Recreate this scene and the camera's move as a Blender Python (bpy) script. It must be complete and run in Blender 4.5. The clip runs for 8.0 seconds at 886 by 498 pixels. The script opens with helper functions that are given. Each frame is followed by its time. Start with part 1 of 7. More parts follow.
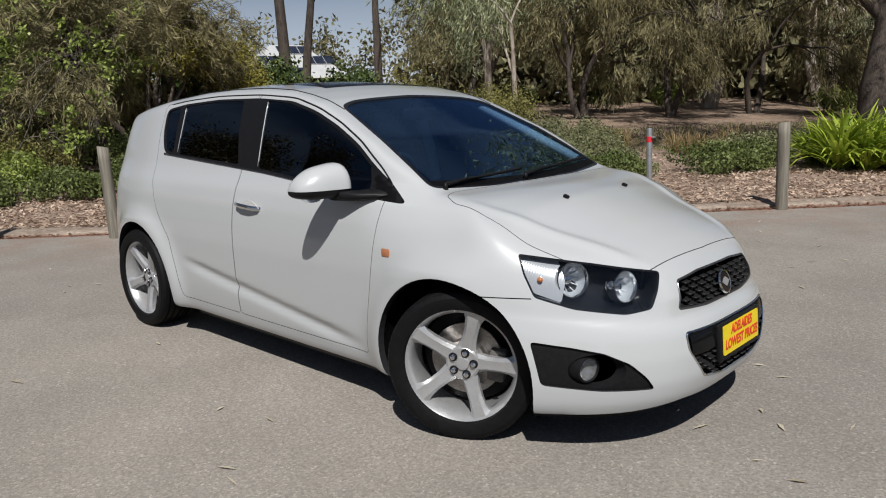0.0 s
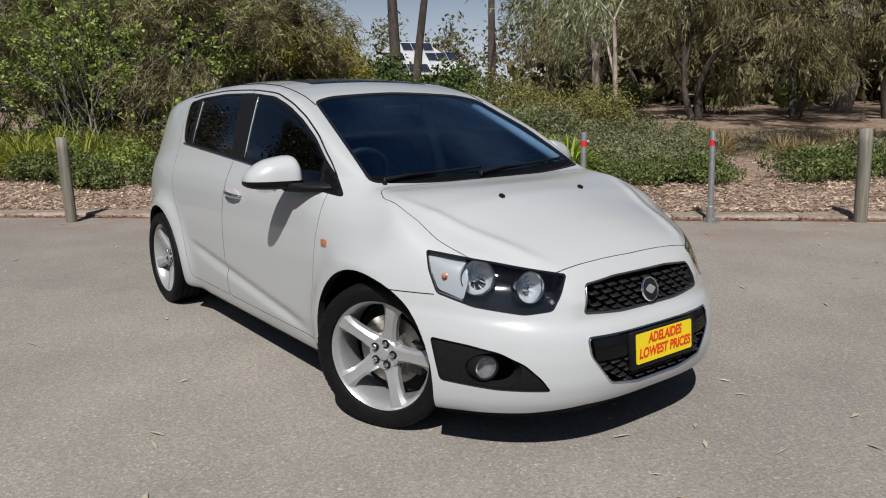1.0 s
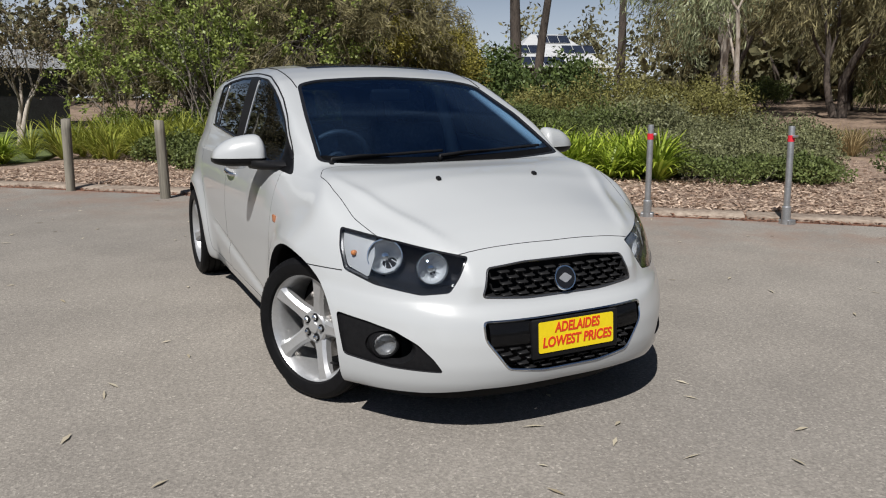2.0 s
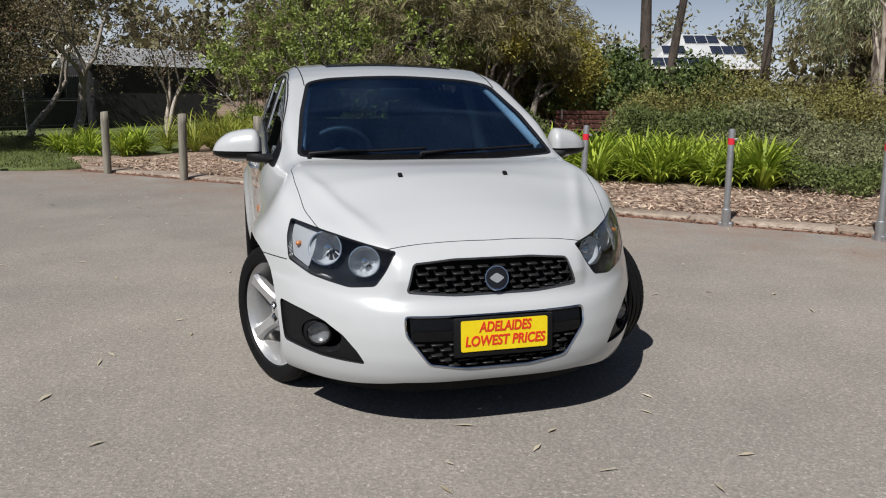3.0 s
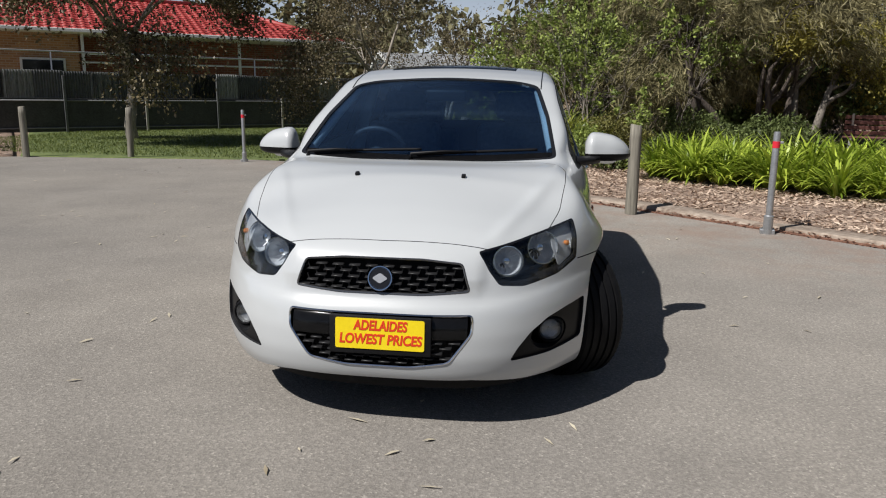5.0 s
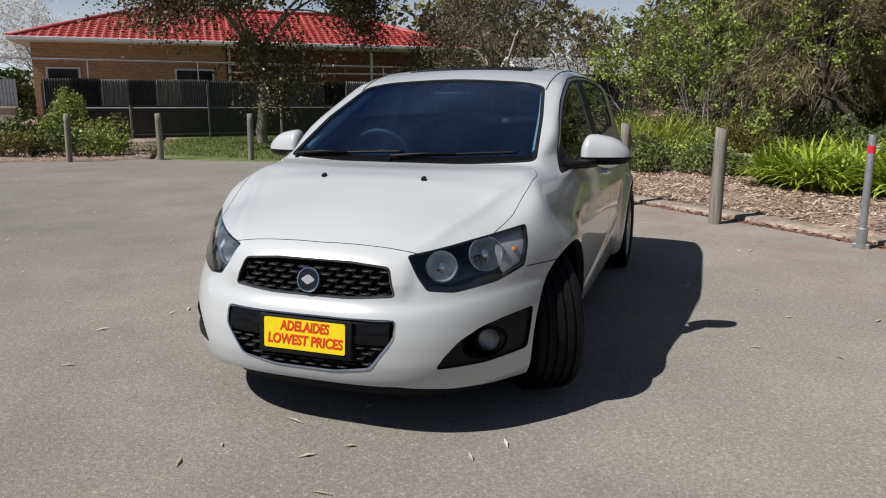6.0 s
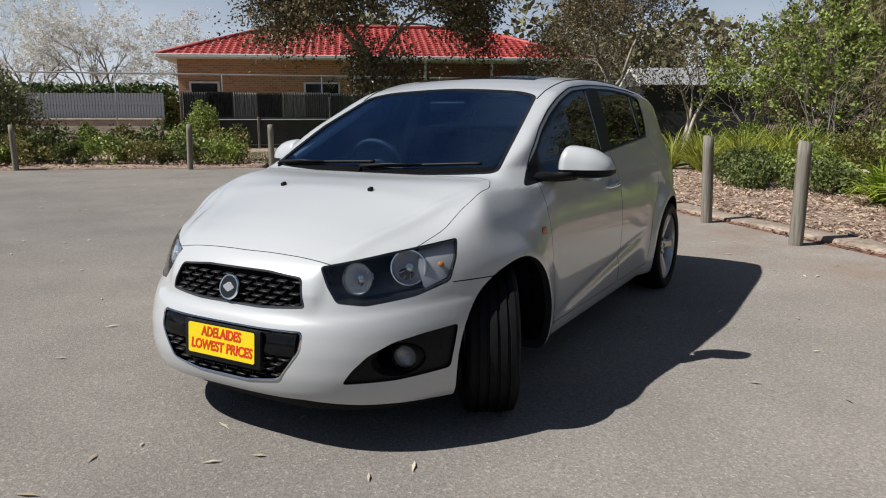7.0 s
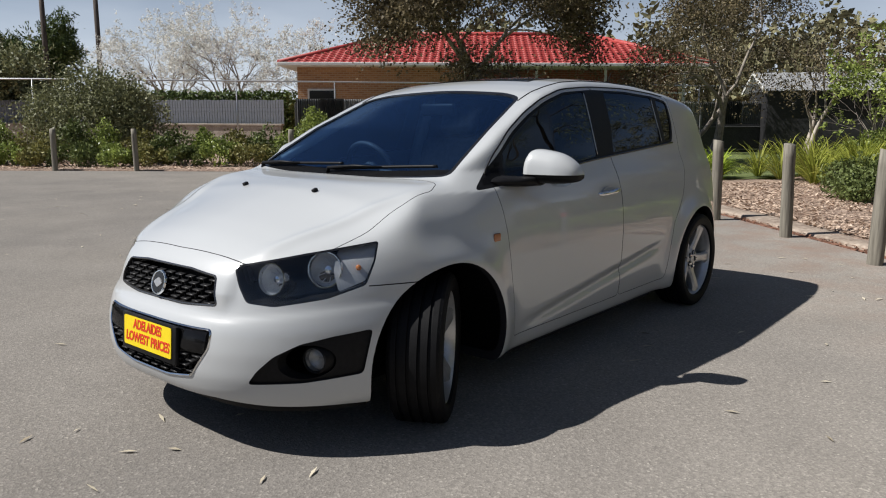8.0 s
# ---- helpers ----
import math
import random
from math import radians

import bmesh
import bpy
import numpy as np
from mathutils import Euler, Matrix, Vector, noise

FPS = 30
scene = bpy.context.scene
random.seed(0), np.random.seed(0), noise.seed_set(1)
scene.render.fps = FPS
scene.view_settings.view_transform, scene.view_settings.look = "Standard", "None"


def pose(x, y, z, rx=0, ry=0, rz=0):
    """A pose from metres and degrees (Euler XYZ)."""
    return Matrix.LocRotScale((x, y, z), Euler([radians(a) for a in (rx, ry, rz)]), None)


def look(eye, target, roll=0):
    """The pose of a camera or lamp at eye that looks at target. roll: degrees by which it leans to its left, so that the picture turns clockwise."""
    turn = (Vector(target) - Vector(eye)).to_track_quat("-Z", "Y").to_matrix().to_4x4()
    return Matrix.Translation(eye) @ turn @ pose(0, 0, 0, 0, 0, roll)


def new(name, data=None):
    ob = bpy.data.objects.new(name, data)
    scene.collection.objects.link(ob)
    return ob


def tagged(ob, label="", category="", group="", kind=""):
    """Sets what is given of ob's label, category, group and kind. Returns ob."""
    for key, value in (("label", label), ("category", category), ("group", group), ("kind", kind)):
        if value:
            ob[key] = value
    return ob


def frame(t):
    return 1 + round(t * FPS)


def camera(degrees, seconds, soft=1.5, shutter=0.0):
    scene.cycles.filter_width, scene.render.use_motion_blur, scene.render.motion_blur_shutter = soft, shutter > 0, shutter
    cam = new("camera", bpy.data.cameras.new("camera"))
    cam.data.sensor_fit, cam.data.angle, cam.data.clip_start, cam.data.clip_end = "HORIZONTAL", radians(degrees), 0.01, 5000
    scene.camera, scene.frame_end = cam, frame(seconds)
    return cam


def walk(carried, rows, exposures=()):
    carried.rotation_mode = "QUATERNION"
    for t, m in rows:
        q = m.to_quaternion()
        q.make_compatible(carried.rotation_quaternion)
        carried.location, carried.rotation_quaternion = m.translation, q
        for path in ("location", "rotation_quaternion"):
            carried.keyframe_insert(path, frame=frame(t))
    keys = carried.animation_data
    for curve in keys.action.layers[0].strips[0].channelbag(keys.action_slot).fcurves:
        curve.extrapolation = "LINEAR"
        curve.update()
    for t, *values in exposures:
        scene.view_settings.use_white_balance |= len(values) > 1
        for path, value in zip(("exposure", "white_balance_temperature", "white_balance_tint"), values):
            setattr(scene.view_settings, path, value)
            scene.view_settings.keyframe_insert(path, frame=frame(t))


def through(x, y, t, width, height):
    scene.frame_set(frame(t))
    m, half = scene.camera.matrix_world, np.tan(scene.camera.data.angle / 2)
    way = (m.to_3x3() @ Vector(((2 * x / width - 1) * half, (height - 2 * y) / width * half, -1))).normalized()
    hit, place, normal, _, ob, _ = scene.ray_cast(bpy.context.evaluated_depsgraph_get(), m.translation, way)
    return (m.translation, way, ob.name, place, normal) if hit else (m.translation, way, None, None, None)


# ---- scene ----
cam = camera(61.7, 8.0, 1.1)
PATH = [
    (0, (3.119, -2.754, 1.291), (1.766, -1.333, 0.902), -1.9),
    (0.5, (3.419, -2.514, 1.281), (1.954, -1.208, 0.897), -1.4),
    (1, (3.679, -2.236, 1.275), (2.111, -1.057, 0.887), -0.9),
    (1.5, (3.917, -1.906, 1.256), (2.25, -0.873, 0.861), -0.4),
    (1.7, (4.018, -1.768, 1.234), (2.314, -0.799, 0.835), -0.3),
    (3, (4.449, -0.889, 1.217), (2.562, -0.362, 0.816), 0.5),
    (3.5, (4.562, -0.52, 1.223), (2.633, -0.181, 0.819), 0.7),
    (4, (4.568, -0.145, 1.225), (2.614, -0.01, 0.820), 0.9),
    (4.5, (4.587, 0.234, 1.220), (2.63, 0.157, 0.816), 0.8),
    (5, (4.549, 0.605, 1.230), (2.611, 0.321, 0.826), 0.6),
    (6.5, (4.107, 1.668, 1.207), (2.322, 0.85, 0.829), -0.1),
    (7, (3.893, 1.99, 1.203), (2.186, 1.012, 0.842), -0.0),
    (7.5, (3.677, 2.312, 1.192), (2.059, 1.188, 0.843), 0.2),
    (8, (3.41, 2.544, 1.180), (1.888, 1.292, 0.837), 0.2),
]
walk(cam, [(t, look(eye, target, roll)) for t, eye, target, roll in PATH], [(0, -0.07), (1.5, -0.01), (3.5, 0.06), (5.0, 0.14), (6.5, 0.22), (8, 0.33)])

# ---- light: a clear spring sky with thin cloud, and the sun ----
SUN_AZ, SUN_EL = -44.0, 50.0
world = bpy.data.worlds.new("sky")
scene.world = world
world.use_nodes = True
wn, wl = world.node_tree.nodes, world.node_tree.links
sky = wn.new("ShaderNodeTexSky")
sky.sky_type, sky.sun_disc = "NISHITA", False
sky.sun_elevation, sky.sun_rotation = radians(SUN_EL), radians(90 - SUN_AZ)
sky.air_density, sky.dust_density, sky.ozone_density = 0.6, 0.3, 1.2
coord = wn.new("ShaderNodeTexCoord")
mapping = wn.new("ShaderNodeMapping")
mapping.inputs["Scale"].default_value = (1.0, 1.0, 3.0)
cloud = wn.new("ShaderNodeTexNoise")
cloud.inputs["Scale"].default_value, cloud.inputs["Detail"].default_value = 2.6, 7.0
ramp = wn.new("ShaderNodeValToRGB")
ramp.color_ramp.elements[0].position, ramp.color_ramp.elements[1].position = 0.45, 0.70
ramp.color_ramp.elements[1].color = (0.2, 0.2, 0.2, 1)
white = wn.new("ShaderNodeRGB")
white.outputs[0].default_value = (12.2, 13.2, 14.6, 1)
mixc = wn.new("ShaderNodeMix")
mixc.data_type = "RGBA"
wl.new(coord.outputs["Generated"], mapping.inputs["Vector"])
wl.new(mapping.outputs["Vector"], cloud.inputs["Vector"])
wl.new(cloud.outputs["Fac"], ramp.inputs["Fac"])
# thin cloud that thickens towards the horizon all round
parts = wn.new("ShaderNodeSeparateXYZ")
wl.new(coord.outputs["Generated"], parts.inputs["Vector"])
haze = wn.new("ShaderNodeMapRange")
haze.inputs["From Min"].default_value, haze.inputs["From Max"].default_value = 0.0, 0.20
haze.inputs["To Min"].default_value, haze.inputs["To Max"].default_value = 0.95, 0.0
wl.new(parts.outputs["Z"], haze.inputs["Value"])
veil = wn.new("ShaderNodeMath")
veil.operation, veil.use_clamp = "MULTIPLY_ADD", True
veil.inputs[1].default_value = 1.0
wl.new(ramp.outputs["Color"], veil.inputs[0])
wl.new(haze.outputs["Result"], veil.inputs[2])
wl.new(veil.outputs[0], mixc.inputs["Factor"])
wl.new(sky.outputs["Color"], mixc.inputs["A"])
wl.new(white.outputs[0], mixc.inputs["B"])
wl.new(mixc.outputs["Result"], wn["Background"].inputs["Color"])
wn["Background"].inputs["Strength"].default_value = 0.05
sun = new("sun", bpy.data.lights.new("sun", "SUN"))
sun.data.energy, sun.data.angle, sun.data.color = 5.0, radians(0.55), (1.0, 0.97, 0.935)
sun_dir = Vector((math.cos(radians(SUN_EL)) * math.cos(radians(SUN_AZ)), math.cos(radians(SUN_EL)) * math.sin(radians(SUN_AZ)), math.sin(radians(SUN_EL))))
sun.matrix_world = look(sun_dir * 60, (0, 0, 0))

# ---- materials ----
def material(name, color, rough=0.6, metal=0.0, spec=0.5, coat=0.0, coat_rough=0.05):
    """A principled material; returns it with its node tree and shader."""
    m = bpy.data.materials.new(name)
    m.use_nodes = True
    b = m.node_tree.nodes["Principled BSDF"]
    b.inputs["Base Color"].default_value = (*color, 1)
    b.inputs["Roughness"].default_value, b.inputs["Metallic"].default_value = rough, metal
    b.inputs["Specular IOR Level"].default_value = spec
    b.inputs["Coat Weight"].default_value, b.inputs["Coat Roughness"].default_value = coat, coat_rough
    return m


def node(m, kind, **values):
    n = m.node_tree.nodes.new(kind)
    for key, value in values.items():
        n.inputs[key.replace("_", " ")].default_value = value
    return n


def link(m, a, b):
    m.node_tree.links.new(a, b)


def shader(m):
    return m.node_tree.nodes["Principled BSDF"]


def colours(m, source, stops):
    """A colour ramp on source: stops are (position, rgb)."""
    r = m.node_tree.nodes.new("ShaderNodeValToRGB")
    while len(r.color_ramp.elements) < len(stops):
        r.color_ramp.elements.new(0.5)
    for e, (p, c) in zip(r.color_ramp.elements, stops):
        e.position, e.color = p, (*c, 1)
    link(m, source, r.inputs["Fac"])
    return r.outputs["Color"]


def mix(m, fac, a, b, blend="MIX"):
    n = m.node_tree.nodes.new("ShaderNodeMix")
    n.data_type, n.blend_type = "RGBA", blend
    for key, value in (("Factor", fac), ("A", a), ("B", b)):
        if isinstance(value, (int, float)):
            n.inputs[key].default_value = value
        elif isinstance(value, tuple):
            n.inputs[key].default_value = (*value, 1)
        else:
            link(m, value, n.inputs[key])
    return n.outputs["Result"]


def place(m, scale=(1, 1, 1), turn=(0, 0, 0)):
    """Object coordinates in metres."""
    c, p = node(m, "ShaderNodeTexCoord"), node(m, "ShaderNodeMapping", Scale=scale, Rotation=turn)
    link(m, c.outputs["Object"], p.inputs["Vector"])
    return p.outputs["Vector"]


def noisy(m, vector, scale, detail=4.0, rough=0.6):
    n = node(m, "ShaderNodeTexNoise", Scale=scale, Detail=detail, Roughness=rough)
    link(m, vector, n.inputs["Vector"])
    return n.outputs["Fac"]


def relief(m, height, strength, distance):
    n = node(m, "ShaderNodeBump", Strength=strength, Distance=distance)
    link(m, height, n.inputs["Height"])
    link(m, n.outputs["Normal"], shader(m).inputs["Normal"])


def mottled(name, dark, light, scale, rough=0.7, bump=0.3, depth=0.01, stretch=(1, 1, 1), fine=8.0, metal=0.0):
    """A surface with coarse patches and fine grain."""
    m = material(name, light, rough, metal)
    v = place(m, stretch)
    a, b = noisy(m, v, scale), noisy(m, v, scale * fine, 3.0)
    both = mix(m, 0.5, a, b)
    link(m, colours(m, both, [(0.36, dark), (0.64, light)]), shader(m).inputs["Base Color"])
    relief(m, b, bump, depth)
    return m


def leafy(name, dark, light, rough=0.5, through=0.25):
    """Leaves: each its own shade, some light passing through."""
    m = material(name, light, rough, spec=0.22)
    g = node(m, "ShaderNodeNewGeometry")
    patches = colours(m, noisy(m, place(m), 1.9, 2.0), [(0.36, (0.0, 0.0, 0.0)), (0.64, (1.0, 1.0, 1.0))])
    each = mix(m, 0.42, g.outputs["Random Per Island"], patches)
    c = colours(m, each, [(0.0, dark), (0.55, tuple((p + q) / 2 for p, q in zip(dark, light))), (1.0, light)])
    link(m, c, shader(m).inputs["Base Color"])
    t = node(m, "ShaderNodeBsdfTranslucent")
    link(m, c, t.inputs["Color"])
    s = node(m, "ShaderNodeMixShader", Fac=through)
    link(m, shader(m).outputs[0], s.inputs[1])
    link(m, t.outputs[0], s.inputs[2])
    link(m, s.outputs[0], m.node_tree.nodes["Material Output"].inputs["Surface"])
    return m


def tinted_glass(name, tint, least=0.04, sheen=(1, 1, 1)):
    """A clear pane: tinted light passes, the rest is mirrored, the more the flatter it is seen."""
    m = bpy.data.materials.new(name)
    m.use_nodes = True
    m.node_tree.nodes.remove(shader(m))
    t = node(m, "ShaderNodeBsdfTransparent", Color=(*tint, 1))
    g = node(m, "ShaderNodeBsdfGlossy", Color=(*sheen, 1), Roughness=0.012)
    f, s = node(m, "ShaderNodeLayerWeight", Blend=0.5), node(m, "ShaderNodeMixShader")
    p = m.node_tree.nodes.new("ShaderNodeMath")
    p.operation = "POWER"
    link(m, f.outputs["Facing"], p.inputs[0])
    p.inputs[1].default_value = 5.0
    q = m.node_tree.nodes.new("ShaderNodeMath")
    q.operation = "MULTIPLY_ADD"
    link(m, p.outputs[0], q.inputs[0])
    q.inputs[1].default_value, q.inputs[2].default_value = 1.0 - least, least
    link(m, q.outputs[0], s.inputs[0])
    link(m, t.outputs[0], s.inputs[1])
    link(m, g.outputs[0], s.inputs[2])
    link(m, s.outputs[0], m.node_tree.nodes["Material Output"].inputs["Surface"])
    return m


def asphalt_material():
    m = material("asphalt", (0.16, 0.155, 0.145), 0.9, spec=0.22)
    v = place(m)
    stones = node(m, "ShaderNodeTexVoronoi", Scale=130.0)
    link(m, v, stones.inputs["Vector"])
    grain, patch, wide = noisy(m, v, 60, 5.0, 0.75), noisy(m, v, 1.3, 5.0), noisy(m, v, 0.25, 3.0)
    base = colours(m, stones.outputs["Color"], [(0.0, (0.15, 0.14, 0.13)), (0.5, (0.245, 0.23, 0.212)), (0.82, (0.345, 0.325, 0.298)), (1.0, (0.62, 0.59, 0.53))])
    base = mix(m, 0.5, base, colours(m, grain, [(0.3, (0.14, 0.13, 0.12)), (0.7, (0.375, 0.35, 0.318))]))
    base = mix(m, 0.6, base, colours(m, patch, [(0.35, (0.80, 0.78, 0.75)), (0.68, (1.08, 1.06, 1.02))]), "MULTIPLY")
    base = mix(m, 0.7, base, colours(m, wide, [(0.35, (0.84, 0.82, 0.80)), (0.65, (1.1, 1.06, 1.0))]), "MULTIPLY")
    # reddish bark dust swept up in drifts along the kerb
    across = m.node_tree.nodes.new("ShaderNodeVectorMath")
    across.operation = "DOT_PRODUCT"
    across.inputs[1].default_value = (-0.714, 0.70, 0.0)
    link(m, v, across.inputs[0])
    near = node(m, "ShaderNodeMapRange", From_Min=1.7, From_Max=3.75)
    link(m, across.outputs["Value"], near.inputs["Value"])
    drift = colours(m, noisy(m, v, 1.7, 6.0, 0.7), [(0.42, (0.0, 0.0, 0.0)), (0.66, (0.75, 0.75, 0.75))])
    dust = m.node_tree.nodes.new("ShaderNodeMath")
    dust.operation = "MULTIPLY"
    link(m, near.outputs["Result"], dust.inputs[0])
    link(m, drift, dust.inputs[1])
    base = mix(m, dust.outputs[0], base, (0.23, 0.145, 0.105))
    base = mix(m, 1.0, base, (0.965, 0.98, 1.0), "MULTIPLY")
    link(m, base, shader(m).inputs["Base Color"])
    shader(m).inputs["Diffuse Roughness"].default_value = 0.42
    relief(m, mix(m, 0.5, stones.outputs["Distance"], grain), 0.7, 0.005)
    return m


ASPHALT = asphalt_material()
MULCH = mottled("bark_mulch", (0.13, 0.083, 0.058), (0.54, 0.40, 0.31), 9, 0.9, 0.9, 0.03)
SOIL = mottled("leaf_litter_soil", (0.13, 0.085, 0.06), (0.34, 0.25, 0.18), 1.2, 0.95, 0.6, 0.03)
CONCRETE = mottled("worn_concrete", (0.27, 0.225, 0.18), (0.50, 0.44, 0.37), 3, 0.85, 0.4, 0.006)
LITTER = mottled("red_bark_litter", (0.12, 0.05, 0.03), (0.33, 0.16, 0.10), 14, 0.95, 0.8, 0.02)
LAWN = mottled("lawn_soil", (0.05, 0.08, 0.02), (0.16, 0.19, 0.06), 3, 0.9, 0.6, 0.03)
GRASS = leafy("grass_blades", (0.035, 0.06, 0.012), (0.22, 0.25, 0.07))
WEATHERED = mottled("weathered_timber", (0.11, 0.10, 0.08), (0.29, 0.265, 0.215), 9, 0.85, 0.6, 0.006, (1, 1, 0.07), 5)
GALVANISED = mottled("galvanised_steel", (0.36, 0.37, 0.38), (0.56, 0.57, 0.58), 20, 0.42, 0.1, 0.002, metal=0.75)
RED_BAND = material("red_reflective_band", (0.72, 0.03, 0.05), 0.4)

# ---- building helpers ----
def mesh_of(name, bm, mat):
    me = bpy.data.meshes.new(name)
    bm.to_mesh(me)
    bm.free()
    for m in mat if isinstance(mat, (list, tuple)) else [mat]:
        me.materials.append(m)
    return me


def raw_mesh(name, verts, faces, mat, smooth=False):
    me = bpy.data.meshes.new(name)
    me.from_pydata([tuple(v) for v in verts], [], [tuple(f) for f in faces])
    for m in mat if isinstance(mat, (list, tuple)) else [mat]:
        me.materials.append(m)
    if smooth:
        me.polygons.foreach_set("use_smooth", [True] * len(me.polygons))
    return me


def part(name, source, mat, parent, label="", m=None):
    """Links a bmesh or a mesh as one object under a thing or a part."""
    me = source if isinstance(source, bpy.types.Mesh) else mesh_of(name, source, mat)
    ob = new(name, me)
    ob.parent = parent
    if m is not None:
        ob.matrix_basis = m
    return tagged(ob, label)


def thing(name, label, category, group="", m=None, kind=""):
    ob = tagged(new(name), label, category, group, kind)
    ob.empty_display_size = 0.1
    if m is not None:
        ob.matrix_basis = m
    return ob


def smooth(bm, angle=35):
    for f in bm.faces:
        f.smooth = True
    for e in bm.edges:
        if len(e.link_faces) == 2 and e.calc_face_angle(0) > radians(angle):
            e.smooth = False
    return bm


def box(bm, size, m=Matrix(), bevel=0.0, seg=2):
    """A box of that size about m, with rounded edges."""
    made = bmesh.ops.create_cube(bm, size=1.0, matrix=m @ Matrix.Diagonal((*size, 1)))
    if bevel:
        edges = list({e for v in made["verts"] for e in v.link_edges})
        bmesh.ops.bevel(bm, geom=edges, offset=bevel, segments=seg, profile=0.5, affect="EDGES")
    return bm


def tube(bm, points, radii, sides=8, cap=True):
    """A tapering tube along points."""
    pts = [Vector(p) for p in points]
    rings, side = [], Vector((0.31, 0.95, 0.05))
    for i, p in enumerate(pts):
        d = (pts[min(i + 1, len(pts) - 1)] - pts[max(i - 1, 0)]).normalized()
        u = d.cross(side)
        if u.length < 0.05:
            u = d.cross(Vector((1, 0, 0)))
        u.normalize()
        w = d.cross(u)
        side = u.cross(d)
        r = radii[i] if isinstance(radii, (list, tuple)) else radii
        rings.append([bm.verts.new(p + r * (math.cos(a) * u + math.sin(a) * w)) for a in (2 * math.pi * k / sides for k in range(sides))])
    for a, b in zip(rings, rings[1:]):
        for k in range(sides):
            f = bm.faces.new((a[k], a[(k + 1) % sides], b[(k + 1) % sides], b[k]))
            f.smooth = True
    if cap:
        bm.faces.new(rings[0][::-1])
        bm.faces.new(rings[-1])
    return bm


def spin(bm, profile, m=Matrix(), sides=48, close=False):
    """A body of revolution about m's z axis. profile: (radius, z)."""
    rings = [[bm.verts.new(m @ Vector((r * math.cos(2 * math.pi * k / sides), r * math.sin(2 * math.pi * k / sides), z))) for k in range(sides)] for r, z in profile]
    pairs = list(zip(rings, rings[1:])) + ([(rings[-1], rings[0])] if close else [])
    for a, b in pairs:
        for k in range(sides):
            bm.faces.new((a[k], a[(k + 1) % sides], b[(k + 1) % sides], b[k]))
    if not close:
        for ring in (rings[0][::-1], rings[-1]):
            bm.faces.new(ring)
    bmesh.ops.recalc_face_normals(bm, faces=bm.faces)
    return bm


def slab(bm, outline, low, high, m=Matrix()):
    """A prism: outline in m's xy, from low to high along m's z."""
    a = [bm.verts.new(m @ Vector((x, y, low))) for x, y in outline]
    b = [bm.verts.new(m @ Vector((x, y, high))) for x, y in outline]
    fs = [bm.faces.new(a), bm.faces.new(b)] + [bm.faces.new((a[i], a[(i + 1) % len(a)], b[(i + 1) % len(b)], b[i])) for i in range(len(a))]
    bmesh.ops.recalc_face_normals(bm, faces=fs)
    return bm


def rounded(outline, radius, steps=4):
    """Rounds the corners of a closed outline."""
    out, n = [], len(outline)
    for i in range(n):
        p, a, b = Vector(outline[i]), Vector(outline[i - 1]), Vector(outline[(i + 1) % n])
        ra, rb = min(radius, (a - p).length * 0.45), min(radius, (b - p).length * 0.45)
        s, e = p + (a - p).normalized() * ra, p + (b - p).normalized() * rb
        for k in range(steps + 1):
            t = k / steps
            out.append(tuple((1 - t) ** 2 * s + 2 * t * (1 - t) * p + t * t * e))
    return out


def grown(outline, d):
    """An outline moved outwards by d."""
    n = len(outline)
    area = sum(outline[i - 1][0] * outline[i][1] - outline[i][0] * outline[i - 1][1] for i in range(n))
    s, out = (1 if area > 0 else -1), []
    for i in range(n):
        p, a, b = Vector(outline[i]), Vector(outline[i - 1]), Vector(outline[(i + 1) % n])
        u, w = (p - a).normalized(), (b - p).normalized()
        na, nb = Vector((u.y, -u.x)) * s, Vector((w.y, -w.x)) * s
        mid = na + nb
        mid = mid / max(mid.dot(mid), 0.6) * 2
        out.append(tuple(p + mid * d))
    return out

# ---- ground: one sheet, a car park with a worn edge, planted beds and lawn ----
ALONG, ACROSS = Vector((0.70, 0.714, 0)).normalized(), Vector((-0.714, 0.70, 0)).normalized()
EDGE = Vector((-3.6, 1.5, 0))


def beyond(x, y):
    """Metres behind the row of posts."""
    return (x - EDGE.x) * ACROSS.x + (y - EDGE.y) * ACROSS.y


def rise(x, y):
    """The park climbs gently away from the car park."""
    s = np.clip((beyond(x, y) - 8) / 28, 0, 1)
    return 1.25 * s * s * (3 - 2 * s)


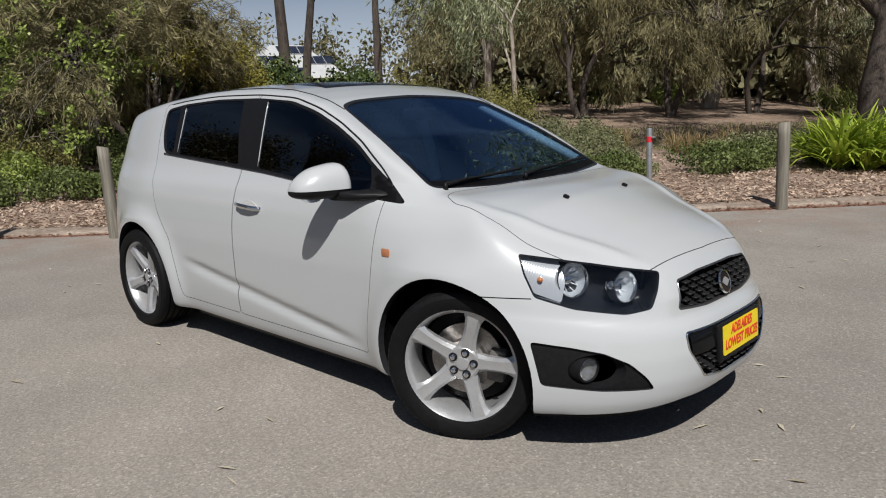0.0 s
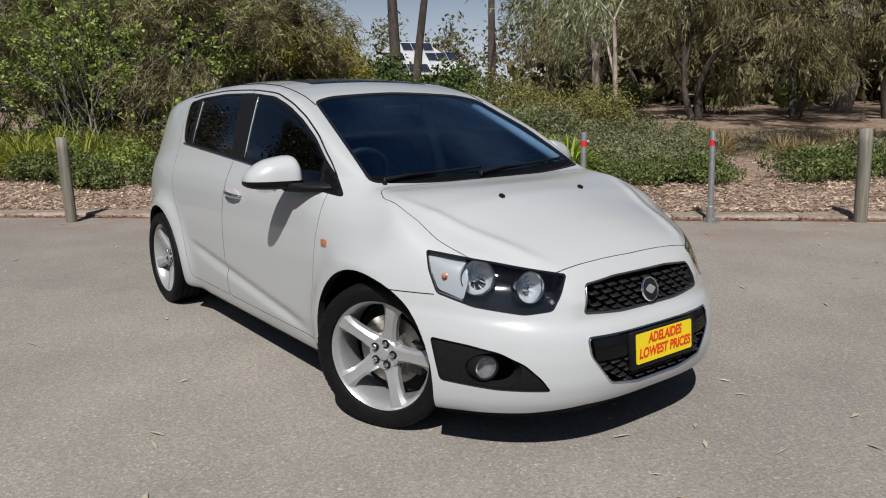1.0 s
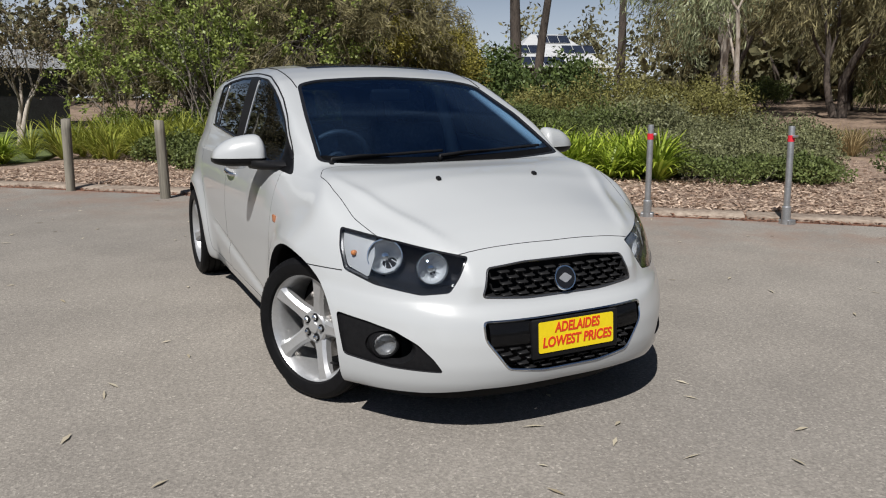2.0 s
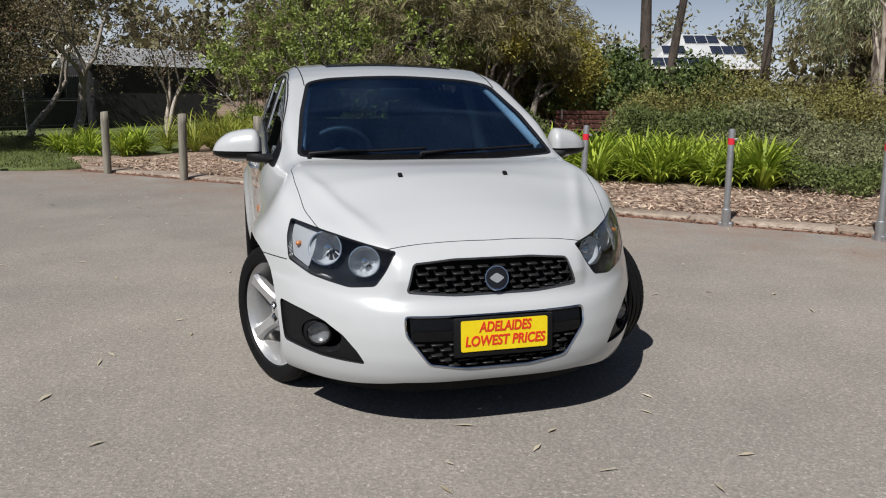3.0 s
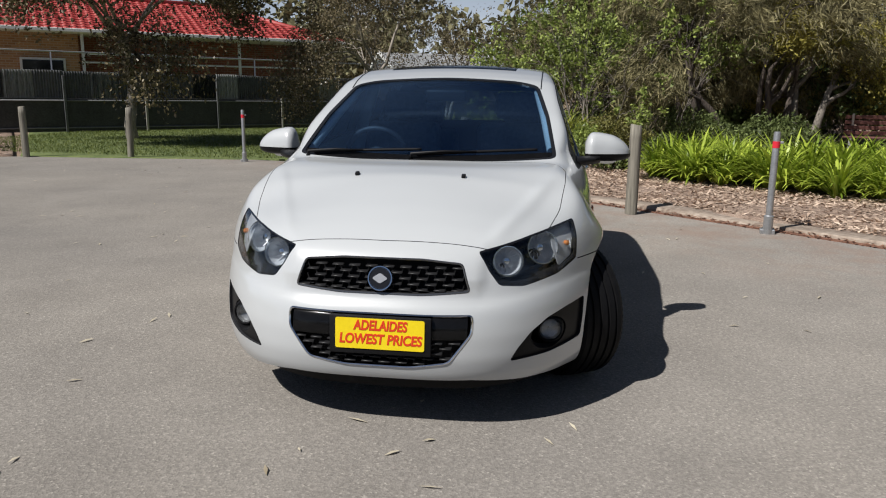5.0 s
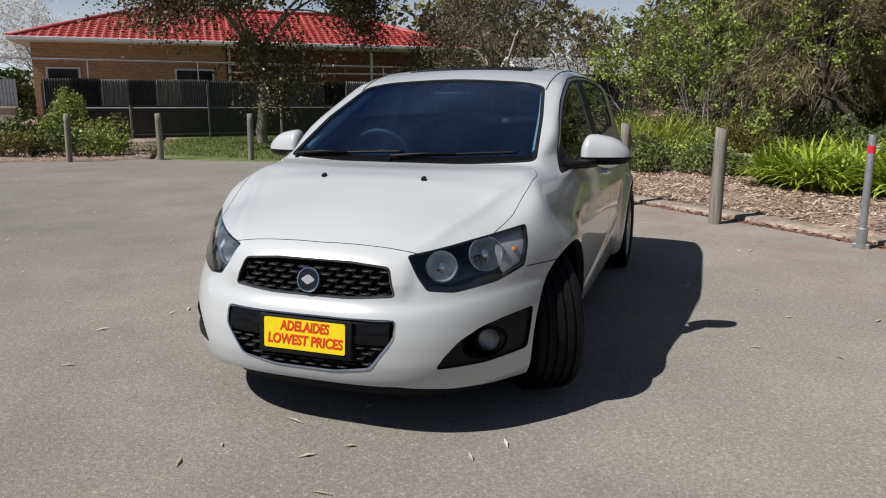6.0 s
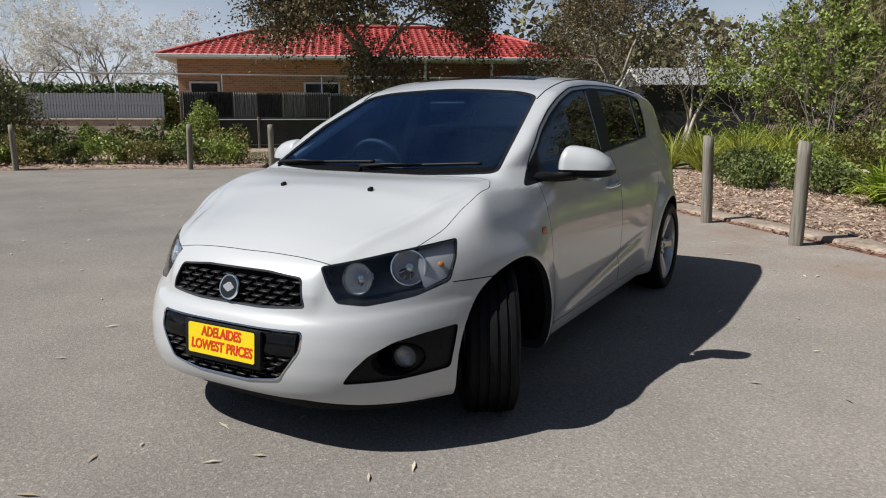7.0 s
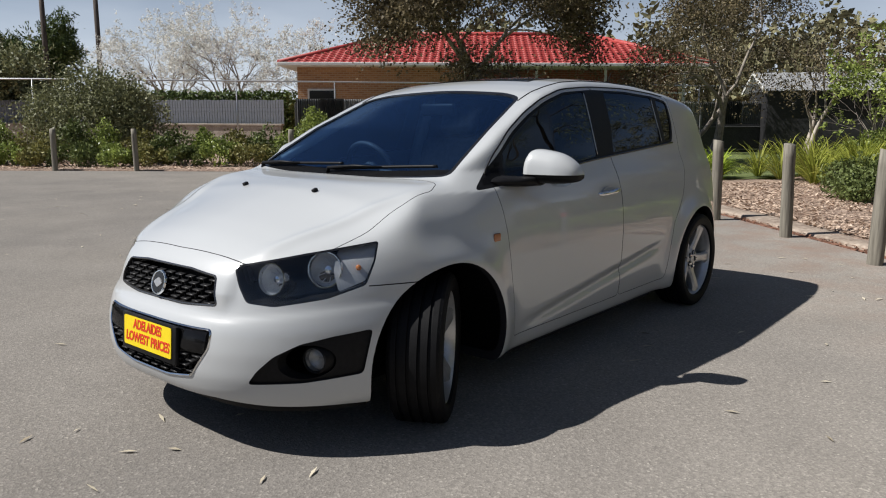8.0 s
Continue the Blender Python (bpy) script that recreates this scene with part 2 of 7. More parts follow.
def sheet(name, outline, top, mat, label, category, cell=0.0, rough=0.0, seed=0, kind="structure", thick=0.06):
    """A flat piece of ground with that outline; cell: the spacing of its relief."""
    bm = bmesh.new()
    a = [bm.verts.new((x, y, top)) for x, y in outline]
    f = bm.faces.new(a)
    if f.normal.z < 0 or sum(outline[i - 1][0] * outline[i][1] - outline[i][0] * outline[i - 1][1] for i in range(len(outline))) < 0:
        f.normal_flip()
    if cell:
        xs, ys = [p[0] for p in outline], [p[1] for p in outline]
        for axis, lo, hi in ((0, min(xs), max(xs)), (1, min(ys), max(ys))):
            k = lo + cell
            while k < hi:
                co, no = [0, 0, 0], [0, 0, 0]
                co[axis], no[axis] = k, 1
                bmesh.ops.bisect_plane(bm, geom=bm.verts[:] + bm.edges[:] + bm.faces[:], plane_co=co, plane_no=no)
                k += cell
        for v in bm.verts:
            if not any(e.is_boundary for e in v.link_edges):
                v.co.z += rough * noise.noise(Vector((v.co.x * 0.9, v.co.y * 0.9, seed))) + 0.4 * rough * noise.noise(Vector((v.co.x * 4, v.co.y * 4, seed + 3)))
            v.co.z += rise(v.co.x, v.co.y)
    rim = [e for e in bm.edges if e.is_boundary]
    skirt = bmesh.ops.extrude_edge_only(bm, edges=rim)
    for v in skirt["geom"]:
        if isinstance(v, bmesh.types.BMVert):
            v.co.z -= thick
    for f in bm.faces:
        f.smooth = cell > 0
    ob = new(name, mesh_of(name, bm, mat))
    return tagged(ob, label, category, kind=kind)


def edge_point(along, across):
    p = EDGE + ALONG * along + ACROSS * across
    return (p.x, p.y)


def build_ground():
    n, verts, faces = 90, [], []
    ticks = [math.copysign(abs(k / 45) ** 2.2 * 1500, k) for k in range(-45, 46)]
    for x in ticks:
        for y in ticks:
            verts.append((x, y, -0.045 + float(rise(x, y))))
    for i in range(n):
        for j in range(n):
            a = i * (n + 1) + j
            faces.append((a, a + n + 1, a + n + 2, a + 1))
    tagged(new("ground", raw_mesh("ground", verts, faces, SOIL, True)), "bare brown soil covered with dry leaf litter", "ground", kind="structure")


build_ground()
CORNER_A, CORNER_B = edge_point(-6.9, 0.25), (-9.0, -5.0)
lot = [edge_point(45, 0.25), CORNER_A, CORNER_B, (-8.62, -8.0), (-8.5, -9.7), (-3.46, -15.95), (5.0, -25.4), (30, -53), (80, -53), (80, 45)]
sheet("car_park", lot, 0.0, ASPHALT, "worn grey asphalt of a small car park", "asphalt")
bed = [edge_point(45, 0.52), edge_point(45, 8), edge_point(-2, 8), edge_point(-7.5, 5.5), edge_point(-9.3, 1.6), edge_point(-7.2, 0.52)]
sheet("mulch_bed", bed, 0.035, MULCH, "garden bed of pale shredded bark mulch", "garden bed", 0.25, 0.05)
litter = [edge_point(45, 0.24), edge_point(45, 0.6), edge_point(-7.2, 0.6), edge_point(-7.0, 0.24)]
sheet("bark_litter", litter, 0.004, LITTER, "strip of reddish fallen bark beside the kerb", "bark litter")
lawn = [(-9.02, -4.9), (-8.64, -8.0), (-8.52, -9.6), (-20, -18), (-32, -3), (-24, -0.5), (-11, -2.4), (-9.4, -3.6)]
sheet("lawn", lawn, 0.012, LAWN, "short patchy green lawn under trees", "lawn", 0.5, 0.03, 5)
bed_two = [(-8.52, -9.75), (-3.5, -16.0), (4.9, -25.5), (-4, -31), (-19, -18)]
sheet("mulch_bed_far", bed_two, 0.03, MULCH, "mulched garden bed with low shrubs", "garden bed", 0.4, 0.05, 9)
park = [edge_point(45, 8.02), edge_point(45, 20), edge_point(4, 20), edge_point(4, 8.02)]
sheet("park_lawn", park, 0.015, SOIL, "leaf litter and sparse grass behind the garden bed", "lawn", 1.0, 0.04, 12)

# ---- plants ----
def fast_mesh(name, verts, faces, mat, smooth_faces=False):
    """A mesh of quads from arrays."""
    verts, faces = np.asarray(verts, np.float32).reshape(-1, 3), np.asarray(faces, np.int32).reshape(-1, 4)
    me = bpy.data.meshes.new(name)
    me.vertices.add(len(verts))
    me.vertices.foreach_set("co", verts.ravel())
    me.loops.add(faces.size)
    me.loops.foreach_set("vertex_index", faces.ravel())
    me.polygons.add(len(faces))
    me.polygons.foreach_set("loop_start", np.arange(0, faces.size, 4, dtype=np.int32))
    me.polygons.foreach_set("loop_total", np.full(len(faces), 4, np.int32))
    if smooth_faces:
        me.polygons.foreach_set("use_smooth", np.ones(len(faces), bool))
    me.update(calc_edges=True)
    me.materials.append(mat)
    return me


def unit(v):
    return v / np.maximum(np.linalg.norm(v, axis=1), 1e-9)[:, None]


def leaf_mesh(name, rng, at, length, width, mat, bias=(0, 0, 0), spread=1.0):
    """One small folded blade at each place, its direction random about a bias."""
    n = len(at)
    d = unit(rng.normal(size=(n, 3)) * spread + np.array(bias))
    w = unit(np.cross(d, rng.normal(size=(n, 3))))
    up = np.cross(d, w)
    ln, wd = length * rng.uniform(0.6, 1.3, (n, 1)), width * rng.uniform(0.7, 1.3, (n, 1))
    a = at - d * ln * 0.5
    b = at + w * wd * 0.5 + up * wd * 0.12
    c = at + d * ln * 0.5 - up * wd * 0.1
    e = at - w * wd * 0.5 + up * wd * 0.12
    verts = np.stack([a, b, c, e], axis=1).reshape(-1, 3)
    return fast_mesh(name, verts, np.arange(4 * n).reshape(-1, 4), mat)


def skeleton_of(rng, base, direction, length, radius, levels, splits, spread, droop=0.0, bend=0.15, reach=1.0):
    """Tapering limbs that fork: returns their (points, radii) and the places where leaves grow."""
    limbs, tips = [], []

    def grow(p, d, ln, r, level):
        pts, rad, n = [p], [r], 5
        for k in range(n):
            d = d + rng.normal(size=3) * bend + np.array([0, 0, -droop * (levels - level)])
            d = d / np.linalg.norm(d)
            p = p + d * ln / n
            pts.append(p)
            rad.append(r * (1 - 0.5 * (k + 1) / n))
        limbs.append((pts, rad))
        if level == 0:
            tips.extend(pts[2:])
            return
        for k in range(splits):
            t = rng.integers(3, n + 1) if k else n
            q = pts[t]
            side = rng.normal(size=3)
            side -= d * side.dot(d)
            side /= max(np.linalg.norm(side), 1e-6)
            nd = d + side * spread * rng.uniform(0.5, 1.2)
            grow(q, nd / np.linalg.norm(nd), ln * rng.uniform(0.55, 0.8) * (reach if level == levels else 1.0), rad[t] * 0.72, level - 1)

    d = np.array(direction, float)
    grow(np.array(base, float), d / np.linalg.norm(d), length, radius, levels)
    return limbs, np.array(tips)


def limb_mesh(name, limbs, mat, thin=0.0):
    bm = bmesh.new()
    for pts, rad in limbs:
        if max(rad) > thin:
            tube(bm, pts, list(rad), 4 if max(rad) < 0.02 else 6 if max(rad) < 0.05 else 9, cap=False)
    return mesh_of(name, bm, mat)


def tufted(rng, tips, count, size, per, bias):
    """Leaves in sprays: each spray leans outwards from the crown, its leaves side by side."""
    n = max(count // per, 1)
    mid = tips.mean(axis=0)
    c = tips[rng.integers(0, len(tips), n)] + rng.normal(size=(n, 3)) * size * 0.8
    d = unit(unit(c - mid) * 0.8 + rng.normal(size=(n, 3)) * 0.55 + np.array(bias) * 0.8)
    zoom = rng.uniform(0.6, 1.4, (n, 1))
    c, d, zoom = (np.repeat(q, per, axis=0) for q in (c, d, zoom))
    at = c + d * rng.uniform(-0.4, 1.0, (n * per, 1)) * size * zoom + rng.normal(size=(n * per, 3)) * size * 0.34 * zoom
    return at, d


BARK_GREY = mottled("grey_bark", (0.10, 0.085, 0.07), (0.26, 0.23, 0.195), 5, 0.9, 0.8, 0.02, (1, 1, 0.3))
BARK_PALE = mottled("pale_gum_bark", (0.22, 0.17, 0.13), (0.56, 0.50, 0.43), 2.2, 0.8, 0.4, 0.01, (1, 1, 0.25))
BARK_DARK = mottled("dark_rough_bark", (0.035, 0.028, 0.023), (0.12, 0.095, 0.078), 6, 0.95, 0.9, 0.03, (1, 1, 0.2))
SHE_OAK = leafy("she_oak_sprays", (0.032, 0.030, 0.015), (0.39, 0.345, 0.175), 0.6, 0.2)
WATTLE = leafy("wattle_leaves", (0.07, 0.068, 0.014), (0.50, 0.44, 0.10), 0.5, 0.22)
BRIGHT = leafy("bright_shrub_leaves", (0.045, 0.075, 0.016), (0.45, 0.53, 0.14), 0.4, 0.25)
GUM = leafy("gum_leaves", (0.09, 0.11, 0.05), (0.48, 0.51, 0.30), 0.4, 0.2)
BROWN = leafy("olive_brown_leaves", (0.030, 0.024, 0.014), (0.27, 0.22, 0.125), 0.35, 0.12)
DARK_GREEN = leafy("dark_shrub_leaves", (0.035, 0.050, 0.014), (0.21, 0.255, 0.085), 0.5, 0.15)
GREY_GREEN = leafy("grey_green_leaves", (0.065, 0.070, 0.032), (0.33, 0.34, 0.175), 0.5, 0.15)
OLIVE = leafy("olive_shrub_leaves", (0.08, 0.078, 0.022), (0.33, 0.31, 0.105), 0.5, 0.15)
STRAP = leafy("strap_leaves", (0.07, 0.14, 0.012), (0.60, 0.70, 0.10), 0.35, 0.3)
STRAP_YELLOW = leafy("yellowish_strap_leaves", (0.14, 0.18, 0.02), (0.46, 0.46, 0.10), 0.4, 0.3)
STRAW = leafy("dry_grass", (0.20, 0.14, 0.06), (0.48, 0.38, 0.20), 0.7, 0.2)
PETAL = leafy("white_blossom", (0.62, 0.62, 0.57), (0.84, 0.84, 0.80), 0.6, 0.25)
HEDGE_LEAF = leafy("hedge_leaves", (0.025, 0.045, 0.014), (0.15, 0.20, 0.06), 0.5, 0.1)


def tree(name, label, base, seed, trunks, height, radius, bark, leaf, count, size, leaf_len, leaf_wid, levels=3, splits=3, spread=0.7, droop=0.0, bias=(0, 0, 0), lean=(0, 0), fork=0.35, group="", category="tree", bend=0.15, thin=0.0, reach=1.0, per=16):
    """A tree of one or more trunks with limbs and a crown of single leaves."""
    rng = np.random.default_rng(seed)
    limbs, tips = [], []
    for k in range(trunks):
        a = rng.uniform(0, 2 * math.pi)
        out = 0.0 if trunks == 1 else 0.22
        d = (lean[0] + out * math.cos(a), lean[1] + out * math.sin(a), 1)
        p = (0.18 * (trunks > 1) * math.cos(a), 0.18 * (trunks > 1) * math.sin(a), -0.1)
        li, ti = skeleton_of(rng, p, d, height * fork, radius * rng.uniform(0.8, 1.1), levels, splits, spread, droop, bend, reach)
        limbs += li
        tips.append(ti)
    ob = thing(name, label, category, group, pose(base[0], base[1], float(rise(base[0], base[1])) - 0.03))
    part("trunk", limb_mesh("trunk", limbs, bark, thin), None, ob)
    if count:
        at, way = tufted(rng, np.concatenate(tips), count, size, per, bias)
        part("crown", leaf_mesh("crown", rng, at, leaf_len, leaf_wid, leaf, way * 1.3 + np.array(bias) * 0.6, 0.6), None, ob)
    return ob


def shrub(name, label, base, seed, rx, ry, h, leaf, count, leaf_len, leaf_wid, group="", clumps=14, up=0.5, category="shrub"):
    """A low bush: overlapping tufts of leaves on short stems."""
    rng = np.random.default_rng(seed)
    at, limbs = [], []
    for k in range(clumps):
        a, r = rng.uniform(0, 2 * math.pi), math.sqrt(rng.uniform(0, 1))
        cx, cy = rx * 0.8 * r * math.cos(a), ry * 0.8 * r * math.sin(a)
        cz = h * (0.35 + 0.42 * (1 - r * r)) * rng.uniform(0.75, 1.1)
        s = np.array([0.36 * rx, 0.36 * ry, 0.34 * h]) * rng.uniform(0.8, 1.2)
        v = unit(rng.normal(size=(count // clumps, 3))) * (rng.uniform(0.55, 1.05, (count // clumps, 1)))
        p = v * s + np.array([cx, cy, cz])
        at.append(p[p[:, 2] > 0.01])
        limbs.append(([np.array([cx * 0.3, cy * 0.3, -0.02]), np.array([cx * 0.7, cy * 0.7, cz * 0.5]), np.array([cx, cy, cz])], [0.014, 0.010, 0.005]))
    ob = thing(name, label, category, group, pose(base[0], base[1], float(rise(base[0], base[1])) + 0.02))
    part("branchwork", limb_mesh("branchwork", limbs, BARK_GREY), None, ob)
    part("foliage", leaf_mesh("foliage", rng, np.concatenate(at), leaf_len, leaf_wid, leaf, (0, 0, up)), None, ob)
    return ob


def strap_clump(seed, blades, length, width, droop, mat):
    """A clump of arching strap leaves."""
    rng = np.random.default_rng(seed)
    verts, faces, n = [], [], 5
    for k in range(blades):
        a, ln = rng.uniform(0, 2 * math.pi), length * rng.uniform(0.65, 1.15)
        tilt, bend_ = rng.uniform(0.05, 0.95), droop * rng.uniform(0.6, 1.4)
        p = np.array([0.06 * math.cos(a) * rng.uniform(0, 1.5), 0.06 * math.sin(a) * rng.uniform(0, 1.5), 0.0])
        side = np.array([-math.sin(a), math.cos(a), 0.0])
        for i in range(n + 1):
            t = i / n
            wd = width * (0.75 + 0.5 * t) * (1 - t ** 4) * 0.5 + 0.0012
            th = tilt + bend_ * t ** 1.5
            verts += [p - side * wd, p + side * wd]
            p = p + np.array([math.cos(a) * math.sin(th), math.sin(a) * math.sin(th), math.cos(th)]) * ln / n
            if i < n:
                b = len(verts) - 2
                faces.append((b, b + 1, b + 3, b + 2))
    return fast_mesh("leaves", verts, faces, mat, True)


def planted(name, label, category, meshes, spots, group, seed, zoom=(0.85, 1.15), lift=0.03):
    """One clump at each (along, across) spot."""
    rng = random.Random(seed)
    for a, c in spots:
        x, y = edge_point(a, c)
        s = rng.uniform(*zoom)
        ob = thing(name, label, category, group, pose(x, y, lift + float(rise(x, y)), rng.uniform(-6, 6), rng.uniform(-6, 6), rng.uniform(0, 360)) @ Matrix.Scale(s, 4))
        part("leaves", rng.choice(meshes), None, ob)


def spots(a0, a1, c0, c1, step, seed, shift=0.0):
    rng, out = random.Random(seed), []
    a = a0
    while a <= a1:
        c = c0 + shift * (a - a0)
        while c <= c1 + shift * (a - a0):
            out.append((a + rng.uniform(-0.35, 0.35) * step, c + rng.uniform(-0.35, 0.35) * step))
            c += step
        a += step
    return out


AGAPANTHUS = [strap_clump(s, 140, 0.84, 0.040, 1.45, STRAP) for s in (1, 2, 3)]
LONG_GRASS = [strap_clump(s, 90, 0.95, 0.020, 1.2, STRAP_YELLOW) for s in (4, 5)]
TUSSOCK = [strap_clump(s, 130, 0.7, 0.010, 0.9, STRAW) for s in (6, 7)]
planted("agapanthus", "bright green strap-leaved clump growing in mulch", "plant", AGAPANTHUS, spots(-1.9, 3.0, 2.9, 4.7, 0.37, 1, 0.12), "agapanthus bed", 11, (0.68, 0.98))
planted("agapanthus", "bright green strap-leaved clump beside a timber post", "plant", AGAPANTHUS, spots(8.5, 11.0, 3.3, 5.0, 0.5, 2), "agapanthus by the gum", 12, (1.0, 1.3))
planted("agapanthus", "bright green strap-leaved clump at the lawn's edge", "plant", AGAPANTHUS, spots(-10.6, -8.6, 2.4, 3.4, 0.6, 3), "agapanthus by the lawn", 13, (0.6, 0.85))
planted("long_grass", "yellow-green arching grass clump among shrubs", "grass", LONG_GRASS, spots(-9.2, -5.2, 4.2, 6.0, 0.58, 4), "long grass clumps", 14)
planted("dry_tussock", "straw-coloured dry grass tussock on mulch", "grass", TUSSOCK, spots(5.4, 7.0, 9.2, 11.0, 0.6, 5) + spots(7.3, 8.6, 7.6, 8.6, 0.6, 6), "dry tussocks", 15, (0.7, 1.0))


def bed_shrubs():
    rng = random.Random(7)
    k = 0
    for a, c, r, h, leaf, count, label in [
        (-4.4, 3.0, 0.6, 0.5, DARK_GREEN, 3600, "low dark green shrub in mulch"), (-3.5, 3.5, 0.65, 0.5, DARK_GREEN, 3600, "low dark green shrub in mulch"), (-5.3, 3.6, 0.7, 0.6, DARK_GREEN, 3600, "low dark green shrub in mulch"),
        (-6.6, 6.4, 0.9, 0.9, DARK_GREEN, 4000, "leafy shrub under the taller ones"), (-7.9, 6.8, 0.9, 1.0, DARK_GREEN, 4000, "leafy shrub under the taller ones"), (-5.4, 6.0, 0.9, 0.85, OLIVE, 4000, "leafy shrub under the taller ones"), (-9.3, 6.6, 0.9, 1.0, BRIGHT, 3600, "leafy shrub under the taller ones"), (-8.4, 8.6, 1.0, 1.2, DARK_GREEN, 4000, "leafy shrub under the taller ones"), (-6.6, 8.0, 1.0, 1.2, OLIVE, 4000, "leafy shrub under the taller ones"), (-5.0, 7.6, 1.0, 1.1, DARK_GREEN, 4000, "leafy shrub under the taller ones"), (-3.6, 6.6, 0.9, 0.9, DARK_GREEN, 4000, "leafy shrub under the taller ones"),
        (-6.2, 4.0, 0.6, 0.55, DARK_GREEN, 3000, "low dark green shrub in mulch"), (-4.6, 4.2, 0.7, 0.7, BRIGHT, 3000, "leafy green shrub in mulch"), (-2.9, 4.4, 0.6, 0.55, DARK_GREEN, 3000, "low dark green shrub in mulch"),
        (4.8, 3.8, 0.6, 0.42, DARK_GREEN, 3600, "low ground-cover shrub in mulch"), (6.4, 4.0, 0.75, 0.5, DARK_GREEN, 3600, "low ground-cover shrub in mulch"), (7.2, 4.6, 0.8, 0.5, DARK_GREEN, 3600, "low ground-cover shrub in mulch"), (8.4, 6.8, 0.9, 0.5, GREY_GREEN, 3600, "low ground-cover shrub in mulch"), (9.6, 6.2, 0.8, 0.55, DARK_GREEN, 3000, "low ground-cover shrub in mulch")]:
        k += 1
        shrub("shrub", label, edge_point(a, c), 100 + k, r, r * rng.uniform(0.8, 1.1), h, leaf, count, 0.06, 0.035, "bed shrubs", 16)
    # spreading grey-green ground cover, rising to rounded bushes behind
    for a in np.arange(1.9, 4.7, 0.7):
        for c in np.arange(3.5, 8.4, 0.9):
            if a < 3.2 and c < 4.8:
                continue
            k += 1
            h = 0.34 + 0.12 * (c - 3.0)
            shrub("shrub", "spreading small-leaved grey-green shrub", edge_point(a + rng.uniform(-0.2, 0.2) + (c - 3) * 0.06, c + rng.uniform(-0.2, 0.2)), 200 + k, 0.75, 0.75, h, GREY_GREEN if c > 4.2 else DARK_GREEN, 3000, 0.05, 0.026, "ground cover", 12)
    for a, c, r, h, leaf in [(1.5, 10.2, 1.25, 2.0, OLIVE), (3.6, 10.2, 1.35, 1.65, OLIVE), (2.6, 10.9, 1.0, 1.5, OLIVE), (-0.2, 10.4, 1.1, 1.5, OLIVE), (1.5, 7.2, 1.3, 1.15, DARK_GREEN), (2.6, 7.6, 1.1, 1.2, GREY_GREEN), (0.2, 7.9, 1.0, 1.1, DARK_GREEN), (-2.2, 6.6, 0.9, 0.9, DARK_GREEN)]:
        k += 1
        shrub("bush", "rounded dense bush behind the garden bed", edge_point(a, c), 300 + k, r, r, h, leaf, 9000, 0.075, 0.03, "rounded bushes", 26)


bed_shrubs()


def thicket():
    """She-oaks, tall leggy shrubs and a wattle behind the bed."""
    k = 0
    for a, c, h in [(-4.4, 8.2, 5.6), (-4.0, 9.6, 6.0), (-7.5, 11.5, 8.5), (-6.3, 9.6, 6.5), (-6.2, 11.4, 7.0), (-7.8, 14.5, 8), (-9.5, 13.5, 8), (-7.2, 17, 10), (-11.8, 12.2, 6.5), (-10.4, 11.0, 6.0), (-8.8, 10.4, 6.5)]:
        k += 1
        tree("she_oak", "she-oak with dull brown-green drooping foliage", edge_point(a, c), 400 + k, 3, h, 0.10, BARK_DARK, SHE_OAK, 19000, 0.22, 0.25, 0.020, 3, 3, 0.75, 0.03, (0, 0, -0.5), fork=0.34, group="she-oak thicket", per=30)
    for a, c, h in [(-6.0, 6.2, 3.4), (-7.2, 7.0, 3.6), (-7.2, 8.6, 4.2), (-8.6, 7.8, 3.6), (-9.6, 7.2, 3.0), (-5.2, 7.4, 3.6)]:
        k += 1
        tree("tall_shrub", "tall leggy shrub with bright green leaves", edge_point(a, c), 400 + k, 5, h, 0.022, BARK_GREY, BRIGHT, 2800, 0.13, 0.085, 0.05, 2, 4, 0.55, 0.0, (0, 0, 0.2), fork=0.5, group="leggy shrubs", category="shrub", per=20)
    tree("wattle", "spreading wattle with yellow-olive foliage", (-13.4, 6.2), 451, 2, 6.4, 0.13, BARK_GREY, WATTLE, 36000, 0.27, 0.085, 0.034, 3, 4, 0.55, 0.02, (0, 0, -0.1), (0.02, 0.03), 0.34, reach=0.6, per=34)


thicket()


def understorey():
    """Dense dark bushes, added to darken and close the foot of the thicket."""
    for k, (a, c, r, h) in enumerate([(-9.6, 15.4, 1.7, 2.2), (-7.4, 13.4, 1.6, 2.0), (-5.2, 14.2, 1.7, 2.3), (-3.4, 12.6, 1.6, 2.1), (-1.8, 13.6, 1.7, 2.3), (-0.2, 14.6, 1.7, 2.2), (-3.0, 15.8, 1.8, 2.5), (-5.8, 11.6, 1.4, 1.6), (-11.6, 14.2, 1.7, 2.2)]):
        shrub("bush", "dense dark bush added to deepen the shade under she-oaks", edge_point(a, c), 700 + k, r, r, h, HEDGE_LEAF, 4200, 0.14, 0.075, "thicket bushes", 20)


understorey()


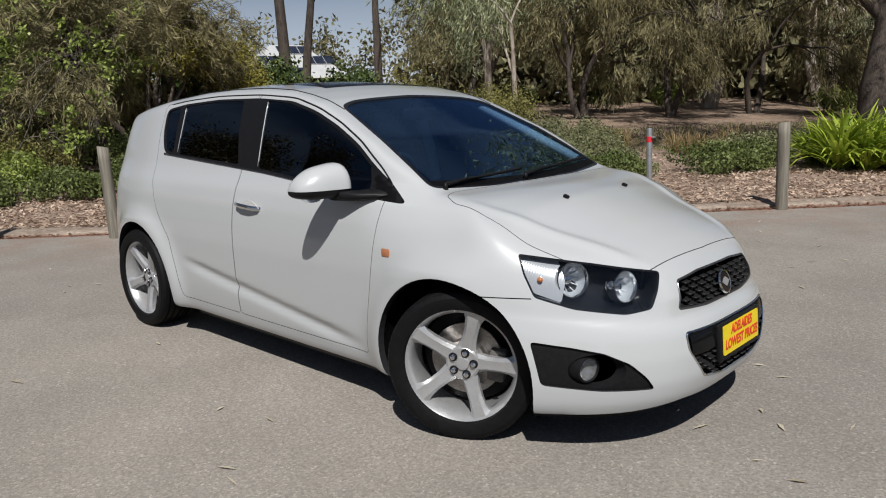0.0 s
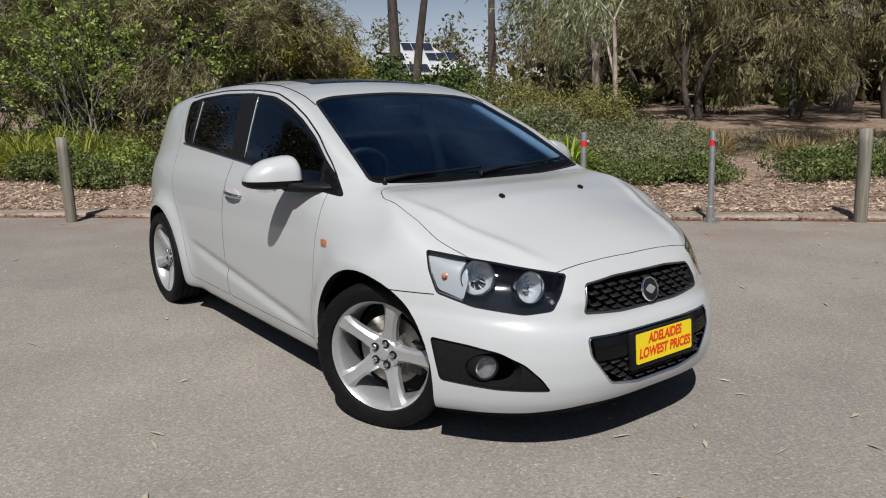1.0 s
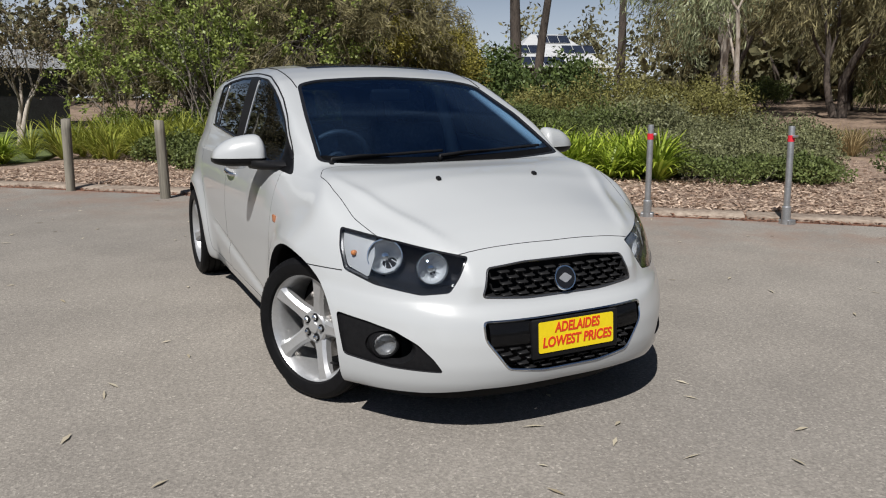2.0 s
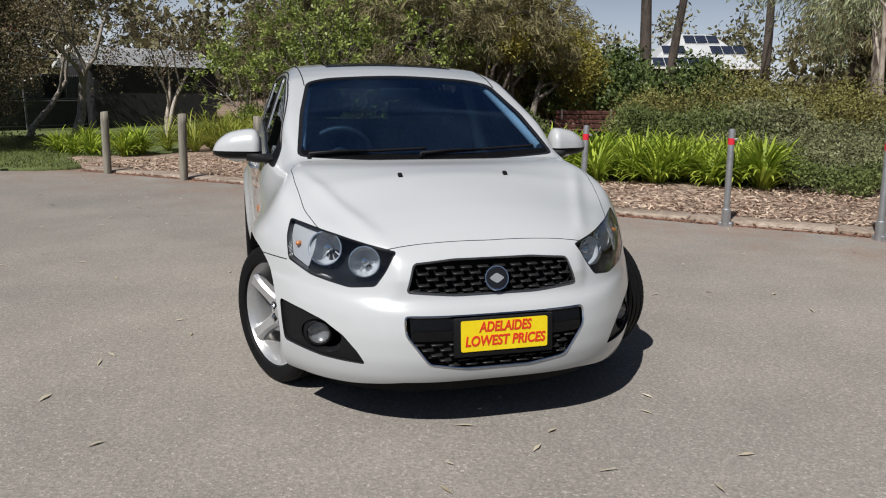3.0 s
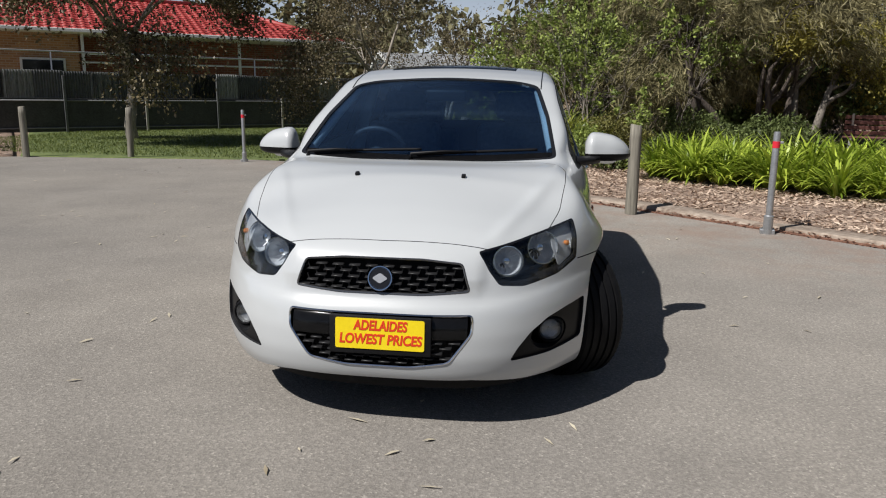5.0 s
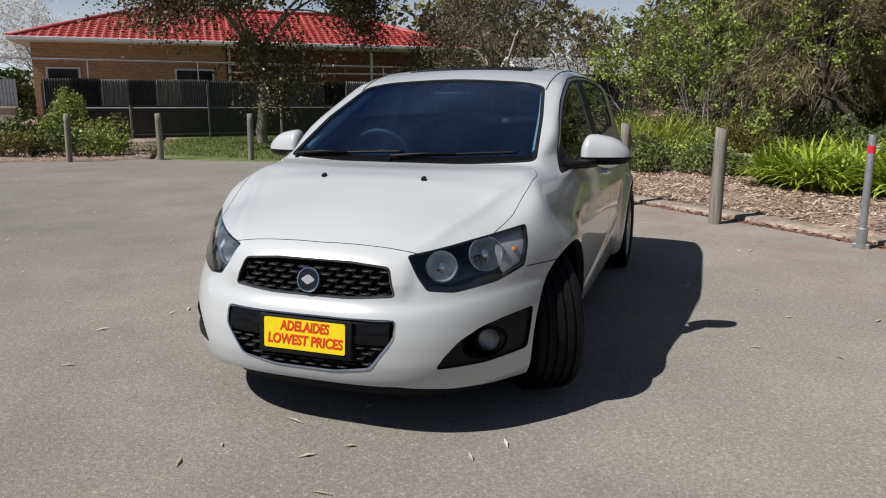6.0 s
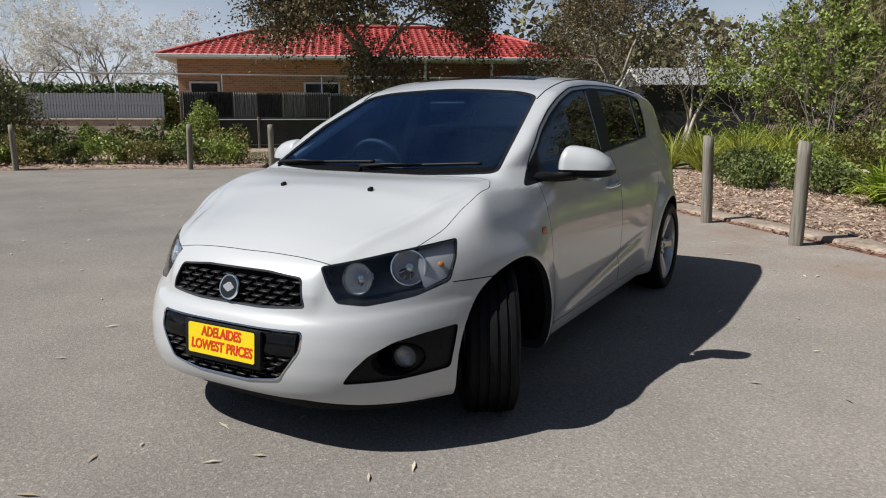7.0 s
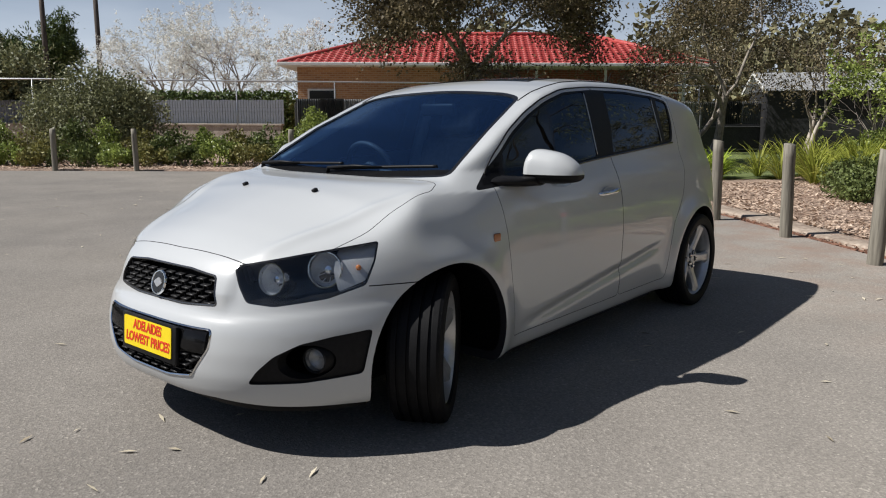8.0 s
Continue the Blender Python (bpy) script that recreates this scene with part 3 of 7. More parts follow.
def park_trees():
    """Gums and she-oaks of the park, with pale and dark trunks."""
    tree("gum_tree", "large gum with rough grey-brown trunk", (-3.2, 23.6), 501, 1, 13, 0.52, BARK_DARK, GUM, 9000, 0.5, 0.2, 0.03, 3, 3, 0.7, 0.03, (0, 0, -0.8), (0.03, 0.0), 0.42, "park gums")
    tree("gum_tree", "gum with a pale peeling trunk", (-10.7, 28.2), 502, 2, 14, 0.34, BARK_PALE, GUM, 9000, 0.5, 0.2, 0.03, 3, 3, 0.6, 0.03, (0, 0, -0.8), (0.15, 0.05), 0.42, "park gums")
    tree("gum_tree", "gum with a pale forked trunk", (-6.5, 29.8), 503, 2, 13, 0.32, BARK_PALE, GUM, 9000, 0.5, 0.2, 0.03, 3, 3, 0.6, 0.03, (0, 0, -0.8), (0.06, 0.1), 0.4, "park gums")
    tree("gum_tree", "slender gum with a pale trunk and hanging leaves", (-13.2, 17.0), 504, 1, 9.5, 0.2, BARK_PALE, GUM, 9000, 0.42, 0.2, 0.03, 3, 3, 0.75, 0.04, (0, 0, -1.0), (-0.1, -0.05), 0.38, "park gums")
    tree("gum_tree", "young gum with a thin pale trunk", (-8.7, 12.6), 505, 1, 6.5, 0.085, BARK_PALE, GUM, 7000, 0.36, 0.2, 0.028, 3, 3, 0.5, 0.05, (0, 0, -1.0), (0.0, 0.0), 0.50, "park gums", bend=0.08, reach=0.6)
    tree("gum_tree", "tall gum with a dark trunk", (-18.5, 12.6), 506, 1, 15, 0.26, BARK_DARK, GUM, 7000, 0.6, 0.2, 0.03, 3, 3, 0.6, 0.02, (0, 0, -0.8), (-0.03, 0.0), 0.5, "park gums", bend=0.03)
    tree("gum_tree", "tall gum with a dark trunk", (-20.2, 14.4), 507, 1, 15, 0.22, BARK_DARK, GUM, 6000, 0.6, 0.2, 0.03, 3, 3, 0.6, 0.02, (0, 0, -0.8), (0.0, 0.0), 0.5, "park gums", bend=0.03)
    tree("gum_tree", "tall gum with a dark trunk", (-24.0, 21.6), 508, 1, 15, 0.26, BARK_DARK, GUM, 6000, 0.6, 0.2, 0.03, 3, 3, 0.6, 0.02, (0, 0, -0.8), (0, 0), 0.52, "park gums", bend=0.03)
    tree("gum_tree", "leaning gum whose crown shades the park lawn", (1.9, 14.6), 509, 1, 9.5, 0.26, BARK_PALE, GUM, 15000, 0.6, 0.26, 0.05, 3, 4, 0.75, 0.0, (0, 0, -0.6), (-0.16, 0.0), 0.48, "park gums", bend=0.05, reach=1.3)
    k = 0
    for x, y, h in [(-12.5, 21.4, 8), (-10.4, 24.0, 8.5), (-14.5, 24.5, 9), (-17.5, 21.0, 8), (-8.0, 26.2, 8), (-19.5, 27.5, 9), (-2.5, 33.5, 9), (1.5, 31.0, 8), (-22.5, 24.5, 8), (-15.5, 31.5, 9), (5.0, 34.0, 9)]:
        k += 1
        tree("she_oak", "drooping grey-brown she-oak in the park", (x, y), 520 + k, 2, h, 0.15, BARK_DARK, SHE_OAK, 11000, 0.34, 0.36, 0.030, 3, 3, 0.75, 0.04, (0, 0, -1.0), fork=0.42, group="park she-oaks", per=24)
    for x, y, r, h in [(-13.6, 25.0, 0.9, 1.2), (-11.4, 26.0, 0.8, 1.0), (-3.8, 27.5, 1.0, 1.2), (-5.4, 27.0, 0.8, 1.0), (-16.4, 22.5, 1.0, 1.2), (-1.0, 28.5, 1.0, 1.1)]:
        k += 1
        shrub("bush", "small green bush under park trees", (x, y), 560 + k, r, r, h, BRIGHT if k % 2 else DARK_GREEN, 3000, 0.11, 0.05, "park bushes", 14)


park_trees()


BARK_SMOOTH = mottled("smooth_grey_bark", (0.17, 0.145, 0.12), (0.40, 0.355, 0.30), 4, 0.85, 0.6, 0.012, (1, 1, 0.3))


def street_trees():
    """Small dense trees on the lawn, and the blossoming and evergreen trees beyond."""
    tree("lawn_tree", "small tree with grey trunk and olive-brown leaves", (-14.0, -10.5), 601, 1, 7.5, 0.21, BARK_SMOOTH, BROWN, 90000, 0.36, 0.10, 0.055, 3, 5, 0.88, -0.012, (0, 0, -0.1), (0.06, -0.10), 0.35, "lawn trees", reach=1.5, per=15)
    tree("lawn_tree", "small tree with forked grey trunk and sparse dark leaves", (-17.4, -5.0), 602, 1, 7.0, 0.14, BARK_SMOOTH, BROWN, 24000, 0.30, 0.07, 0.04, 4, 3, 0.8, 0.0, (0, 0, -0.2), (0.0, 0.05), 0.30, "lawn trees", reach=1.3)
    tree("lawn_tree", "thin pale-stemmed tree with few dark leaves", (-18.6, -3.0), 603, 2, 5.2, 0.085, BARK_PALE, BROWN, 4200, 0.24, 0.07, 0.045, 4, 3, 0.7, 0.0, (0, 0, -0.2), (0.0, 0.05), 0.32, "lawn trees")
    tree("lawn_tree", "small tree with grey trunk and olive-brown leaves", (-19.4, -6.6), 604, 1, 7.0, 0.13, BARK_SMOOTH, BROWN, 16000, 0.30, 0.07, 0.04, 4, 3, 0.85, 0.0, (0, 0, -0.2), (0.02, -0.02), 0.30, "lawn trees", reach=1.3)
    tree("blossom_tree", "bare-branched tree covered with white blossom", (-22.0, -33.6), 605, 4, 9.4, 0.15, BARK_SMOOTH, PETAL, 20000, 0.16, 0.075, 0.055, 5, 3, 0.55, 0.0, (0, 0, 0), (0, 0), 0.30, "blossom trees")
    tree("blossom_tree", "bare-branched tree with white blossom and first leaves", (-25.0, -29.2), 606, 3, 8.6, 0.14, BARK_SMOOTH, PETAL, 13000, 0.16, 0.075, 0.055, 5, 3, 0.55, 0.0, (0, 0, 0), (0, 0), 0.30, "blossom trees")
    tree("blossom_tree", "bare-branched tree covered with white blossom", (-20.6, -37.8), 607, 4, 9.4, 0.15, BARK_SMOOTH, PETAL, 20000, 0.16, 0.075, 0.055, 5, 3, 0.55, 0.0, (0, 0, 0), (0, 0), 0.30, "blossom trees")
    tree("broad_tree", "round-headed grey-green tree beyond the fence", (-9.8, -34.5), 608, 2, 5.2, 0.2, BARK_GREY, GREY_GREEN, 14000, 0.5, 0.2, 0.1, 3, 3, 0.8, 0.0, (0, 0, 0), (0, 0), 0.35)
    for i, (x, y, h) in enumerate([(-22.6, -56.0, 11.5), (-25.2, -55.0, 11)]):
        tree("pine", "tall dark pine in the distance", (x, y), 610 + i, 1, h, 0.2, BARK_DARK, HEDGE_LEAF, 12000, 0.35, 0.3, 0.08, 3, 4, 0.5, 0.0, (0, 0, 0.2), (0, 0), 0.42, "far pines", reach=0.7)
    shrub("large_bush", "large dense green bush behind the wire fence", (-7.0, -19.2), 620, 2.1, 1.9, 2.6, GREY_GREEN, 22000, 0.10, 0.05, clumps=40)
    shrub("large_bush", "green shrub beside the brick house", (-13.0, -16.4), 621, 0.7, 0.7, 1.5, BRIGHT, 2600, 0.09, 0.05, clumps=14)
    rng = random.Random(33)
    k = 0
    for t in np.arange(0.6, 13.5, 0.85):
        for off in (1.2, 2.5):
            k += 1
            x, y = -8.2 + 0.627 * t - 0.78 * off + rng.uniform(-0.2, 0.2), -10.1 - 0.779 * t - 0.627 * off + rng.uniform(-0.2, 0.2)
            h = rng.uniform(0.5, 0.75) + 0.35 * (off > 2)
            shrub("shrub", "leafy green rose-like shrub in the far bed", (x, y), 640 + k, rng.uniform(0.5, 0.75), rng.uniform(0.5, 0.75), h, (DARK_GREEN, BRIGHT, OLIVE)[k % 3], 1500, 0.085, 0.05, "far bed shrubs", 10)


street_trees()


def far_woods():
    """A ring of distant trees that closes the view; lower where the sky shows."""
    rng = np.random.default_rng(77)
    at = []
    for k in range(340):
        az = rng.uniform(0, 360)
        low, gap = 222 < az < 268, 132 < az < 157
        dist = rng.uniform(66, 84) if low else rng.uniform(86, 100) if gap else rng.uniform(40, 62)
        h = rng.uniform(2.5, 4.0) if low else rng.uniform(8.0, 12.5) if gap else rng.uniform(5.5, 9.5)
        c = np.array([dist * math.cos(radians(az)), dist * math.sin(radians(az)), 0.0])
        c[2] = float(rise(c[0], c[1]))
        if 92 < az < 131:
            dist = rng.uniform(34, 46)
            c = np.array([dist * math.cos(radians(az)), dist * math.sin(radians(az)), 1.1])
        for t in range(13):
            n = 34
            v = unit(rng.normal(size=(n, 3))) * rng.uniform(0.3, 1.0, (n, 1)) * np.array([1.9, 1.9, h * 0.2])
            at.append(c + v + np.array([rng.normal() * 1.3, rng.normal() * 1.3, h * (rng.uniform(0.1, 0.85) if t < 9 else rng.uniform(0.02, 0.22))]))
    ob = new("far_woods", leaf_mesh("far_woods", rng, np.concatenate(at), 0.7, 0.36, leafy("far_foliage", (0.04, 0.04, 0.02), (0.30, 0.28, 0.15), 0.7, 0.1)))
    tagged(ob, "distant mixed trees round the park", "trees", kind="stuff")


far_woods()


# ---- posts and kerb ----
def timber_post(x, y, seed, h=0.95, r=0.062):
    rng = random.Random(seed)
    bm = bmesh.new()
    n, rings = 14, []
    ph = [rng.uniform(0, 6.28) for _ in range(3)]
    for k in range(9):
        z = -0.12 + (h + 0.12) * k / 8
        ring = []
        for i in range(n):
            a = 2 * math.pi * i / n
            rr = r * (1 + 0.05 * math.sin(2 * a + ph[0]) + 0.035 * math.sin(5 * a + ph[1]) + 0.02 * math.sin(3 * z + ph[2])) * (0.95 if k == 8 else 1)
            ring.append(bm.verts.new((rr * math.cos(a), rr * math.sin(a), z + (0.012 * math.sin(a + ph[2]) if k == 8 else 0))))
        rings.append(ring)
    for a, b in zip(rings, rings[1:]):
        for i in range(n):
            bm.faces.new((a[i], a[(i + 1) % n], b[(i + 1) % n], b[i]))
    bm.faces.new(rings[-1])
    bm.faces.new(rings[0][::-1])
    ob = new("timber_post", mesh_of("timber_post", smooth(bm, 50), WEATHERED))
    ob.matrix_basis = pose(x, y, 0, rng.uniform(-2.5, 2.5), rng.uniform(-2.5, 2.5), rng.uniform(0, 360))
    tagged(ob, "weathered grey timber post at the asphalt's edge", "post", "timber posts")


for i, (x, y) in enumerate([(0.24, 5.73), (-3.6, 1.46), (-4.70, 0.46), (-5.57, -0.58), (-6.96, -1.63), (-8.15, -2.83), (-8.95, -7.55), (-8.44, -9.41), (-7.35, -10.75), (-5.3, -13.72), (-4.13, -15.2), (1.7, 7.1), (-2.9, -16.8)]):
    timber_post(x, y, 40 + i)


def steel_post(x, y, turn, lean):
    ob = thing("steel_bollard", "galvanised steel bollard with a red band", "bollard", "steel bollards", pose(x, y, 0, lean, 0, turn))
    part("tube", smooth(spin(bmesh.new(), [(0.030, -0.05), (0.031, 0.93), (0.028, 0.945), (0.002, 0.947)], sides=20), 40), GALVANISED, ob)
    part("red_band", smooth(spin(bmesh.new(), [(0.0312, 0.80), (0.0325, 0.80), (0.0325, 0.86), (0.0312, 0.86)], sides=20, close=True), 40), RED_BAND, ob, "red reflective band")
    bm = smooth(spin(bmesh.new(), [(0.0315, 0.0), (0.043, 0.0), (0.043, 0.17), (0.0315, 0.18)], sides=20, close=True), 40)
    part("sleeve", bm, GALVANISED, ob)
    part("base_plate", box(bmesh.new(), (0.13, 0.09, 0.05), pose(0.0, 0.02, 0.02), 0.008), GALVANISED, ob)
    part("lock_lug", box(bmesh.new(), (0.03, 0.05, 0.02), pose(0.045, 0, 0.85), 0.004), GALVANISED, ob)


for i, (x, y) in enumerate([(-0.76, 4.60), (-1.725, 3.71), (-2.64, 2.61), (-8.58, -5.06)]):
    steel_post(x, y, 40 * i, (2, 3, 2, 0)[i])

KERB = mottled("stained_kerb_concrete", (0.17, 0.125, 0.095), (0.40, 0.33, 0.265), 2.2, 0.9, 0.5, 0.006)
kerb = tagged(new("kerb"), "low worn concrete garden edging", "kerb", kind="structure")
rng = random.Random(5)
a = -7.0
while a < 16:
    ln = rng.uniform(1.0, 1.5)
    bm = box(bmesh.new(), (ln - 0.015, 0.34, 0.12), Matrix(), 0.022, 2)
    for v in bm.verts:
        v.co += Vector((0, rng.uniform(-0.008, 0.008), rng.uniform(-0.008, 0.006)))
    x, y = edge_point(a + ln / 2, 0.50 + rng.uniform(-0.02, 0.02))
    part("kerb_stone", smooth(bm, 50), KERB, kerb, "", pose(x, y, -0.018, rng.uniform(-2, 2), rng.uniform(-1, 1), 45.6 + rng.uniform(-1.2, 1.2)))
    a += ln


# ---- bark chips, fallen leaves, lawn blades ----
def strewn(name, label, category, seed, places, length, width, mat, flat=0.25):
    rng = np.random.default_rng(seed)
    n = len(places)
    a = rng.uniform(0, 2 * math.pi, n)
    d = np.stack([np.cos(a), np.sin(a), rng.normal(0, flat, n)], axis=1)
    w = np.stack([-np.sin(a), np.cos(a), rng.normal(0, flat, n)], axis=1)
    ln, wd = length * rng.uniform(0.5, 1.4, (n, 1)), width * rng.uniform(0.6, 1.4, (n, 1))
    p = np.asarray(places, float)
    lift = np.array([0, 0, 1.0])
    v = np.stack([p - d * ln / 2, p - w * wd / 2 + lift * wd * 0.25, p + d * ln / 2, p + w * wd / 2 + lift * wd * 0.15], axis=1).reshape(-1, 3)
    tagged(new(name, fast_mesh(name, v, np.arange(4 * n).reshape(-1, 4), mat)), label, category, kind="stuff")


def along_bed(rng, n, a0, a1, c0, c1, z):
    a, c = rng.uniform(a0, a1, n), c0 + (c1 - c0) * rng.uniform(0, 1, n) ** 1.2
    x = EDGE.x + ALONG.x * a + ACROSS.x * c
    y = EDGE.y + ALONG.y * a + ACROSS.y * c
    return np.stack([x, y, np.full(n, z) + rng.uniform(0, 0.02, n)], axis=1)


rng = np.random.default_rng(3)
CHIPS = leafy("bark_chips", (0.19, 0.122, 0.085), (0.74, 0.58, 0.45), 0.85, 0.02)
strewn("bark_chips", "pale shredded bark chips on the garden bed", "bark chips", 1, np.concatenate([along_bed(rng, 26000, -7.5, 12, 0.62, 3.8, 0.045), along_bed(rng, 9000, -7.5, 12, 3.2, 8, 0.05)]), 0.085, 0.022, CHIPS)
strewn("red_bark", "reddish bark fragments along the kerb", "bark litter", 2, along_bed(rng, 4200, -7, 12, 0.22, 0.75, 0.008), 0.06, 0.018, leafy("red_bark_bits", (0.10, 0.04, 0.025), (0.36, 0.20, 0.13), 0.9, 0.02), 0.12)
t = rng.uniform(0, 16, 7000)
off = rng.uniform(0.1, 3.0, 7000)
strewn("far_bark_chips", "bark chips on the far bed", "bark chips", 4, np.stack([-8.4 + 0.627 * t - 0.78 * off, -9.9 - 0.779 * t - 0.627 * off, np.full(7000, 0.045)], axis=1), 0.10, 0.03, CHIPS)
LEAF_DRY = leafy("dry_gum_leaves", (0.30, 0.25, 0.17), (0.70, 0.64, 0.50), 0.7, 0.1)
px, py = rng.uniform(-8, 5.0, 420), rng.uniform(-9, 7, 420)
keep = beyond(px, py) < 0.1
strewn("fallen_leaves", "dry pale gum leaves scattered on the asphalt", "leaves", 5, np.concatenate([np.stack([px, py, np.full(420, 0.006)], axis=1)[keep], [(2.23, -0.24, 0.006), (1.96, -0.10, 0.006), (2.6, 0.55, 0.006), (2.2, 0.09, 0.006), (2.39, -0.3, 0.006), (1.88, 0.72, 0.006), (0.43, 1.63, 0.006), (2.43, 0.78, 0.006), (0.9, -1.54, 0.006), (2.02, 0.63, 0.006), (0.8, -1.5, 0.006)]]), 0.075, 0.014, LEAF_DRY, 0.06)
gx, gy = rng.uniform(-24, -8.6, 60000), rng.uniform(-14, -1.5, 60000)
ok = (beyond(gx, gy) < 5.5) & (gx < -8.9 - 0.06 * np.abs(gy + 6)) & (gy < -3.6 + 0.18 * (-9 - gx)) & (gx * 0.725 * 0 + (gx + 8.5) * 0.78 + (gy + 9.6) * 0.627 * -1 * -1 > -16)
ok &= ((gx + 8.5) * -0.779 + (gy + 9.7) * 0.627) > 0
g = np.stack([gx, gy, np.full(len(gx), 0.045)], axis=1)[ok]
tagged(new("grass_blades", leaf_mesh("grass_blades", rng, g, 0.065, 0.012, GRASS, (0, 0, 2.0))), "short green lawn grass", "grass", kind="stuff")
gx, gy = rng.uniform(5, 16, 5000), rng.uniform(9, 16, 5000)
g = EDGE + Vector((0, 0, 0))
x, y = EDGE.x + ALONG.x * gx + ACROSS.x * gy, EDGE.y + ALONG.y * gx + ACROSS.y * gy
tagged(new("grass_blades", leaf_mesh("grass_blades", rng, np.stack([x, y, rise(x, y) + 0.05], axis=1), 0.13, 0.02, GRASS, (0, 0, 2.0))), "grass in the shade of park trees", "grass", kind="stuff")

# ---- fences and houses beyond the lawn ----
FENCE_GREY = mottled("dark_grey_fence_sheet", (0.075, 0.078, 0.082), (0.15, 0.154, 0.158), 4, 0.55, 0.1, 0.002)
PALE_WOOD = mottled("pale_fence_timber", (0.20, 0.19, 0.17), (0.42, 0.40, 0.36), 6, 0.8, 0.4, 0.004, (1, 1, 0.1))
def brickwork(name, dark, light, mortar):
    """Coursed brick, laid along x and up z."""
    m = material(name, light, 0.85)
    v = place(m, (1, 1, 1), (radians(90), 0, 0))
    b = node(m, "ShaderNodeTexBrick", Scale=1.0, Color1=(*dark, 1), Color2=(*light, 1), Mortar=(*mortar, 1))
    b.inputs["Mortar Size"].default_value, b.inputs["Brick Width"].default_value, b.inputs["Row Height"].default_value = 0.012, 0.24, 0.086
    link(m, v, b.inputs["Vector"])
    link(m, mix(m, 0.35, b.outputs["Color"], colours(m, noisy(m, v, 1.5), [(0.35, tuple(0.6 * c for c in light)), (0.65, light)])), shader(m).inputs["Base Color"])
    relief(m, b.outputs["Fac"], -0.4, 0.006)
    return m


BRICK_ORANGE = brickwork("orange_brick", (0.27, 0.12, 0.05), (0.46, 0.25, 0.115), (0.42, 0.35, 0.27))
BRICK_RED = brickwork("red_brick", (0.15, 0.04, 0.025), (0.27, 0.08, 0.05), (0.25, 0.19, 0.15))
TILE_RED = mottled("glazed_red_tile", (0.29, 0.028, 0.026), (0.48, 0.072, 0.060), 1.5, 0.55, 0.1, 0.003)
WHITE_PAINT = mottled("white_painted_timber", (0.60, 0.60, 0.57), (0.76, 0.76, 0.73), 5, 0.6, 0.1, 0.002)
WHITE_ROOF = mottled("white_steel_roof", (0.42, 0.43, 0.43), (0.56, 0.565, 0.57), 1.5, 0.5, 0.1, 0.003)
PV_BLUE = mottled("solar_panel_glass", (0.012, 0.016, 0.03), (0.03, 0.038, 0.06), 2, 0.2, 0.05, 0.001)
# near-black that puts verandah shade into a wall's colour
SHADE = material("verandah_shade_colour", (0.02, 0.018, 0.016), 0.9)
GREY_SHEET = mottled("grey_fence_boards", (0.15, 0.165, 0.19), (0.25, 0.265, 0.295), 3, 0.7, 0.2, 0.003)
MAROON = mottled("maroon_bench_slat", (0.08, 0.03, 0.025), (0.16, 0.065, 0.05), 8, 0.6, 0.3, 0.002, (0.2, 1, 1))


def sheet_panel(width, height, pitch=0.076, depth=0.018):
    """A corrugated steel sheet standing in the xz plane."""
    bm = bmesh.new()
    n = int(width / pitch * 4)
    rows = [[bm.verts.new((width * k / n, depth * math.sin(math.pi / 2 * k), z)) for z in (0.0, height)] for k in range(n + 1)]
    for a, b in zip(rows, rows[1:]):
        bm.faces.new((a[0], b[0], b[1], a[1]))
    bmesh.ops.solidify(bm, geom=bm.faces[:], thickness=0.004)
    return bm


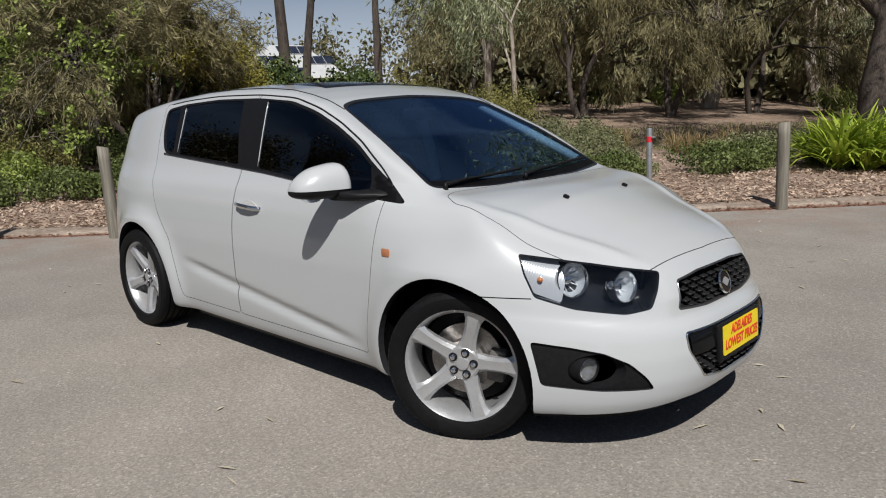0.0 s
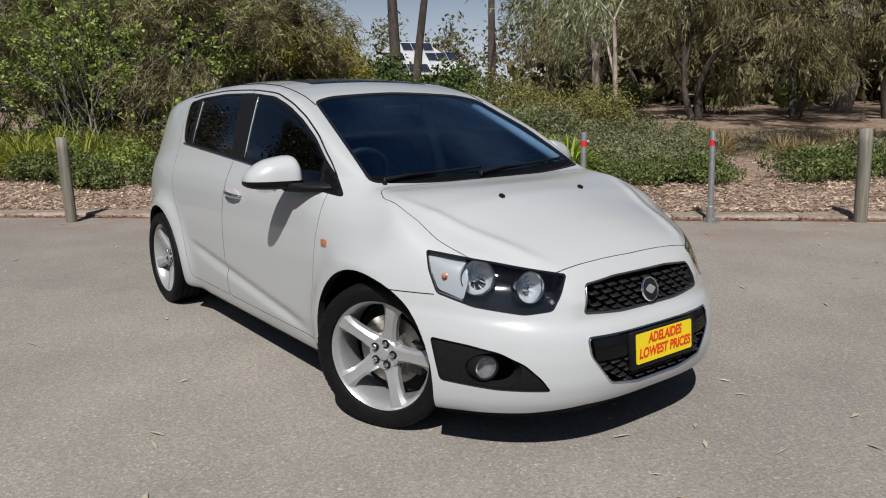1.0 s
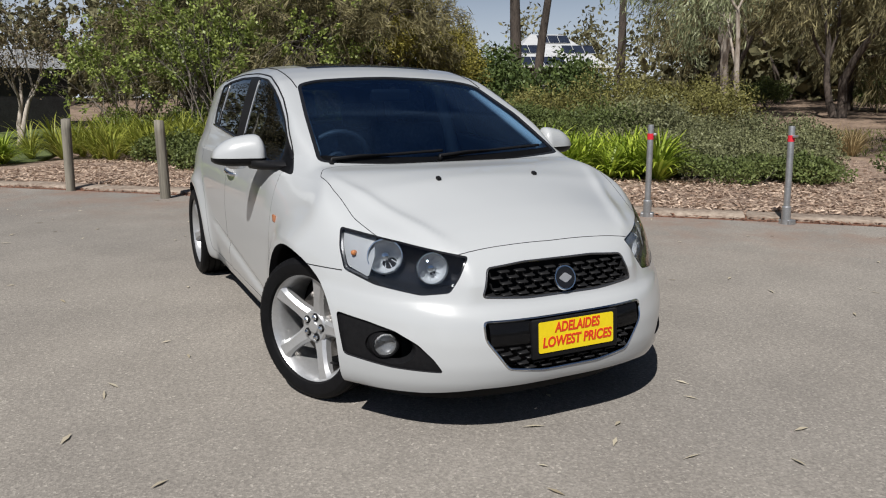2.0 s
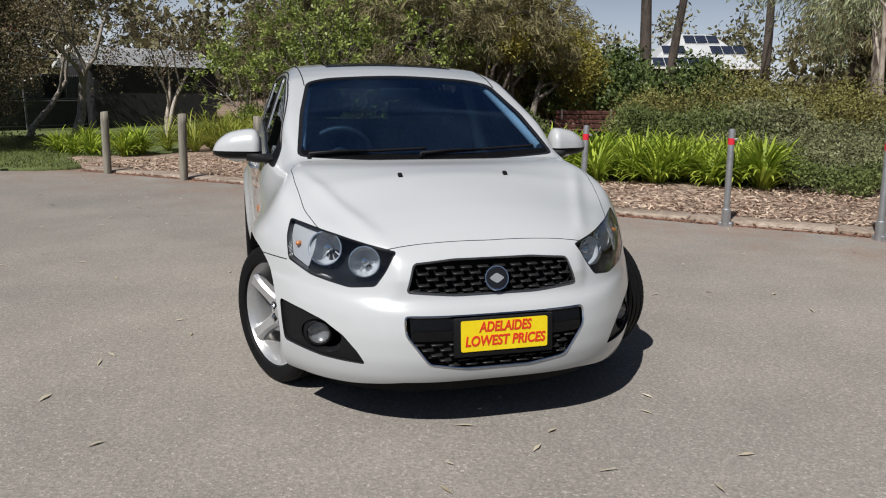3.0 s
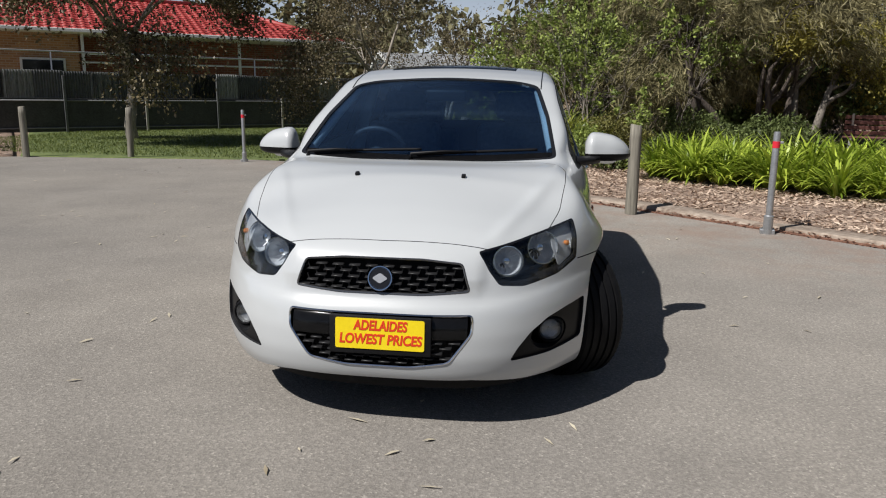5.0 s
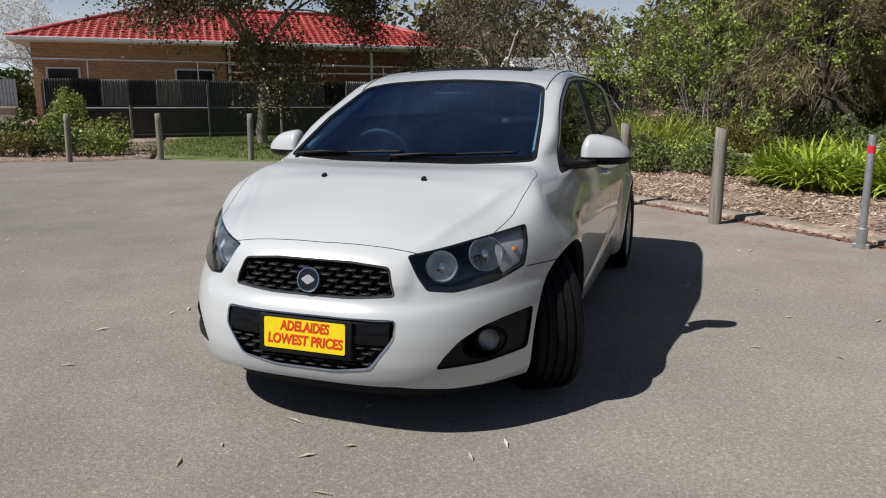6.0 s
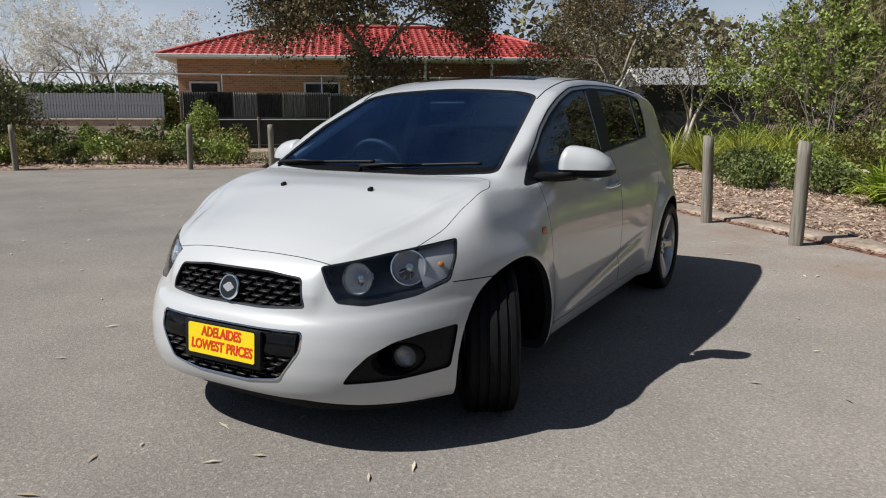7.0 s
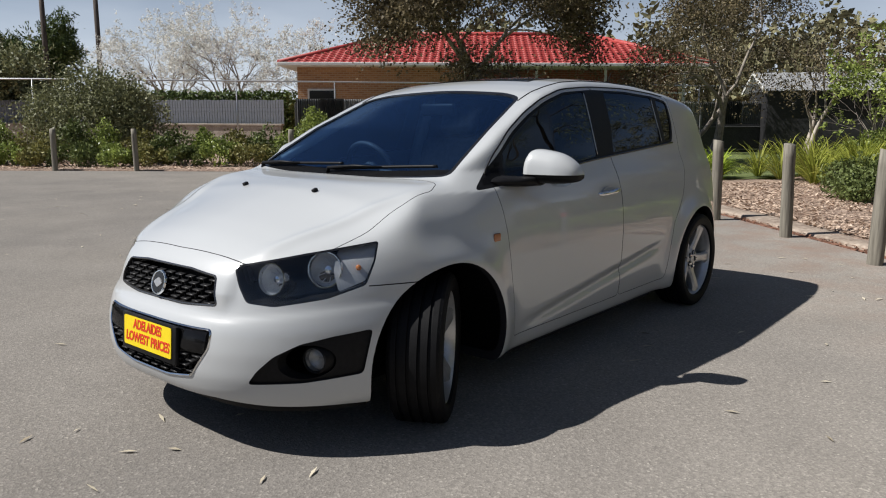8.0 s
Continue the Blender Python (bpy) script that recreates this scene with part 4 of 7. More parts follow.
def build_fences():
    start, d, length = Vector((-13.2, -17.6, 0)), Vector((-0.725, 0.689, 0)), 23.2
    turn = math.degrees(math.atan2(d.y, d.x))
    fence = thing("sheet_fence", "dark grey corrugated steel fence along the lawn", "fence", m=pose(start.x, start.y, 0.0, 0, 0, turn))
    panel = mesh_of("sheet", sheet_panel(0.80, 1.82), FENCE_GREY)
    # some sheets carry dappled sun as pale upright streaks in their colour
    worn = mesh_of("sheet", sheet_panel(0.80, 1.82), mottled("sun_streaked_sheet", (0.10, 0.103, 0.106), (0.46, 0.47, 0.47), 3, 0.6, 0.2, 0.002, (5, 5, 0.3)))
    board = mesh_of("lower_panel", box(bmesh.new(), (2.38, 0.02, 1.02), pose(1.2, 0, 0.51), 0.004, 1), mottled("dark_lower_panel", (0.024, 0.025, 0.026), (0.055, 0.056, 0.058), 2.5, 0.7, 0.2, 0.003))
    for k in range(int(length / 2.4)):
        part("lower_panel", board, None, fence, "dark flat panel", pose(2.4 * k, -0.075, 0.03 + 0.012 * math.sin(k * 2.3)))
    for k in range(int(length / 0.8)):
        # every few sheets take the colour with painted sun streaks
        part("sheet", worn if k % 5 == 2 or k % 11 == 4 else panel, None, fence, "", pose(0.8 * k, 0.005 * (k % 2), 0.05 + 0.015 * math.sin(k * 1.7)))
    for k in range(int(length / 2.4) + 1):
        part("post", box(bmesh.new(), (0.07, 0.07, 1.1 if k % 2 else 1.75), pose(2.4 * k, -0.14, 0.52 if k % 2 else 0.85), 0.006), PALE_WOOD if k % 2 else FENCE_GREY, fence, "pale timber post" if k % 2 else "dark post")
    for z in (0.98, 0.16):
        part("rail", tube(bmesh.new(), [(0, -0.11, z), (length * 0.5, -0.11, z - 0.01), (length, -0.11, z)], 0.025, 8), FENCE_GREY, fence)
    wire = thing("wire_fence", "tall wire fence with galvanised pipe rail", "fence", m=pose(start.x, start.y, 0.0, 0, 0, turn))
    part("top_rail", tube(bmesh.new(), [(-19, 0.32, 2.42), (-8, 0.32, 2.46), (2, 0.32, 2.45), (23, 0.32, 2.42)], 0.026, 8), GALVANISED, wire)
    for k in range(13):
        x = -18.5 + 3.3 * k
        lean = 4 if k == 3 else 0
        part("post", tube(bmesh.new(), [(x, 0.32, -0.1), (x + 0.02 * lean, 0.32, 2.46)], 0.024, 8), GALVANISED, wire)
    # boards on a low wall, and a hedge behind, past the end of the sheets
    m = pose(-15.6, -23.6, 0.0, 0, 0, -57.7)
    boards = thing("board_fence", "grey upright board fence beyond the garden", "fence", m=m)
    board = mesh_of("board", box(bmesh.new(), (0.10, 0.02, 0.98), pose(0, 0, 0.49), 0.004, 1), GREY_SHEET)
    for k in range(-13, 110):
        part("board", board, None, boards, "", pose(0.115 * k, 0, 0.98 + 0.012 * math.sin(k * 0.9)))
    for k in range(6):
        part("post", box(bmesh.new(), (0.09, 0.09, 1.9), pose(2.5 * k, -0.07, 0.95), 0.006, 1), GREY_SHEET, boards)
    part("rail", box(bmesh.new(), (14.2, 0.04, 0.09), pose(5.55, -0.035, 1.6), 0.004, 1), GREY_SHEET, boards)
    wall = thing("garden_wall", "low pale retaining wall behind the shrubs", "wall", m=m)
    part("wall_body", box(bmesh.new(), (14.3, 0.25, 0.92), pose(5.55, 0.45, 0.46), 0.02), CONCRETE, wall)
    part("coping", box(bmesh.new(), (14.4, 0.34, 0.08), pose(5.55, 0.45, 0.96), 0.015), CONCRETE, wall)
    rng = np.random.default_rng(8)
    n = 20000
    p = np.stack([rng.uniform(-1.6, 13.5, n), rng.uniform(-1.9, -0.9, n), rng.uniform(0.5, 2.35, n) + rng.normal(0, 0.05, n)], axis=1)
    hedge = thing("hedge", "clipped dark green hedge behind the board fence", "hedge", m=m)
    part("foliage", leaf_mesh("foliage", rng, p, 0.18, 0.10, HEDGE_LEAF), None, hedge)


build_fences()


def roof_tile():
    """A curved roof tile, lying in xy with y up the slope."""
    bm = bmesh.new()
    rows = [[bm.verts.new((0.30 * k / 8, y, 0.035 * math.sin(math.pi * min(1, k / 5.0)) + (0.03 if y < 0.1 else 0.0))) for y in (0.0, 0.36)] for k in range(9)]
    for a, b in zip(rows, rows[1:]):
        bm.faces.new((a[0], b[0], b[1], a[1]))
    edge = [bm.verts.new((r[0].co.x, 0.0, r[0].co.z - 0.03)) for r in rows]
    for k in range(8):
        bm.faces.new((rows[k][0], edge[k], edge[k + 1], rows[k + 1][0]))
    for f in bm.faces:
        f.smooth = True
    return bm


def red_house():
    u, v = Vector((-0.633, 0.774, 0)), Vector((-0.774, -0.633, 0))
    m = Matrix(((u.x, v.x, 0, -16.0), (u.y, v.y, 0, -22.0), (0, 0, 1, 0), (0, 0, 0, 1)))
    # local x along the front, y into the house
    house = thing("brick_house", "single-storey brick house with glazed red tile roof", "house", m=m)
    L, D, E, R = 17.6, 9.0, 3.35, 4.95
    part("wall", box(bmesh.new(), (6.8, D - 1.0, E), pose(0.6 + 3.4, D / 2 + 0.2, E / 2)), BRICK_ORANGE, house, "orange brick wall")
    part("wall", box(bmesh.new(), (9.2, D - 2.0, E), pose(7.4 + 4.6, D / 2 + 0.8, E / 2)), BRICK_RED, house, "red brick wall under the verandah")
    part("eaves_lining", box(bmesh.new(), (L, D, 0.06), pose(L / 2, D / 2, E - 0.02), 0.01), WHITE_PAINT, house, "white eaves lining")
    for x, y, sx, sy in ((L / 2, -0.03, L + 0.1, 0.1), (-0.03, D / 2, 0.1, D), (L + 0.03, D / 2, 0.1, D)):
        part("gutter", box(bmesh.new(), (sx, sy, 0.13), pose(x, y, E + 0.03), 0.02), WHITE_PAINT, house, "white gutter")
    slope_len, pitch = math.hypot(D / 2, R - E), math.degrees(math.atan2(R - E, D / 2))
    # plain decks under the tiles
    bm = bmesh.new()
    c = [bm.verts.new(p) for p in ((0, 0, E), (L, 0, E), (L, D, E), (0, D, E), (D / 2, D / 2, R), (L - D / 2, D / 2, R))]
    for f in ((0, 1, 5, 4), (1, 2, 5), (2, 3, 4, 5), (3, 0, 4), (3, 2, 1, 0)):
        bm.faces.new([c[i] for i in f])
    part("roof", bm, TILE_RED, house, "red tile roof")
    tile = mesh_of("roof_tile", roof_tile(), TILE_RED)
    count, rest_v, rest_f = 0, [], []
    rows = int(slope_len / 0.33)
    for r in range(rows):
        s = r * 0.33
        inset = s / slope_len * D / 2
        n = int((L - 2 * inset) / 0.30)
        for k in range(n):
            t = pose(inset + 0.30 * k, 0, E + 0.03, pitch, 0, 0) @ pose(0, s, 0.02)
            if count < 300:
                part("roof_tile", tile, None, house, "", t)
                count += 1
            else:
                b = len(rest_v)
                rest_v += [t @ q.co for q in tile.vertices]
                rest_f += [tuple(b + i for i in f.vertices) for f in tile.polygons]
    side_rows = rows
    for r in range(side_rows):
        s = r * 0.33
        inset = s / slope_len * D / 2
        n = int((D - 2 * inset) / 0.30)
        for k in range(n):
            t = pose(0, D - inset - 0.30 * k, E + 0.03, 0, 0, -90) @ pose(0, 0, 0, pitch, 0, 0) @ pose(0, s, 0.02)
            b = len(rest_v)
            rest_v += [t @ q.co for q in tile.vertices]
            rest_f += [tuple(b + i for i in f.vertices) for f in tile.polygons]
    ob = part("upper_roof_tiles", raw_mesh("roof_tiles", rest_v, rest_f, TILE_RED, True), None, house)
    ob["kind"] = "stuff"
    for a, b in (((0, 0, E + 0.08), (D / 2, D / 2, R + 0.08)), ((D / 2, D / 2, R + 0.08), (L - D / 2, D / 2, R + 0.08)), ((L, 0, E + 0.08), (L - D / 2, D / 2, R + 0.08))):
        part("ridge_tiles", tube(bmesh.new(), [a, b], 0.11, 8), TILE_RED, house)
    for x, w in ((1.6, 1.0), (6.2, 1.3)):
        win = part("window", box(bmesh.new(), (w + 0.16, 0.08, 1.36), pose(x, 0.66, 1.75), 0.01), WHITE_PAINT, house, "white timber window frame")
        part("pane", box(bmesh.new(), (w, 0.03, 1.2), pose(x, 0.615, 1.75)), GLOSS, win)
    for x in (7.5, 10.4, 13.2, 16.4):
        part("verandah_post", box(bmesh.new(), (0.10, 0.10, E), pose(x, 0.35, E / 2), 0.01), WHITE_PAINT, house, "white verandah post")
    for z in (1.0, 2.3, 2.6):
        part("verandah_rail", box(bmesh.new(), (9.0, 0.05, 0.06), pose(12.0, 0.35, z), 0.008), WHITE_PAINT, house)


GLOSS = material("dark_window_pane", (0.015, 0.018, 0.022), 0.08)
red_house()


def pale_shed():
    m = pose(-27.6, -6.9, 0, 0, 0, 118)
    shed = thing("garden_shed", "shed with pale corrugated roof and shade-coloured walls behind the fence", "shed", m=m)
    # near-black walls stand in for the shade inside an open carport front
    part("wall", box(bmesh.new(), (4.6, 3.4, 2.25), pose(2.0, -1.7, 1.125), 0.01), mottled("open_shed_shade", (0.012, 0.012, 0.013), (0.03, 0.03, 0.032), 3, 0.6, 0.1, 0.002), shed, "walls coloured as the shade of an open front")
    bm = bmesh.new()
    for s in (-1, 1):
        n = 60
        rows = [[bm.verts.new((-0.5 + 5.0 * k / n, -1.7 + s * y, 2.95 - 0.72 * y / 1.95 + 0.012 * math.sin(math.pi / 2 * k))) for y in (0.0, 1.95)] for k in range(n + 1)]
        for a, b in zip(rows, rows[1:]):
            bm.faces.new((a[0], b[0], b[1], a[1]))
    bmesh.ops.solidify(bm, geom=bm.faces[:], thickness=0.01)
    part("roof", bm, WHITE_ROOF, shed, "pale corrugated roof")
    part("barge_board", box(bmesh.new(), (0.04, 2.1, 0.14), pose(-0.52, -2.68, 2.58, 20, 0, 0), 0.01), WHITE_PAINT, shed)
    part("barge_board", box(bmesh.new(), (0.04, 2.1, 0.14), pose(-0.52, -0.72, 2.58, -20, 0, 0), 0.01), WHITE_PAINT, shed)


pale_shed()


def solar_house():
    a, b = Vector((-54.2, 33.6, 0)), Vector((-51.3, 43.0, 0))
    d = (b - a).normalized()
    turn = math.degrees(math.atan2(d.y, d.x))
    house = thing("white_roofed_house", "distant house with white steel roof and solar panels", "house", m=pose(a.x, a.y, 1.25, 0, 0, turn))
    L, D, E, R = (b - a).length, 9.0, 2.6, 5.75
    bm = bmesh.new()
    c = [bm.verts.new(p) for p in ((0, 0, E), (L, 0, E), (L, D, E), (0, D, E), (L * 0.36, D / 2, R), (L * 0.68, D / 2, R))]
    for f in ((0, 1, 5, 4), (1, 2, 5), (2, 3, 4, 5), (3, 0, 4), (3, 2, 1, 0)):
        bm.faces.new([c[i] for i in f])
    part("roof", bm, WHITE_ROOF, house, "white hipped steel roof")
    # wall painted with the shade that lies under the verandah
    part("wall", box(bmesh.new(), (L - 1.6, D - 1.6, E), pose(L / 2, D / 2, E / 2)), SHADE, house)
    part("gutter", box(bmesh.new(), (L + 0.1, 0.12, 0.16), pose(L / 2, -0.04, E), 0.02), WHITE_PAINT, house, "white gutter")
    pitch = math.degrees(math.atan2(R - E, D / 2))
    for x, s, n in ((0.6, 0.15, 5), (1.75, 2.1, 2), (6.0, 2.1, 3), (4.0, 3.85, 3)):
        arr = part("solar_array", box(bmesh.new(), (1.02 * n, 1.36, 0.03), pose(x + 0.51 * n, 0, E + 0.05, pitch, 0, 0) @ pose(0, s + 0.65, 0.02)), WHITE_PAINT, house, "row of dark solar panels")
        for k in range(n):
            part("solar_panel", box(bmesh.new(), (0.98, 1.32, 0.04), pose(x + 0.51 + 1.02 * k, 0, E + 0.05, pitch, 0, 0) @ pose(0, s + 0.65, 0.03)), PV_BLUE, arr)
    for x in (0.4, 2.6, 4.6, 6.6, 8.6):
        part("verandah_post", box(bmesh.new(), (0.14, 0.14, E), pose(x, 0.3, E / 2), 0.01), BARK_DARK, house)
    part("verandah_rail", box(bmesh.new(), (L, 0.08, 0.10), pose(L / 2, 0.3, 1.0)), PALE_WOOD, house)
    far = thing("far_red_roofed_house", "distant house with red roof behind trees", "house", m=pose(-19.0, 40.5, 1.25, 0, 0, 20))
    bm = bmesh.new()
    c = [bm.verts.new(p) for p in ((0, 0, 2.1), (9, 0, 2.1), (9, 6, 2.1), (0, 6, 2.1), (3, 3, 3.7), (6, 3, 3.7))]
    for f in ((0, 1, 5, 4), (1, 2, 5), (2, 3, 4, 5), (3, 0, 4), (3, 2, 1, 0)):
        bm.faces.new([c[i] for i in f])
    part("roof", bm, TILE_RED, far, "red roof")
    part("wall", box(bmesh.new(), (8.2, 5.2, 2.1), pose(4.5, 3, 1.05)), BRICK_RED, far)


solar_house()


def bench():
    a, b = Vector((-12.81, 6.81, 0)), Vector((-12.40, 7.81, 0))
    d = b - a
    b_ob = thing("park_bench", "maroon slatted park bench beside shrubs", "bench", m=pose(a.x, a.y, float(rise(a.x, a.y)), 0, 0, math.degrees(math.atan2(d.y, d.x))))
    for k in range(4):
        part("back_slat", box(bmesh.new(), (1.5, 0.025, 0.085), pose(0.75, 0.10 + 0.03 * k, 0.52 + 0.11 * k, 12, 0, 0), 0.006), MAROON, b_ob)
    for k in range(4):
        part("seat_slat", box(bmesh.new(), (1.5, 0.085, 0.03), pose(0.75, -0.32 + 0.11 * k, 0.44), 0.006), MAROON, b_ob)
    for x in (0.15, 1.35):
        part("leg", box(bmesh.new(), (0.06, 0.42, 0.44), pose(x, -0.14, 0.21), 0.01), GALVANISED, b_ob)
        part("back_support", box(bmesh.new(), (0.05, 0.04, 0.55), pose(x, 0.18, 0.66, 12, 0, 0), 0.008), GALVANISED, b_ob)


bench()
for x, y in ((-20.07, -52.64), (-23.15, -51.22)):
    pole = thing("power_pole", "tall dark power pole in the distance", "pole", "power poles", pose(x, y, 0))
    part("shaft", tube(bmesh.new(), [(0, 0, -0.2), (0, 0, 12)], [0.2, 0.15], 10), BARK_DARK, pole)
for i, (x, y) in enumerate([(-9.7, 1.55), (-9.35, 2.0)]):
    blk = new("sandstone_block", mesh_of("sandstone_block", smooth(box(bmesh.new(), (0.5, 0.34, 0.3), pose(0, 0, 0.15), 0.03), 40), CONCRETE))
    blk.matrix_basis = pose(x, y, 0.03, 0, 0, 35 + 20 * i)
    tagged(blk, "pale stone block at the bed's edge", "stone block", "stone blocks")

# ---- the car: x ahead, y to its left, origin on the ground between the axles ----
def curve(points, soft):
    """A smooth function through a short table."""
    xs, ys = np.array([p[0] for p in points], float), np.array([p[1] for p in points], float)
    grid = np.linspace(xs[0] - 0.3, xs[-1] + 0.3, 1200)
    raw = np.interp(grid, xs, ys)
    raw += np.where(grid < xs[0], (grid - xs[0]) * (ys[1] - ys[0]) / (xs[1] - xs[0]), 0) + np.where(grid > xs[-1], (grid - xs[-1]) * (ys[-1] - ys[-2]) / (xs[-1] - xs[-2]), 0)
    step = grid[1] - grid[0]
    k = np.arange(-int(3 * soft / step) - 1, int(3 * soft / step) + 2) * step
    w = np.exp(-0.5 * (k / soft) ** 2)
    wide = np.convolve(np.pad(raw, len(k) // 2, mode="edge"), w / w.sum(), mode="valid")
    return lambda v: np.interp(v, grid, wide)


roofline = curve([(-2.2, 1.24), (-1.8, 1.335), (-1.5, 1.388), (-1.2, 1.425), (-0.8, 1.455), (-0.5, 1.463), (-0.2, 1.456), (0.02, 1.437), (0.17, 1.407), (0.29, 1.372),
                  (0.7, 1.186), (1.08, 0.978), (1.16, 0.966), (1.28, 0.96), (1.42, 0.938), (1.55, 0.894), (1.7, 0.838), (1.8, 0.793), (1.9, 0.735), (2.0, 0.665), (2.2, 0.5)], 0.022)
crown = curve([(-2.2, 0.16), (-0.5, 0.11), (0.2, 0.09), (0.4, 0.05), (1.05, 0.02), (1.2, 0.0), (1.35, 0.10), (1.55, 0.23), (1.75, 0.22), (1.95, 0.14), (2.2, 0.14)], 0.04)
flank = curve([(0.05, 0.66), (0.15, 0.735), (0.22, 0.772), (0.30, 0.788), (0.38, 0.797), (0.5, 0.803), (0.65, 0.808), (0.75, 0.803), (0.85, 0.788), (0.93, 0.764), (0.98, 0.737), (1.03, 0.714),
               (1.1, 0.691), (1.2, 0.656), (1.36, 0.596), (1.45, 0.536), (1.55, 0.46)], 0.018)
nose = curve([(0.05, 1.82), (0.14, 1.92), (0.2, 1.985), (0.26, 2.028), (0.33, 2.046), (0.42, 2.044), (0.5, 2.024), (0.56, 1.992), (0.62, 1.972), (0.68, 1.945), (0.74, 1.905), (0.85, 1.80), (1.2, 1.5)], 0.018)
tail = curve([(0.1, -1.80), (0.25, -1.92), (0.45, -1.97), (0.6, -1.965), (0.75, -1.93), (1.0, -1.90), (1.2, -1.84), (1.35, -1.77), (1.42, -1.73), (1.6, -1.6)], 0.03)
AXLE, WHEEL_R = 1.2625, 0.314


def half_width(x, z):
    w = flank(z)
    for cx, lift in ((AXLE, 0.034), (-AXLE, 0.036)):
        r = np.hypot(x - cx, z - WHEEL_R)
        w = w + lift * np.exp(-((r - 0.37) / 0.085) ** 2) * np.clip((0.85 - z) / 0.15, 0, 1) * np.clip((z - 0.1) / 0.1, 0, 1)
    line = 0.345 + (0.70 - x) * 0.128
    under = z - line
    reach = np.clip((x + 0.78) / 0.2, 0, 1) * np.clip((0.78 - x) / 0.25, 0, 1)
    w = w - 0.014 * np.exp(-((under + 0.028) / 0.03) ** 2) / (1 + np.exp(np.clip((under - 0.006) / 0.0065, -30, 30))) * reach
    w = w - 0.03 * np.clip((x - 0.3) / 0.65, 0, 1) * np.clip((z - 0.93) / 0.08, 0, 1)
    # the front wings roll inwards from the arches to the bonnet
    t, u, v = np.clip((x - 0.74) / 0.56, 0, 1), np.clip((z - 0.66) / 0.27, 0, 1.25), np.clip((x - 1.42) / 0.3, 0, 1)
    w = w - 0.084 * t * t * (3 - 2 * t) * u ** 1.6 * (1 - 0.7 * v)
    w = w - 0.11 * np.clip((-1.15 - x) / 0.8, 0, 2) ** 2
    return w


def field(x, y, z, soft=0.016):
    """How far a place lies outside the car's skin."""
    a = np.abs(y)
    top = z - (roofline(x) - crown(x) * a * a)
    ridge_y = 0.385 + (1.88 - x) * 0.40
    top = top - 0.0105 * np.exp(-((a - ridge_y) / 0.032) ** 2) * np.clip((1.95 - x) / 0.1, 0, 1) * np.clip((x - 1.2) / 0.25, 0, 1)
    slope = (roofline(x + 0.03) - roofline(x - 0.03)) / 0.06
    top = top / np.sqrt(1 + slope * slope)
    side = a - half_width(x, z)
    snout = 0.014 / (1 + np.exp((a - 0.372) / 0.008)) * np.clip((z - 0.55) / 0.06, 0, 1)
    crease = 0.524 + 0.05 * np.clip((a - 0.36) / 0.4, 0, 1)
    step = 0.009 / (1 + np.exp(np.clip((z - crease) / 0.007, -40, 40)))
    front = x - (nose(z) - 0.004 - 1.07 * a ** 3.28 + snout + step)
    front = front / np.sqrt(1 + (3.3 * a ** 2.28) ** 2)
    back = tail(z) + 0.55 * a ** 3 - x
    low = (0.20 - 0.045 * np.clip((x - 1.7) / 0.2, 0, 1)) - z
    fs = np.stack([top, side, front, back, low])
    top_f = fs.max(axis=0)
    return top_f + soft * np.log(np.exp((fs - top_f) / soft).sum(axis=0))


def skin(inset, n=(170, 64, 56), flip=False):
    """The closed car surface that lies inset metres inside the skin: rays from a core to a box, cut where the field says."""
    verts, faces = [], []
    index = {}

    def face_grid(axis, sign):
        u, v = [k for k in range(3) if k != axis]
        grid = np.zeros((n[u] + 1, n[v] + 1), int)
        for i in range(n[u] + 1):
            for j in range(n[v] + 1):
                key = [0, 0, 0]
                key[axis], key[u], key[v] = (n[axis] if sign > 0 else 0), i, j
                key = tuple(key)
                if key not in index:
                    index[key] = len(verts)
                    verts.append([2 * key[k] / n[k] - 1 for k in range(3)])
                grid[i, j] = index[key]
        right = (sign > 0) == (axis != 1)
        for i in range(n[u]):
            for j in range(n[v]):
                q = (grid[i, j], grid[i + 1, j], grid[i + 1, j + 1], grid[i, j + 1])
                faces.append(q if right != flip else q[::-1])

    for axis in range(3):
        for sign in (-1, 1):
            face_grid(axis, sign)
    q = np.array(verts)
    core = q * np.array([1.35, 0.36, 0.16]) + np.array([0.0, 0.0, 0.56])
    far = q * np.array([2.35, 1.05, 0.95]) + np.array([0.05, 0.0, 0.75])
    lo, hi = np.zeros(len(q)), np.ones(len(q))
    for _ in range(26):
        mid = (lo + hi) / 2
        p = core + (far - core) * mid[:, None]
        inside = field(p[:, 0], p[:, 1], p[:, 2]) < -inset
        lo, hi = np.where(inside, mid, lo), np.where(inside, hi, mid)
    return (core + (far - core) * lo[:, None]).tolist(), faces


def hollow(outer, inner, n=(170, 64, 56), coarse=None):
    """A solid sheet between two insets, with its inner faces in the second material slot."""
    va, fa = skin(outer, n)
    vb, fb = skin(inner, coarse or n, flip=True)
    me = bpy.data.meshes.new("sheet")
    me.from_pydata([tuple(v) for v in va + vb], [], fa + [tuple(i + len(va) for i in f) for f in fb])
    me.polygons.foreach_set("material_index", [0] * len(fa) + [1] * len(fb))
    return me


def bulk(me):
    bm = bmesh.new()
    bm.from_mesh(me)
    v = bm.calc_volume(signed=True)
    bm.free()
    return v


def extent(me):
    co = np.zeros(len(me.vertices) * 3)
    me.vertices.foreach_get("co", co)
    co = co.reshape(-1, 3)
    return co.min(axis=0), co.max(axis=0)


